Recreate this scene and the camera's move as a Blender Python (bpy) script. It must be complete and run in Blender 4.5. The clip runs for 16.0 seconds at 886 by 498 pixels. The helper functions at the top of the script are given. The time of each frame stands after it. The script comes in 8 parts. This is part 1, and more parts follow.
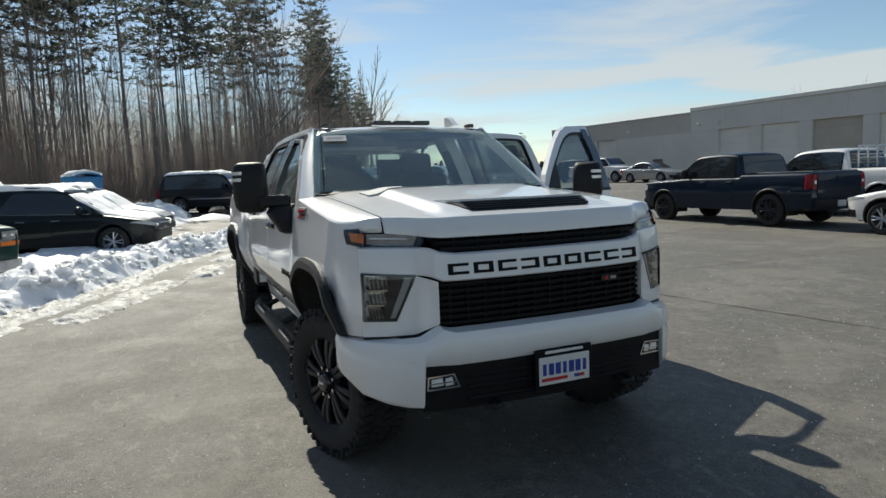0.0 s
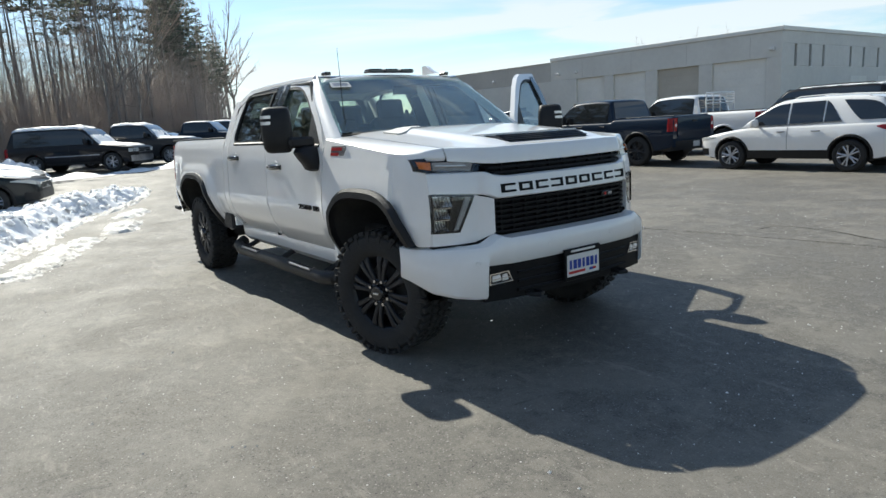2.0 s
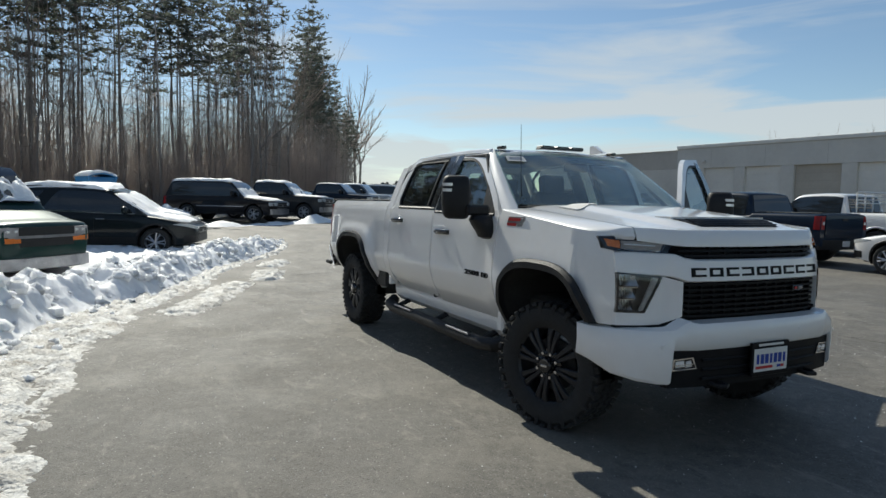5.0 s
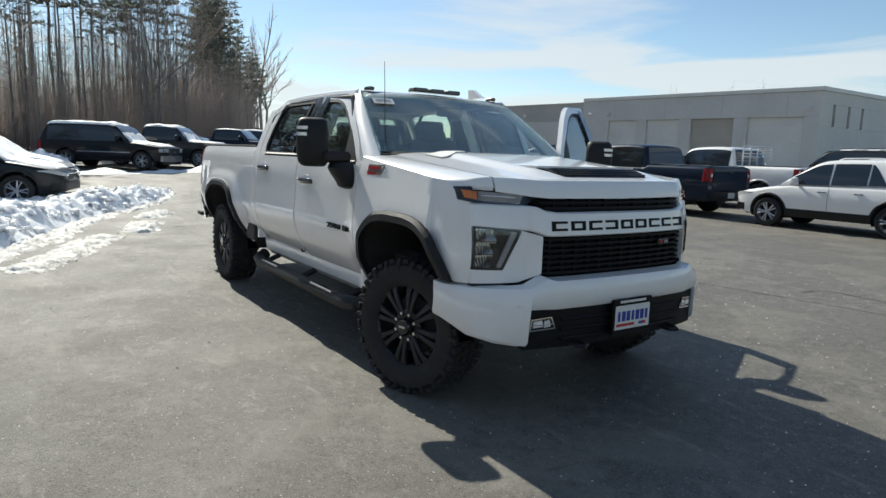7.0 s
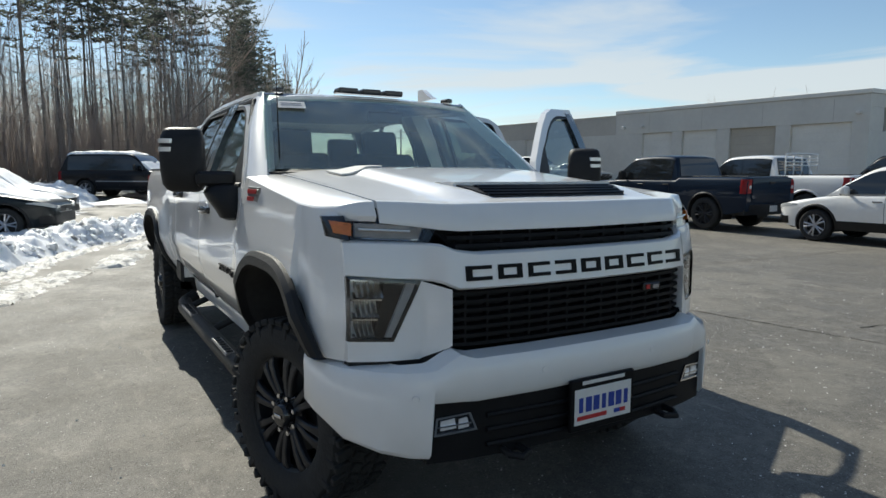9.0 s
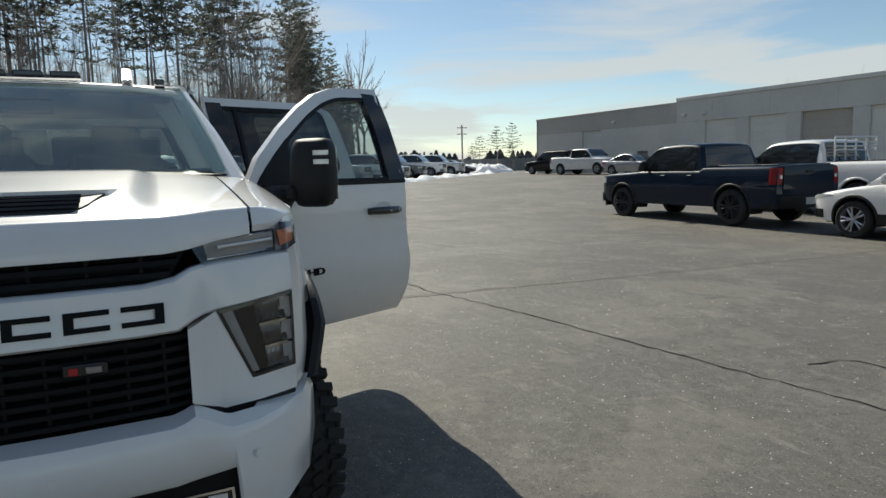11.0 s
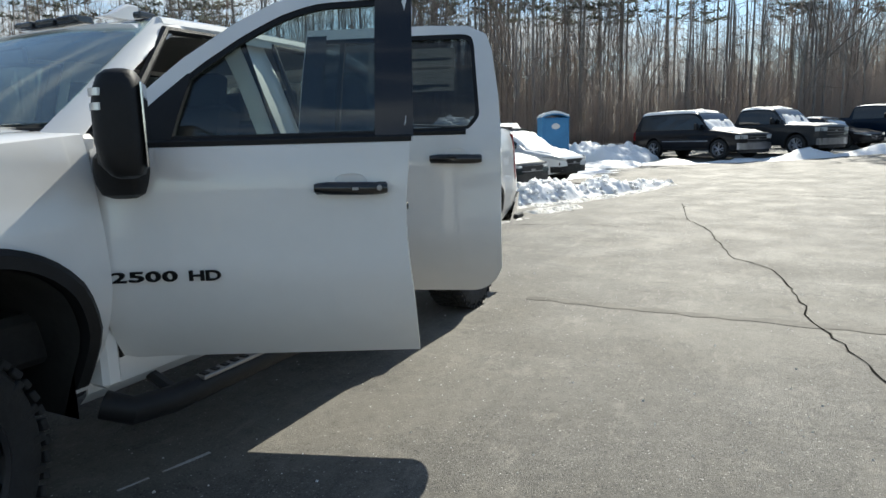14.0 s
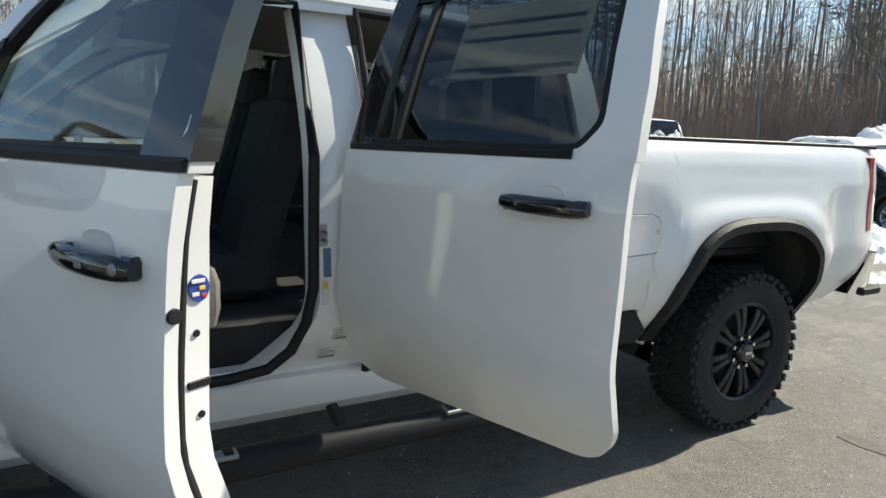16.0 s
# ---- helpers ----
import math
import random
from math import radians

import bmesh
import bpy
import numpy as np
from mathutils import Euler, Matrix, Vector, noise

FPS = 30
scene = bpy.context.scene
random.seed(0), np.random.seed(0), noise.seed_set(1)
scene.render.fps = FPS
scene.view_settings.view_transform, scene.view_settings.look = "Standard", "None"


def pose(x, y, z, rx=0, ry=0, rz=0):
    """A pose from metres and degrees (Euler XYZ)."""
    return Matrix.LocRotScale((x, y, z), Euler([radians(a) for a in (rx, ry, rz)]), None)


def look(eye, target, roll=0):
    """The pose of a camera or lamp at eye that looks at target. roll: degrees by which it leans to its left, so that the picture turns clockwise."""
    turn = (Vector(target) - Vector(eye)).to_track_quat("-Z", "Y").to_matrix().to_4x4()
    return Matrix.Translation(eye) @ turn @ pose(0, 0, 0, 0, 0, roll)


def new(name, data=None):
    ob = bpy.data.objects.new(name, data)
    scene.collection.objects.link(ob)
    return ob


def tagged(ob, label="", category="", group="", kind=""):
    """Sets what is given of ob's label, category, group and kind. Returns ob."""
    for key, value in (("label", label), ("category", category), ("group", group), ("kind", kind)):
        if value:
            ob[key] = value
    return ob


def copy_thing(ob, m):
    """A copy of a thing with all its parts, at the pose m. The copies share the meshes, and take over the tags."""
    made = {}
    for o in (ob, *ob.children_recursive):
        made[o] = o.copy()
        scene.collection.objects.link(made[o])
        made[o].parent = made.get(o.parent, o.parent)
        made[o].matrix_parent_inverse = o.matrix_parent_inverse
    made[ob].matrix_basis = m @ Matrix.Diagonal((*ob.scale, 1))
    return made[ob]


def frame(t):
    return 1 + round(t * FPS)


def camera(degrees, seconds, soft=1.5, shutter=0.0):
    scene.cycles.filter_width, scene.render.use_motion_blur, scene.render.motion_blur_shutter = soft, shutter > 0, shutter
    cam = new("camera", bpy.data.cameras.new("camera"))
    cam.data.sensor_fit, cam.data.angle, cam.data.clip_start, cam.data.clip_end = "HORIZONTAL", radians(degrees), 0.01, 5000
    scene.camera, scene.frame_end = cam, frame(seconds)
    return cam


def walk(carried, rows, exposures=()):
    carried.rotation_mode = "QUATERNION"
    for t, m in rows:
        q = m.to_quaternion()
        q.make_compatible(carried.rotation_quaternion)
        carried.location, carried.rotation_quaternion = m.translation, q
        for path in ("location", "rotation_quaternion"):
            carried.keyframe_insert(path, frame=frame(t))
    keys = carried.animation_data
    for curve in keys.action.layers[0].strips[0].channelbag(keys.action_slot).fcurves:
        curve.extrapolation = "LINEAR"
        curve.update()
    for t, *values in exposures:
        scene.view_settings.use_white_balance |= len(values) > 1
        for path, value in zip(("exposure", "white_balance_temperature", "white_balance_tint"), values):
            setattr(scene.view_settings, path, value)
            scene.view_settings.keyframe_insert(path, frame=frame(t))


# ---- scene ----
cam = camera(69.0, 16.0)

PATH = [
    (0, (3.587, -1.77, 1.539), (1.761, -0.982, 1.328), -2.2),
    (0.5, (3.686, -2.139, 1.494), (1.963, -1.159, 1.232), 0.3),
    (1, (3.683, -2.537, 1.496), (1.985, -1.5, 1.292), -2.2),
    (1.5, (3.652, -2.854, 1.504), (2.036, -1.717, 1.196), 2.6),
    (2, (3.73, -3.06, 1.504), (2.126, -1.925, 1.129), -3.3),
    (2.5, (3.614, -3.341, 1.516), (1.914, -2.296, 1.369), -2.8),
    (3, (3.542, -3.477, 1.523), (1.728, -2.65, 1.356), 2.0),
    (3.5, (3.527, -3.499, 1.531), (1.707, -2.685, 1.368), 1.6),
    (3.7, (3.537, -3.51, 1.527), (1.727, -2.67, 1.402), 1.5),
    (5.8, (3.531, -3.463, 1.491), (1.792, -2.504, 1.26), 1.4),
    (6, (3.517, -3.431, 1.491), (1.8, -2.445, 1.209), 1.1),
    (6.5, (3.49, -3.249, 1.497), (1.773, -2.266, 1.204), 0.0),
    (7, (3.376, -2.973, 1.485), (1.733, -1.87, 1.195), 1.9),
    (7.5, (3.103, -2.737, 1.485), (1.308, -1.888, 1.247), 1.9),
    (8, (2.985, -2.429, 1.484), (1.081, -1.847, 1.288), 2.0),
    (8.5, (2.841, -2.085, 1.463), (0.979, -1.404, 1.201), 1.1),
    (9, (2.728, -1.763, 1.471), (1.013, -0.760, 1.239), 0.1),
    (9.5, (2.788, -1.204, 1.482), (1.237, 0.046, 1.305), 0.6),
    (12, (2.151, 1.525, 1.438), (0.212, 1.912, 1.136), -0.7),
    (12.5, (1.823, 1.945, 1.424), (-0.146, 2.109, 1.115), 1.1),
    (13, (1.618, 2.42, 1.449), (-0.321, 2.012, 1.178), 0.8),
    (13.5, (1.211, 2.786, 1.406), (-0.712, 2.361, 1.062), 1.5),
    (14, (0.861, 3.079, 1.396), (-0.913, 2.217, 1.066), -1.5),
    (14.5, (0.394, 3.241, 1.4), (-1.289, 2.232, 1.015), 0.1),
    (15, (-0.127, 3.275, 1.422), (-1.682, 2.063, 1.086), 0.8),
    (15.5, (-0.616, 3.285, 1.447), (-1.794, 1.696, 1.15), 0.0),
    (16, (-1.045, 3.031, 1.459), (-2.024, 1.318, 1.132), 1.8),
]
EXPOSURES = [(0, 0.4), (1, 0.66), (1.5, 0.82), (2, 0.9), (3, 0.4), (3.5, 0.32), (3.7, 0.3), (6, 0.34), (7, 0.66), (7.5, 0.52), (8, 0.5), (8.5, 0.52), (9, 0.56), (9.7, 0.48), (12, 0.34), (13, 0.38), (14, 0.8), (14.5, 0.92), (15, 0.98), (16, 1.08)]
walk(cam, [(t, look(eye, target, roll)) for t, eye, target, roll in PATH], exposures=[(t, e, float(np.interp(t, [0, 0.5, 2.5, 10, 12, 13, 14, 15, 16], [6750, 6560, 6520, 6600, 7000, 6900, 6600, 6450, 6850])), 4) for t, e in EXPOSURES])

# ---- light ----
SUN_EL = radians(39.5)
world = bpy.data.worlds.new("sky")
scene.world = world
world.use_nodes = True
wn, wl = world.node_tree.nodes, world.node_tree.links
wn.clear()
w_out = wn.new("ShaderNodeOutputWorld")
w_bg = wn.new("ShaderNodeBackground")
w_sky = wn.new("ShaderNodeTexSky")
w_sky.sky_type = "NISHITA"
w_sky.sun_disc = False
w_sky.sun_elevation = SUN_EL
w_sky.sun_rotation = radians(270)
w_sky.air_density, w_sky.dust_density, w_sky.ozone_density = 0.95, 0.15, 2.2
w_bg.inputs["Strength"].default_value = 0.08
# thin streaked cloud, thickest low over the horizon
w_co = wn.new("ShaderNodeTexCoord")
w_sep = wn.new("ShaderNodeSeparateXYZ")
wl.new(w_co.outputs["Generated"], w_sep.inputs[0])
w_map = wn.new("ShaderNodeMapping")
w_map.inputs["Rotation"].default_value = (radians(2.5), radians(-2), 0)
w_map.inputs["Scale"].default_value = (2.0, 2.0, 15)
wl.new(w_co.outputs["Generated"], w_map.inputs["Vector"])
w_noi = wn.new("ShaderNodeTexNoise")
w_noi.inputs["Scale"].default_value = 1.25
w_noi.inputs["Detail"].default_value = 9
w_noi.inputs["Roughness"].default_value = 0.52
w_noi.inputs["Distortion"].default_value = 0.5
wl.new(w_map.outputs[0], w_noi.inputs["Vector"])
w_ram = wn.new("ShaderNodeMapRange")
w_ram.inputs[1].default_value, w_ram.inputs[2].default_value = 0.52, 0.8
wl.new(w_noi.outputs["Fac"], w_ram.inputs[0])
w_hor = wn.new("ShaderNodeMapRange")
w_hor.inputs[1].default_value, w_hor.inputs[2].default_value = 0.06, 0.24
w_hor.inputs[3].default_value, w_hor.inputs[4].default_value = 1.0, 0.0
wl.new(w_sep.outputs["Z"], w_hor.inputs[0])
w_band = wn.new("ShaderNodeMapRange")
w_band.inputs[1].default_value, w_band.inputs[2].default_value = 0.44, 0.56
w_band.inputs[3].default_value, w_band.inputs[4].default_value = 0.0, 1.5
wl.new(w_noi.outputs["Fac"], w_band.inputs[0])
w_hm = wn.new("ShaderNodeMath"); w_hm.operation = "MULTIPLY"
wl.new(w_band.outputs[0], w_hm.inputs[1])
wl.new(w_hor.outputs[0], w_hm.inputs[0])
w_add = wn.new("ShaderNodeMath"); w_add.operation = "ADD"; w_add.use_clamp = True
wl.new(w_ram.outputs[0], w_add.inputs[0]); wl.new(w_hm.outputs[0], w_add.inputs[1])
w_fac = wn.new("ShaderNodeMath"); w_fac.operation = "MULTIPLY"; w_fac.inputs[1].default_value = 0.78
wl.new(w_add.outputs[0], w_fac.inputs[0])
w_mix = wn.new("ShaderNodeMix"); w_mix.data_type = "RGBA"
wl.new(w_fac.outputs[0], w_mix.inputs["Factor"])
wl.new(w_sky.outputs[0], w_mix.inputs["A"])
w_mix.inputs["B"].default_value = (6.3, 6.55, 6.9, 1)
wl.new(w_mix.outputs["Result"], w_bg.inputs["Color"])
wl.new(w_bg.outputs[0], w_out.inputs[0])

sun = new("sun", bpy.data.lights.new("sun", "SUN"))
sun.data.energy, sun.data.angle, sun.data.color = 3.6, radians(0.53), (1.0, 0.95, 0.87)
sun.matrix_world = look((-60 * math.cos(SUN_EL), 0, 60 * math.sin(SUN_EL)), (0, 0, 0))


# ---- materials ----
def mat(name, color, rough=0.5, metal=0.0, coat=0.0, spec=0.5, vary=0.0, scale=6.0, bump=0.0, bscale=60.0, rvary=0.0, alt=None, emit=0.0, rand=0.0):
    """A principled material with variation at two scales in colour, gloss and relief."""
    m = bpy.data.materials.new(name)
    m.use_nodes = True
    n, l = m.node_tree.nodes, m.node_tree.links
    b = n["Principled BSDF"]
    b.inputs["Base Color"].default_value = (*color, 1)
    b.inputs["Roughness"].default_value = rough
    b.inputs["Metallic"].default_value = metal
    b.inputs["Specular IOR Level"].default_value = spec
    b.inputs["Coat Weight"].default_value = coat
    b.inputs["Coat Roughness"].default_value = 0.03
    if emit:
        b.inputs["Emission Color"].default_value = (*color, 1)
        b.inputs["Emission Strength"].default_value = emit
    co = n.new("ShaderNodeTexCoord")
    if vary or alt or rvary or rand:
        big = n.new("ShaderNodeTexNoise")
        big.inputs["Scale"].default_value, big.inputs["Detail"].default_value = scale, 6
        l.new(co.outputs["Object"], big.inputs["Vector"])
        fine = n.new("ShaderNodeTexNoise")
        fine.inputs["Scale"].default_value, fine.inputs["Detail"].default_value = scale * 9, 4
        l.new(co.outputs["Object"], fine.inputs["Vector"])
        add = n.new("ShaderNodeMath")
        add.operation = "ADD"
        l.new(big.outputs["Fac"], add.inputs[0])
        half = n.new("ShaderNodeMath")
        half.operation, half.inputs[1].default_value = "MULTIPLY", 0.5
        l.new(fine.outputs["Fac"], half.inputs[0])
        l.new(half.outputs[0], add.inputs[1])
        rng = n.new("ShaderNodeMapRange")
        rng.inputs[1].default_value, rng.inputs[2].default_value = 0.5, 1.0
        l.new(add.outputs[0], rng.inputs[0])
        lo = alt or tuple(max(0, c * (1 - vary)) for c in color)
        hi = color if alt else tuple(min(1, c * (1 + vary)) for c in color)
        mix = n.new("ShaderNodeMix")
        mix.data_type = "RGBA"
        mix.inputs["A"].default_value, mix.inputs["B"].default_value = (*lo, 1), (*hi, 1)
        l.new(rng.outputs[0], mix.inputs["Factor"])
        src = mix.outputs["Result"]
        if rand:
            info, hsv = n.new("ShaderNodeObjectInfo"), n.new("ShaderNodeHueSaturation")
            rr = n.new("ShaderNodeMapRange")
            rr.inputs[3].default_value, rr.inputs[4].default_value = 1 - rand, 1 + rand
            l.new(info.outputs["Random"], rr.inputs[0])
            l.new(rr.outputs[0], hsv.inputs["Value"])
            l.new(src, hsv.inputs["Color"])
            src = hsv.outputs[0]
        l.new(src, b.inputs["Base Color"])
        if rvary:
            rr = n.new("ShaderNodeMapRange")
            rr.inputs[1].default_value, rr.inputs[2].default_value = 0.4, 1.1
            rr.inputs[3].default_value, rr.inputs[4].default_value = max(0.02, rough - rvary), min(1, rough + rvary)
            l.new(add.outputs[0], rr.inputs[0])
            l.new(rr.outputs[0], b.inputs["Roughness"])
    if bump:
        bn, bt = n.new("ShaderNodeBump"), n.new("ShaderNodeTexNoise")
        bt.inputs["Scale"].default_value, bt.inputs["Detail"].default_value = bscale, 5
        l.new(co.outputs["Object"], bt.inputs["Vector"])
        bn.inputs["Strength"].default_value, bn.inputs["Distance"].default_value = bump, 0.02
        l.new(bt.outputs["Fac"], bn.inputs["Height"])
        l.new(bn.outputs[0], b.inputs["Normal"])
    return m


def paint(name, color, metal=0.0):
    return mat(name, color, rough=0.38, metal=metal, coat=1.0 if color[0] > 0.3 else 0.4, spec=0.5 if color[0] > 0.3 else 0.08, vary=0.03, scale=1.5, rvary=0.06)


def glass(name, tint, gloss=1.0, haze=0.0, base=0.035):
    """A thin pane: what is behind it shows through, tinted, under a clear reflection."""
    m = bpy.data.materials.new(name)
    m.use_nodes = True
    n, l = m.node_tree.nodes, m.node_tree.links
    n.remove(n["Principled BSDF"])
    tr, gl, mx = n.new("ShaderNodeBsdfTransparent"), n.new("ShaderNodeBsdfGlossy"), n.new("ShaderNodeMixShader")
    tr.inputs["Color"].default_value = (*tint, 1)
    gl.inputs["Roughness"].default_value = 0.015
    gl.inputs["Color"].default_value = (gloss, gloss, gloss, 1)
    lw, pw, ma = n.new("ShaderNodeLayerWeight"), n.new("ShaderNodeMath"), n.new("ShaderNodeMath")
    lw.inputs["Blend"].default_value = 0.5
    pw.operation, pw.inputs[1].default_value = "POWER", 4.0
    ma.operation, ma.inputs[1].default_value, ma.inputs[2].default_value = "MULTIPLY_ADD", 0.7, base
    l.new(lw.outputs["Facing"], pw.inputs[0])
    l.new(pw.outputs[0], ma.inputs[0])
    l.new(ma.outputs[0], mx.inputs[0])
    l.new(tr.outputs[0], mx.inputs[1])
    l.new(gl.outputs[0], mx.inputs[2])
    last = mx
    # diffuse grey-green film: dust, and pale sky reflection put into the colour
    if haze:
        df, mh = n.new("ShaderNodeBsdfDiffuse"), n.new("ShaderNodeMixShader")
        df.inputs["Color"].default_value = (0.62, 0.69, 0.66, 1)
        mh.inputs[0].default_value = haze
        l.new(mx.outputs[0], mh.inputs[1])
        l.new(df.outputs[0], mh.inputs[2])
        last = mh
    l.new(last.outputs[0], n["Material Output"].inputs[0])
    return m


def asphalt():
    m = mat("asphalt", (0.1, 0.095, 0.088), rough=0.75, spec=0.6)
    n, l = m.node_tree.nodes, m.node_tree.links
    b = n["Principled BSDF"]
    co = n.new("ShaderNodeTexCoord")

    def noise_(sc, det, rough=0.6, stretch=None):
        t = n.new("ShaderNodeTexNoise")
        t.inputs["Scale"].default_value, t.inputs["Detail"].default_value, t.inputs["Roughness"].default_value = sc, det, rough
        if stretch:
            mp = n.new("ShaderNodeMapping")
            mp.inputs["Scale"].default_value = stretch
            l.new(co.outputs["Object"], mp.inputs["Vector"])
            l.new(mp.outputs[0], t.inputs["Vector"])
        else:
            l.new(co.outputs["Object"], t.inputs["Vector"])
        return t

    def mixc(fac, a, c):
        x = n.new("ShaderNodeMix")
        x.data_type = "RGBA"
        l.new(fac, x.inputs["Factor"])
        for k, s in (("A", a), ("B", c)):
            if isinstance(s, tuple):
                x.inputs[k].default_value = (*s, 1)
            else:
                l.new(s, x.inputs[k])
        return x.outputs["Result"]

    def ramp(src, lo, hi, a=0.0, c=1.0):
        r = n.new("ShaderNodeMapRange")
        r.inputs[1].default_value, r.inputs[2].default_value, r.inputs[3].default_value, r.inputs[4].default_value = lo, hi, a, c
        l.new(src, r.inputs[0])
        return r.outputs[0]

    big = noise_(0.22, 5)
    mid = noise_(1.3, 8, 0.65)
    vor = n.new("ShaderNodeTexVoronoi")
    vor.inputs["Scale"].default_value = 95
    l.new(co.outputs["Object"], vor.inputs["Vector"])
    grit = noise_(260, 2)
    track = noise_(1.0, 4, 0.5, (0.09, 0.5, 1))
    base = mixc(ramp(big.outputs["Fac"], 0.35, 0.68), (0.105, 0.096, 0.08), (0.18, 0.163, 0.136))
    base = mixc(ramp(mid.outputs["Fac"], 0.5, 0.76, 0, 0.42), base, (0.235, 0.21, 0.172))
    base = mixc(ramp(track.outputs["Fac"], 0.5, 0.7, 0, 0.5), base, (0.085, 0.08, 0.072))
    base = mixc(ramp(vor.outputs["Color"], 0.25, 0.95, 0, 0.16), base, (0.26, 0.24, 0.21))
    base = mixc(ramp(grit.outputs["Fac"], 0.6, 0.72, 0, 0.35), base, (0.035, 0.033, 0.03))
    grain = noise_(120, 4, 0.7)
    salt = noise_(3.1, 10, 0.75)
    base = mixc(ramp(salt.outputs["Fac"], 0.57, 0.62, 0, 0.28), base, (0.42, 0.38, 0.31))
    chip = n.new("ShaderNodeTexVoronoi")
    chip.inputs["Scale"].default_value = 150
    l.new(co.outputs["Object"], chip.inputs["Vector"])
    shade = n.new("ShaderNodeSeparateColor")
    l.new(chip.outputs["Color"], shade.inputs[0])
    base = mixc(ramp(shade.outputs[0], 0.5, 0.95, 0, 0.26), base, (0.04, 0.038, 0.034))
    base = mixc(ramp(shade.outputs[1], 0.72, 0.97, 0, 0.3), base, (0.38, 0.36, 0.32))
    pit = n.new("ShaderNodeTexVoronoi")
    pit.inputs["Scale"].default_value = 38
    l.new(co.outputs["Object"], pit.inputs["Vector"])
    base = mixc(ramp(pit.outputs["Distance"], 0.2, 0.1, 0, 0.15), base, (0.03, 0.028, 0.025))
    # scattered pits, and bright salt specks with sun glints painted in, each kind on a few cells only
    for sc_, lo_, hi_, few, amount, tint in ((14, 0.09, 0.05, 0.7, 0.85, (0.68, 0.66, 0.62)), (31, 0.2, 0.13, 0.55, 0.8, (0.022, 0.02, 0.018)), (23, 0.13, 0.08, 0.8, 0.8, (0.62, 0.6, 0.55)), (47, 0.27, 0.17, 0.6, 0.75, (0.03, 0.027, 0.024)), (58, 0.27, 0.16, 0.7, 0.75, (0.5, 0.47, 0.42))):
        dot = n.new("ShaderNodeTexVoronoi")
        dot.inputs["Scale"].default_value = sc_
        l.new(co.outputs["Object"], dot.inputs["Vector"])
        pick = n.new("ShaderNodeSeparateColor")
        l.new(dot.outputs["Color"], pick.inputs[0])
        both = n.new("ShaderNodeMath")
        both.operation = "MULTIPLY"
        l.new(ramp(dot.outputs["Distance"], lo_, hi_, 0, amount), both.inputs[0])
        l.new(ramp(pick.outputs[0], few, few + 0.03), both.inputs[1])
        base = mixc(both.outputs[0], base, tint)
    patch = noise_(0.55, 9, 0.72)
    base = mixc(ramp(patch.outputs["Fac"], 0.5, 0.55, 0, 0.38), base, (0.29, 0.265, 0.22))
    scuff = noise_(1.0, 8, 0.75, (1.1, 4.5, 1))
    base = mixc(ramp(scuff.outputs["Fac"], 0.59, 0.63, 0, 0.4), base, (0.36, 0.33, 0.28))
    scrape = noise_(1.0, 6, 0.7, (6.0, 1.6, 1))
    base = mixc(ramp(scrape.outputs["Fac"], 0.38, 0.33, 0, 0.5), base, (0.06, 0.055, 0.048))
    mott = noise_(11, 7, 0.7)
    base = mixc(ramp(mott.outputs["Fac"], 0.5, 0.68, 0, 0.35), base, (0.3, 0.275, 0.235))
    base = mixc(ramp(mott.outputs["Fac"], 0.46, 0.3, 0, 0.35), base, (0.05, 0.046, 0.04))
    tone = n.new("ShaderNodeHueSaturation")
    tone.inputs["Value"].default_value = 0.8
    l.new(base, tone.inputs["Color"])
    l.new(tone.outputs[0], b.inputs["Base Color"])
    l.new(ramp(mid.outputs["Fac"], 0.3, 0.7, 0.62, 0.8), b.inputs["Roughness"])
    bn = n.new("ShaderNodeBump")
    bn.inputs["Strength"].default_value, bn.inputs["Distance"].default_value = 0.8, 0.008
    l.new(grain.outputs["Fac"], bn.inputs["Height"])
    l.new(bn.outputs[0], b.inputs["Normal"])
    return m


def snow_mat():
    m = mat("snow", (0.97, 0.965, 0.955), rough=0.6, alt=(0.9, 0.895, 0.885), scale=1.6, bump=0.6, bscale=18)
    b = m.node_tree.nodes["Principled BSDF"]
    b.inputs["Subsurface Weight"].default_value = 0.9
    b.inputs["Subsurface Radius"].default_value = (1.0, 1.0, 1.0)
    b.inputs["Subsurface Scale"].default_value = 0.2
    return m


def slush_mat():
    return mat("dirty_slush", (0.85, 0.84, 0.8), rough=0.6, alt=(0.22, 0.19, 0.15), scale=4.2, bump=0.9, bscale=40)


WHITE = paint("white_paint", (0.85, 0.835, 0.81))
BLACK_TRIM = mat("black_plastic", (0.014, 0.014, 0.015), rough=0.5, spec=0.3, vary=0.2, scale=9, bump=0.15, bscale=300)
GLOSS_BLACK = mat("gloss_black", (0.012, 0.012, 0.013), rough=0.12, coat=0.6, vary=0.1, scale=8)
RUBBER = mat("tyre_rubber", (0.02, 0.0195, 0.019), rough=0.82, vary=0.35, scale=5, bump=0.25, bscale=90)
CHROME = mat("chrome", (0.75, 0.75, 0.76), rough=0.1, metal=1.0)
STEEL = mat("dull_steel", (0.35, 0.35, 0.36), rough=0.4, metal=1.0, vary=0.15)
WORN_CHROME = mat("worn_chrome", (0.3, 0.31, 0.33), rough=0.28, metal=0.9, vary=0.25, scale=6)
ALLOY = mat("alloy_wheel", (0.5, 0.5, 0.52), rough=0.3, metal=0.8, vary=0.1)
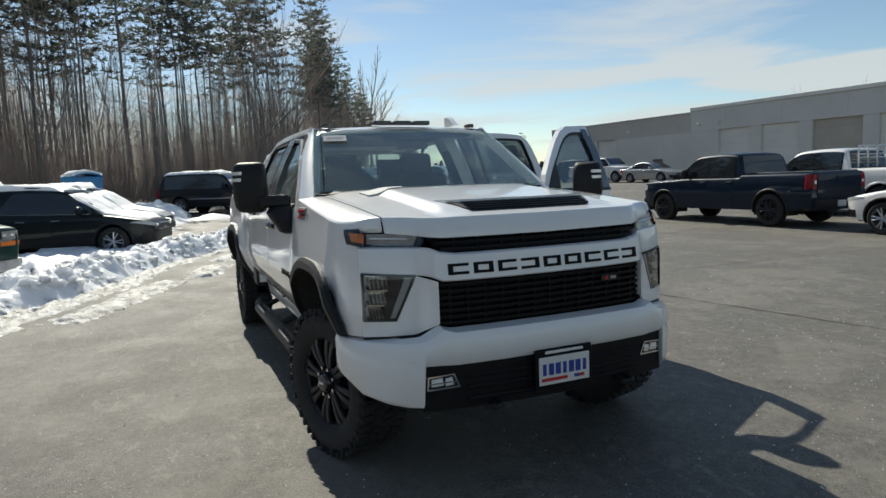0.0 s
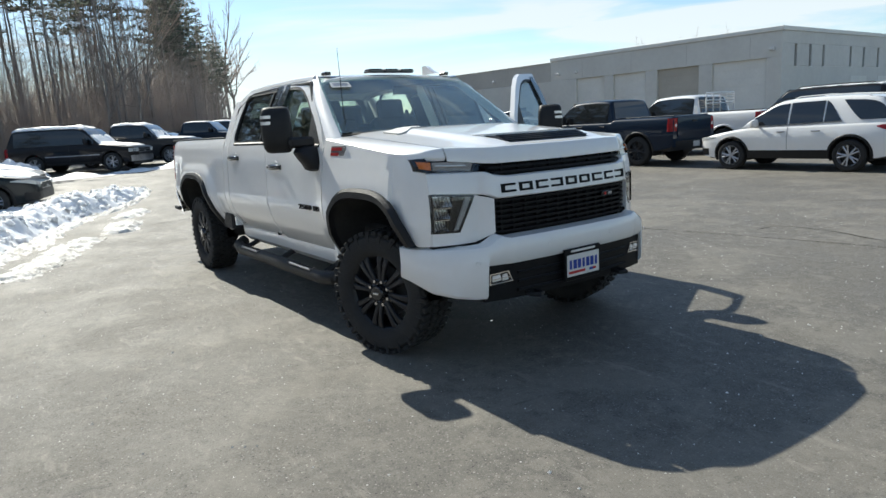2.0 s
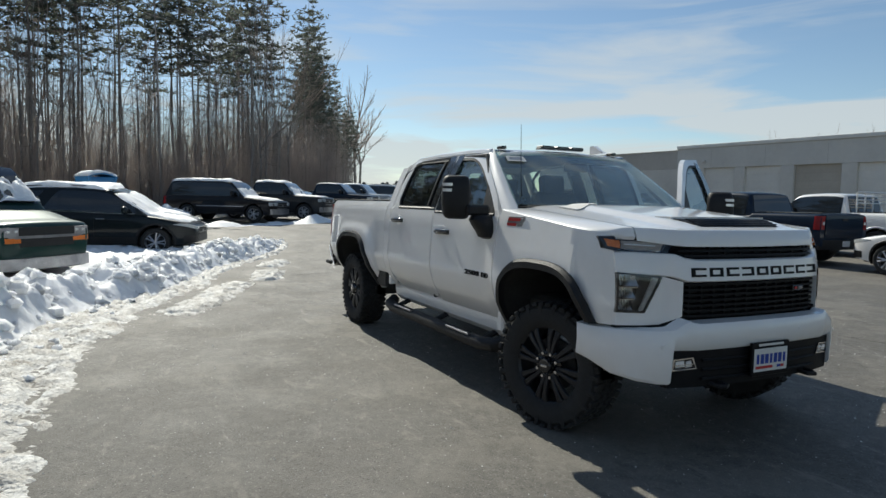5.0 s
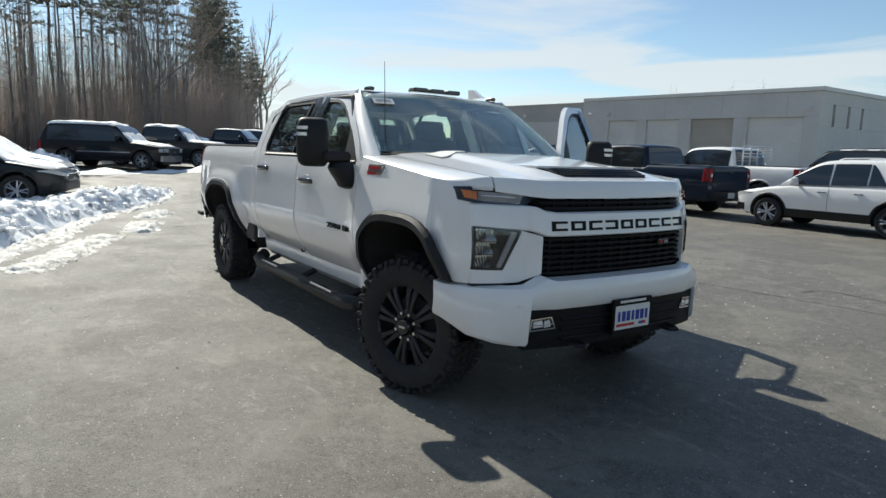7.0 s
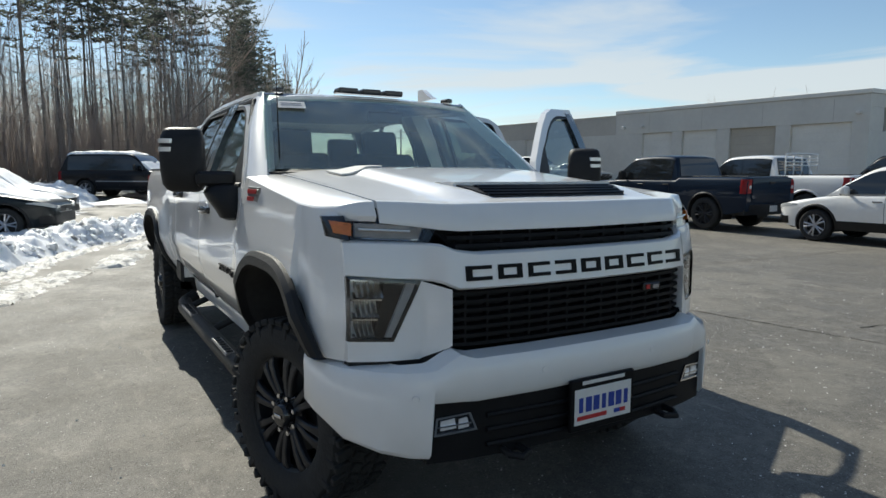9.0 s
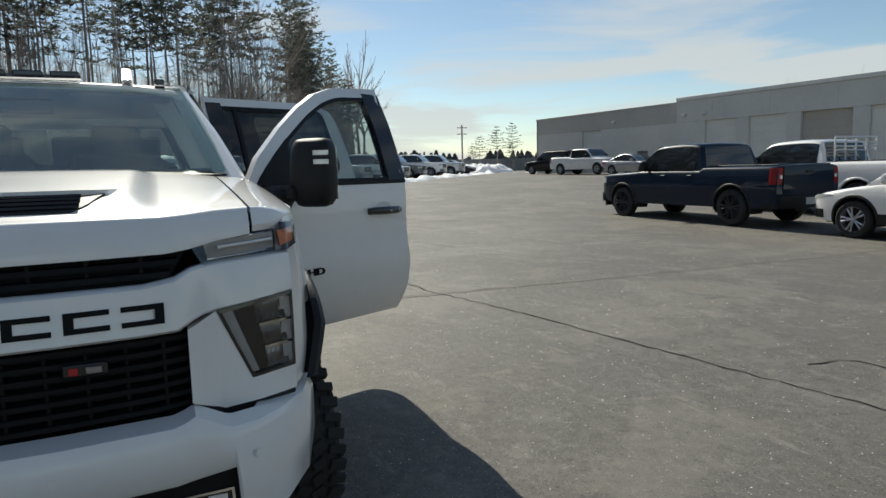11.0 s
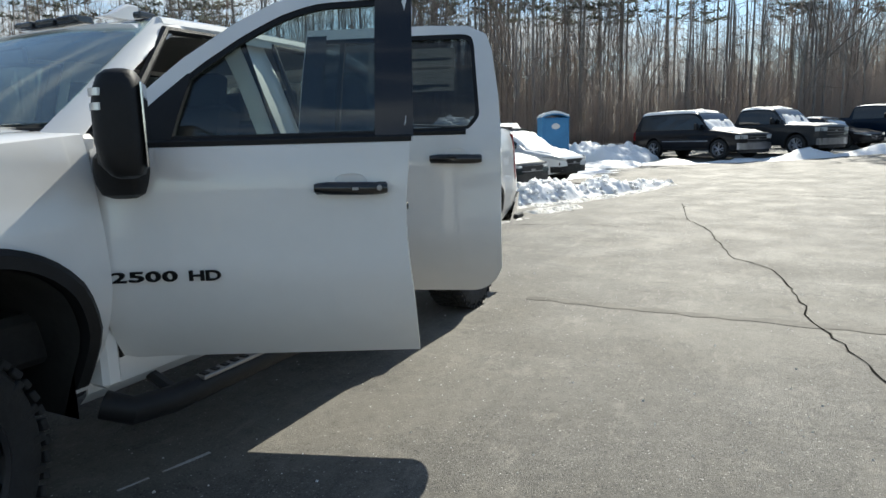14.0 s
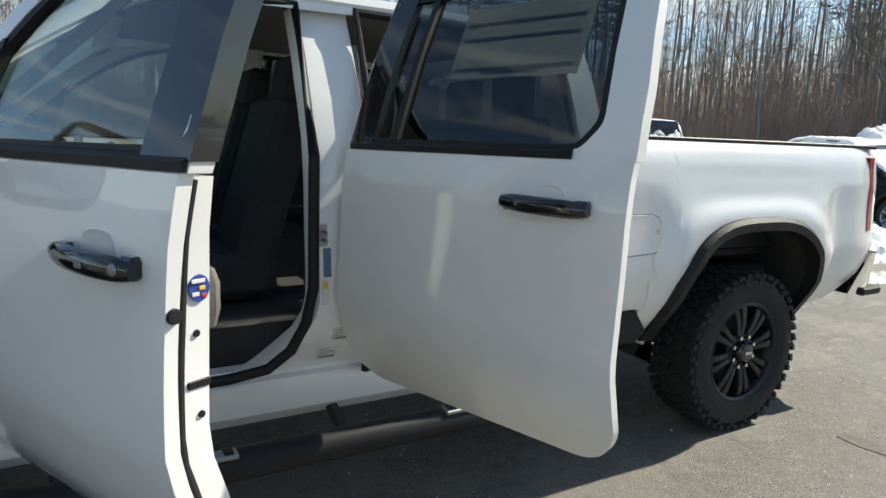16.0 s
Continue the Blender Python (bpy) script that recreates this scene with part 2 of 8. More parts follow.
RIM_BLACK = mat("black_alloy", (0.016, 0.017, 0.02), rough=0.38, spec=0.4, coat=0.0, vary=0.2, scale=12)
GLASS = glass("clear_glass", (0.8, 0.88, 0.84), haze=0.07, base=0.085)
TINT = glass("privacy_glass", (0.32, 0.36, 0.38), base=0.05)
DARK_GLASS = mat("dark_car_glass", (0.012, 0.014, 0.016), rough=0.05, coat=0.8)
LAMP_GLASS = glass("lamp_lens", (0.9, 0.9, 0.9))
AMBER = mat("amber_lens", (0.6, 0.16, 0.025), rough=0.15, coat=0.7, vary=0.15, scale=40)
RED_LENS = mat("red_lens", (0.24, 0.003, 0.006), rough=0.3, spec=0.3, coat=0.2, vary=0.2, scale=30)
SILVER_REFL = mat("reflector", (0.68, 0.68, 0.66), rough=0.12, metal=1.0, vary=0.2, scale=30)
CLOTH = mat("dark_cloth", (0.02, 0.02, 0.021), rough=0.85, vary=0.25, scale=12, bump=0.2, bscale=250)
INTERIOR = mat("dark_interior", (0.018, 0.018, 0.019), rough=0.7, vary=0.2, scale=8)
HEADLINER = mat("grey_headliner", (0.2, 0.2, 0.2), rough=0.9, vary=0.08)
UNDER = mat("underbody", (0.026, 0.025, 0.024), rough=0.8, vary=0.4, scale=4)
SNOW = snow_mat()
SLUSH = slush_mat()
ASPHALT = asphalt()
CRACK = mat("crack_tar", (0.022, 0.021, 0.019), rough=1.0, spec=0.0, vary=0.3, scale=3)
PAINT_LINE = mat("worn_line_paint", (0.38, 0.37, 0.33), rough=0.8, alt=(0.13, 0.12, 0.105), scale=5)
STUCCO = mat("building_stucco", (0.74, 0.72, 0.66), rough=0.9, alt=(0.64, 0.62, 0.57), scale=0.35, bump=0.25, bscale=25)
# darker tone for the far upper wall, far sides, roof and thin strips
STUCCO_DARK = mat("darker_stucco", (0.57, 0.54, 0.485), rough=0.9, alt=(0.48, 0.455, 0.41), scale=0.4, bump=0.25, bscale=25)
DOOR_PANEL = mat("overhead_door_paint", (0.8, 0.78, 0.72), rough=0.6, vary=0.06, scale=0.8)
DOOR_TAN = mat("tan_door_paint", (0.5, 0.46, 0.39), rough=0.7, vary=0.08, scale=0.8)
SLIT_GLASS = mat("slit_window_glass", (0.012, 0.014, 0.016), rough=0.25, spec=0.2, vary=0.2)
PAPER = mat("paper", (0.72, 0.7, 0.66), rough=0.85, vary=0.06, scale=20)
INK = mat("ink", (0.03, 0.03, 0.035), rough=0.7)
BLUE_INK = mat("blue_ink", (0.02, 0.05, 0.3), rough=0.6)
RED_INK = mat("red_ink", (0.5, 0.02, 0.02), rough=0.5)
BARK = mat("bark", (0.42, 0.37, 0.33), rough=0.95, alt=(0.22, 0.19, 0.17), scale=1.2, rand=0.3)
BARK_PALE = mat("pale_bark", (0.46, 0.43, 0.39), rough=0.95, alt=(0.2, 0.18, 0.16), scale=1.2, rand=0.25)
def thin(m, share):
    """Lets part of the light through thin leaves and twigs."""
    n, l = m.node_tree.nodes, m.node_tree.links
    b = n["Principled BSDF"]
    tl, mx = n.new("ShaderNodeBsdfTranslucent"), n.new("ShaderNodeMixShader")
    l.new(b.inputs["Base Color"].links[0].from_socket, tl.inputs["Color"])
    mx.inputs[0].default_value = share
    l.new(b.outputs[0], mx.inputs[1])
    l.new(tl.outputs[0], mx.inputs[2])
    l.new(mx.outputs[0], n["Material Output"].inputs[0])
    return m


SEAM = mat("seam_tar", (0.15, 0.138, 0.118), rough=0.8, spec=0.4, vary=0.4, scale=3)
NEEDLES = mat("pine_needles", (0.16, 0.175, 0.145), rough=0.75, alt=(0.115, 0.13, 0.105), scale=0.6, rand=0.25)
TWIGS = mat("twigs", (0.53, 0.455, 0.405), rough=0.95, alt=(0.37, 0.315, 0.28), scale=0.8, rand=0.25)
thin(NEEDLES, 0.65)
thin(TWIGS, 0.6)

SHEET = thin(mat("price_sheet_paper", (0.8, 0.79, 0.77), rough=0.8, vary=0.05, scale=15), 0.6)


# ---- mesh building ----
class M:
    """A mesh in the making: points and faces."""

    def __init__(self):
        self.v, self.f = [], []

    def add(self, vs, fs):
        n = len(self.v)
        self.v += [tuple(p) for p in vs]
        self.f += [tuple(i + n for i in f) for f in fs]
        return self

    def join(self, other, m=None):
        return self.add([m @ Vector(p) for p in other.v] if m else other.v, other.f)

    def grid(self, rows, close=False):
        c = len(rows[0])
        fs = []
        for i in range(len(rows) - 1):
            for j in range(c if close else c - 1):
                k = (j + 1) % c
                fs.append((i * c + j, i * c + k, (i + 1) * c + k, (i + 1) * c + j))
        return self.add([p for r in rows for p in r], fs)

    def slab(self, rows, off):
        """A sheet with thickness: off is a vector, or a function of the point."""
        move = off if callable(off) else (lambda p: off)
        inner = [[tuple(Vector(p) + Vector(move(p))) for p in r] for r in rows]
        self.grid(rows)
        self.grid(inner)
        edge = lambda rr: [p for p in rr[0]] + [r[-1] for r in rr[1:]] + list(reversed(rr[-1][:-1])) + [r[0] for r in reversed(rr[1:-1])]
        a, b = edge(rows), edge(inner)
        return self.grid([a, b], close=True)

    def box(self, c, s, b=0.01, m=None):
        h = [x / 2 for x in s]
        b = min(b, *(x * 0.45 for x in h))
        vs, idx = [], {}
        for i, sg in enumerate([(x, y, z) for x in (-1, 1) for y in (-1, 1) for z in (-1, 1)]):
            for a in range(3):
                p = [sg[k] * (h[k] - (0 if k == a else b)) + c[k] for k in range(3)]
                idx[sg, a] = len(vs)
                vs.append(m @ Vector(p) if m else p)
        fs = []
        for a in range(3):
            o = [k for k in range(3) if k != a]
            for s1 in (-1, 1):
                ring = []
                for u, w in ((-1, -1), (1, -1), (1, 1), (-1, 1)):
                    sg = [0, 0, 0]
                    sg[a], sg[o[0]], sg[o[1]] = s1, u, w
                    ring.append(idx[tuple(sg), a])
                fs.append(ring)
            for u in (-1, 1):
                for w in (-1, 1):
                    p, q = [0, 0, 0], [0, 0, 0]
                    p[a], q[a] = -1, 1
                    for t in (p, q):
                        t[o[0]], t[o[1]] = u, w
                    p, q = tuple(p), tuple(q)
                    fs.append((idx[p, o[0]], idx[q, o[0]], idx[q, o[1]], idx[p, o[1]]))
        for sg in {k[0] for k in idx}:
            fs.append([idx[sg, a] for a in range(3)])
        return self.add(vs, fs)

    def tube(self, pts, r, n=8, caps=True):
        pts = [Vector(p) for p in pts]
        rr = r if isinstance(r, (list, tuple)) else [r] * len(pts)
        rings = []
        for i, p in enumerate(pts):
            d = (pts[min(i + 1, len(pts) - 1)] - pts[max(i - 1, 0)]).normalized()
            u = d.cross(Vector((0, 0, 1)) if abs(d.z) < 0.9 else Vector((1, 0, 0))).normalized()
            w = d.cross(u)
            rings.append([tuple(p + rr[i] * (math.cos(a) * u + math.sin(a) * w)) for a in (2 * math.pi * k / n for k in range(n))])
        base = len(self.v)
        self.grid(rings, close=True)
        if caps:
            self.f.append(tuple(range(base, base + n)))
            self.f.append(tuple(range(base + (len(pts) - 1) * n, base + len(pts) * n)))
        return self

    def lathe(self, prof, n=32, c=(0, 0, 0)):
        """Turned about the y axis: prof is (radius, y)."""
        rings = [[(c[0] + r * math.cos(a), c[1] + y, c[2] + r * math.sin(a)) for a in (2 * math.pi * k / n for k in range(n))] for r, y in prof]
        return self.grid(rings, close=True)

    def prism(self, poly, y0, y1, b=0.0, at=None):
        """A polygon in x, z, drawn out along y, its front edge at y1 chamfered by b. at maps the points."""
        at = at or (lambda p: p)
        cx, cz = sum(p[0] for p in poly) / len(poly), sum(p[1] for p in poly) / len(poly)
        small = [(cx + (x - cx) * (1 - b / max(0.02, math.hypot(x - cx, z - cz))), cz + (z - cz) * (1 - b / max(0.02, math.hypot(x - cx, z - cz)))) for x, z in poly]
        sgn = 1 if y1 > y0 else -1
        rings = [[at((x, y0, z)) for x, z in poly], [at((x, y1 - sgn * b, z)) for x, z in poly]]
        if b:
            rings.append([at((x, y1, z)) for x, z in small])
        base, n = len(self.v), len(poly)
        self.grid(rings, close=True)
        self.f.append(tuple(range(base, base + n)))
        self.f.append(tuple(range(base + (len(rings) - 1) * n, base + len(rings) * n)))
        return self


def mesh_of(name, m, material, smooth=35, recalc=True):
    me = bpy.data.meshes.new(name)
    me.from_pydata(m.v, [], m.f)
    if recalc:
        bm = bmesh.new()
        bm.from_mesh(me)
        bmesh.ops.remove_doubles(bm, verts=bm.verts, dist=0.0004)
        bmesh.ops.recalc_face_normals(bm, faces=bm.faces)
        bm.to_mesh(me)
        bm.free()
    me.materials.append(material)
    if smooth:
        me.polygons.foreach_set("use_smooth", [True] * len(me.polygons))
        me.set_sharp_from_angle(angle=radians(smooth))
    return me


def part(name, m, material, parent, label="", smooth=35, recalc=True, at=None):
    """Links a mesh as one part under a thing or a part."""
    ob = new(name, mesh_of(name, m, material, smooth, recalc) if isinstance(m, M) else m)
    ob.parent = parent
    if at:
        ob.matrix_basis = at
    return tagged(ob, label)


def thing(name, label, category, at=None, group=""):
    ob = new(name)
    ob.empty_display_size = 0.2
    if at:
        ob.matrix_basis = at
    return tagged(ob, label, category, group)


def solid(name, m, material, label="", category="", group="", kind="", smooth=35, recalc=True, at=None):
    ob = new(name, mesh_of(name, m, material, smooth, recalc))
    if at:
        ob.matrix_basis = at
    return tagged(ob, label, category, group, kind)


def lerp(t, xs, ys):
    return float(np.interp(t, xs, ys))


def ease(lo, hi, t):
    t = min(1, max(0, (t - lo) / (hi - lo)))
    return t * t * (3 - 2 * t)


def rounded(poly, r, n=4):
    """A polygon with its corners rounded."""
    out = []
    for i, p in enumerate(poly):
        a, c = Vector(poly[i - 1]), Vector(poly[(i + 1) % len(poly)])
        p = Vector(p)
        k = min(r, (a - p).length * 0.45, (c - p).length * 0.45)
        s, e = p + (a - p).normalized() * k, p + (c - p).normalized() * k
        for j in range(n + 1):
            t = j / n
            q = (1 - t) ** 2 * s + 2 * t * (1 - t) * p + t * t * e
            out.append((q.x, q.y))
    return out


def ground_z(x, y):
    """The lot rises gently away from the middle."""
    return lerp(math.hypot(x, y), [0, 13, 20, 30, 46, 65, 90, 200, 4000], [0, 0, 0.12, 0.45, 0.88, 1.05, 1.1, 1.2, 1.4])


# ---- the white pickup ----
def yside(x, z):
    y = lerp(z, [0.42, 0.5, 0.575, 0.65, 0.76, 0.92, 1.02, 1.15, 1.3, 1.4, 1.455, 1.5], [0.78, 0.81, 0.848, 0.905, 0.969, 1.012, 1.005, 0.995, 0.99, 0.975, 0.955, 0.925])
    for xc in (-0.08, -4.0):
        y += 0.026 * ease(0.76, 0.5, abs(x - xc)) * ease(1.34, 1.1, z)
    if x > 0.3:
        y -= (x - 0.3) ** 2 * 0.9
    if x < -4.9:
        y -= (-4.9 - x) ** 2 * 0.5
    return y


def ygreen(z):
    return lerp(z, [1.4, 1.46, 1.7, 1.88, 1.95], [0.965, 0.95, 0.855, 0.765, 0.72])


def zarch(x, xc, rx, top, base=0.5):
    u = min(1, abs(x - xc) / rx)
    return base + (top - base) * (1 - u**3.2) ** (1 / 2.6)


def front_x(y, z):
    y = abs(y)
    return lerp(y, [0, 0.3, 0.56, 0.62, 0.68, 0.8, 0.915, 0.97, 1.0], [0.875, 0.865, 0.837, 0.80, 0.73, 0.678, 0.61, 0.52, 0.42]) + lerp(z, [0.8, 1.06, 1.19, 1.29, 1.33], [0, 0, -0.02, -0.055, -0.09])


def fender_y(x, z):
    """The side, bent round the front corner into the nose."""
    off = front_x(0, z) - 0.875
    y = lerp(x - off - 0.002, [0.42, 0.52, 0.61, 0.678], [1.0, 0.97, 0.915, 0.8])
    a = yside(x, z)
    k = 0.02
    blend = -k * math.log(math.exp(-(a - 0.9) / k) + math.exp(-(y - 0.9) / k)) + 0.9
    return a + (blend - a) * ease(0.2, 0.36, x)


def face(quad, nu, nv, inset=0.0, fn=front_x):
    """Rows over the nose: quad is four (y, z) from bottom left round."""
    (ay, az), (by, bz), (cy, cz), (dy, dz) = quad
    rows = []
    for i in range(nv + 1):
        t = i / nv
        row = []
        for j in range(nu + 1):
            u = j / nu
            y = (1 - t) * ((1 - u) * ay + u * by) + t * ((1 - u) * dy + u * cy)
            z = (1 - t) * ((1 - u) * az + u * bz) + t * ((1 - u) * dz + u * cz)
            row.append((fn(y, z) - inset, y, z))
        rows.append(row)
    return rows


def cols(x0, x1, n, s, zb, zt, m=8, out=0.0):
    """Columns of a side panel between two heights that follow x."""
    rows = []
    for i in range(n + 1):
        x = x0 + (x1 - x0) * i / max(1, n)
        a, b = zb(x), zt(x)
        rows.append([(x, s * (yside(x, z) + out), z) for z in (a + (b - a) * k / m for k in range(m + 1))])
    return rows


def ring(outer, inner, k, fn):
    """Rows of two outlines in x, z with matching corners, each edge cut in k."""
    def cut(poly):
        pts = []
        for i, p in enumerate(poly):
            q = poly[(i + 1) % len(poly)]
            pts += [(p[0] + (q[0] - p[0]) * j / k, p[1] + (q[1] - p[1]) * j / k) for j in range(k)]
        return pts
    return [[fn(x, z) for x, z in cut(poly)] for poly in (outer, inner)]


def frame_mesh(outer, inner, s, th=0.045, k=4, out=0.0):
    o = ring(outer, inner, k, lambda x, z: (x, s * (ygreen(z) + out), z))
    i = ring(outer, inner, k, lambda x, z: (x, s * (ygreen(z) + out - th), z))
    return M().grid([i[0], o[0], o[1], i[1], i[0]], close=True)


def shifted(m, d):
    m.v = [(p[0] - d[0], p[1] - d[1], p[2] - d[2]) for p in m.v]
    return m


def text_mesh(name, words, size, depth=0.004):
    cu = bpy.data.curves.new(name, "FONT")
    cu.offset = 0.0016
    cu.body, cu.size, cu.extrude, cu.align_x, cu.align_y = words, size, depth, "CENTER", "CENTER"
    tmp = bpy.data.objects.new(name, cu)
    scene.collection.objects.link(tmp)
    me = bpy.data.meshes.new_from_object(tmp.evaluated_get(bpy.context.evaluated_depsgraph_get()))
    bpy.data.objects.remove(tmp)
    return me


def wheel(parent, x, y, s, r=0.425, w=0.28, tyre_mat=RUBBER, at_name="wheel", steer=0.0):
    """Chunky all-terrain tyre on a black multi-spoke alloy wheel."""
    rim_r = 0.265
    hub = new(at_name)
    hub.parent = parent
    hub.matrix_basis = pose(x, y, r, 0, 0, steer)
    hw = w / 2
    t = M().lathe([(rim_r - 0.01, -hw + 0.02), (rim_r + 0.01, -hw + 0.005), (rim_r + 0.06, -hw - 0.008), (r - 0.045, -hw), (r - 0.018, -hw + 0.03), (r - 0.014, 0), (r - 0.018, hw - 0.03), (r - 0.045, hw), (rim_r + 0.06, hw + 0.008), (rim_r + 0.01, hw - 0.005), (rim_r - 0.01, hw - 0.02)], 48)
    lugs = M()
    n = 44
    for k in range(n):
        a = 2 * math.pi * k / n
        for yy, sy, da, tw in ((-hw * 0.78, 0.07, 0, 0.25), (-hw * 0.22, 0.055, 0.5, -0.4), (hw * 0.22, 0.055, 0, 0.4), (hw * 0.78, 0.07, 0.5, -0.25)):
            aa = a + da * 2 * math.pi / n
            long = 0.04 if k % 2 else 0.034
            m = Matrix.Rotation(-aa, 4, "Y") @ Matrix.Translation((r - 0.0145, yy, 0)) @ Matrix.Rotation(tw, 4, "X")
            lugs.box((0, 0, 0), (0.026, sy, long), 0.004, m)
        for yy in (-hw + 0.004, hw - 0.004):
            if k % 2 == 0:
                m = Matrix.Rotation(-a, 4, "Y") @ Matrix.Translation((r - 0.052, yy, 0))
                lugs.box((0, 0, 0), (0.055, 0.02, 0.03), 0.004, m)
    part("tyre", t, RUBBER, hub, smooth=30)
    tagged(part("tread", lugs, RUBBER, hub, smooth=30), "chunky black tread lugs", kind="stuff")
    rim = M().lathe([(rim_r, -hw + 0.02), (rim_r - 0.02, -hw + 0.04), (rim_r - 0.03, s * 0.02), (rim_r - 0.012, hw - 0.035), (rim_r + 0.006, hw - 0.012), (rim_r - 0.004, hw - 0.006), (rim_r - 0.018, hw - 0.014)], 48)
    f = s * (hw - 0.028)
    for k in range(16):
        a = 2 * math.pi * (k + 0.18 * (1 if k % 2 else -1)) / 16
        u, v = Vector((math.cos(a), 0, math.sin(a))), Vector((-math.sin(a), 0, math.cos(a)))
        rows = []
        for q, hw_, lift, th in ((0.07, 0.013, -0.004, 0.03), (0.11, 0.0135, 0.004, 0.028), (0.17, 0.015, 0.01, 0.024), (0.225, 0.019, 0.008, 0.022), (rim_r - 0.008, 0.027, -0.002, 0.03)):
            c = u * q + Vector((0, f + s * lift, 0))
            rows.append([tuple(c - v * hw_ - Vector((0, s * th, 0))), tuple(c - v * hw_ - Vector((0, s * 0.005, 0))), tuple(c - v * hw_ * 0.7), tuple(c + v * hw_ * 0.7), tuple(c + v * hw_ - Vector((0, s * 0.005, 0))), tuple(c + v * hw_ - Vector((0, s * th, 0)))])
        rim.grid(rows, close=True)
    part("rim", rim, RIM_BLACK, hub, "black multi-spoke alloy rim")
    cap = M().lathe([(0.0, f + s * 0.04), (0.045, f + s * 0.036), (0.056, f + s * 0.02), (0.06, f - s * 0.01), (0.105, f - s * 0.012), (0.11, f - s * 0.03)], 28)
    part("hub_cap", cap, GLOSS_BLACK, hub)
    disc = M().lathe([(0.0, f - s * 0.07), (0.18, f - s * 0.07), (0.18, f - s * 0.09), (0.0, f - s * 0.09)], 28)
    part("brake_disc", disc, UNDER, hub)
    for k in range(8):
        a = 2 * math.pi * (k + 0.5) / 8
        nut = M().tube([(0.083 * math.cos(a), f - s * 0.01, 0.083 * math.sin(a)), (0.083 * math.cos(a), f + s * 0.016, 0.083 * math.sin(a))], 0.011, 6)
        part("lug_nut", nut, CHROME, hub)
    emb = M().box((0, f + s * 0.041, 0), (0.05, 0.004, 0.014), 0.002)
    part("emblem", emb, CHROME, hub)
    return hub


def pillow(levels, n=18, p=2.6):
    """Stacked rounded outlines: z, centre x, centre y, half length, half width."""
    rows = []
    for z, cx, cy, hx, hy in levels:
        row = []
        for k in range(n):
            a = 2 * math.pi * k / n
            c, d = math.cos(a), math.sin(a)
            row.append((cx + hx * math.copysign(abs(c) ** (2 / p), c), cy + hy * math.copysign(abs(d) ** (2 / p), d), z))
        rows.append(row)
    m = M().grid(rows, close=True)
    m.f += [tuple(range(n)), tuple(range((len(levels) - 1) * n, len(levels) * n))]
    return m


def mirror(parent, d, s):
    """Large black towing mirror; coordinates of the closed door, d is the hinge point."""
    a = pillow([(1.225, -0.79, 1.0, 0.04, 0.03), (1.24, -0.79, 1.005, 0.07, 0.06), (1.28, -0.79, 1.01, 0.085, 0.075), (1.33, -0.80, 1.03, 0.085, 0.09), (1.37, -0.81, 1.04, 0.08, 0.1), (1.4, -0.82, 1.03, 0.07, 0.09), (1.415, -0.82, 1.02, 0.04, 0.05)])
    a.v = [(x, s * y, z) for x, y, z in a.v]
    up = 0.068 if s < 0 else 0.0
    a.box((-0.835, s * 1.075, 1.375 + up), (0.1, 0.2, 0.08), 0.03)
    part("mirror_arm", shifted(a, d), BLACK_TRIM, parent, "black plastic mirror arm")
    turn = Matrix.Translation((-0.87, s * 1.10, 0)) @ Matrix.Rotation(s * radians(20), 4, "Z")
    put = lambda m: M().join(m, Matrix.Translation((0, 0, 0.068 if s < 0 else 0)) @ turn)
    lv = [(1.305, 0.0, 0.115, 0.03, 0.07), (1.315, 0.0, 0.118, 0.055, 0.1), (1.345, 0.005, 0.122, 0.075, 0.12), (1.42, 0.01, 0.124, 0.085, 0.127), (1.52, 0.01, 0.124, 0.085, 0.127), (1.58, 0.005, 0.124, 0.08, 0.123), (1.62, 0.0, 0.122, 0.068, 0.113), (1.636, -0.005, 0.12, 0.05, 0.095), (1.641, -0.008, 0.12, 0.025, 0.07)]
    lv = [(z, x, y, 0.87 * p, 0.87 * q) for z, x, y, p, q in lv]
    h = pillow(lv, 22, 3.4)
    h.v = [(x, s * y, z) for x, y, z in h.v]
    part("mirror_head", shifted(put(h), d), BLACK_TRIM, parent, "tall black towing mirror head")
    gl_ = M().box((-0.066, s * 0.124, 1.47), (0.008, 0.175, 0.26), 0.01)
    part("mirror_glass", shifted(put(gl_), d), CHROME, parent)
    for z in (1.525, 1.568):
        rows = []
        for a in np.linspace(radians(12), radians(68), 10):
            c, e = math.cos(a) ** (2 / 3.4), math.sin(a) ** (2 / 3.4)
            rows.append([(0.008 + 0.078 * c, s * (0.124 + 0.1145 * e), z + q) for q in (-0.011, 0.0, 0.011)])
        bar = M().slab(rows, (-0.012, -s * 0.012, 0))
        part("marker_light", shifted(put(bar), d), LAMP_SILVER, parent, "clear light strip in the mirror")


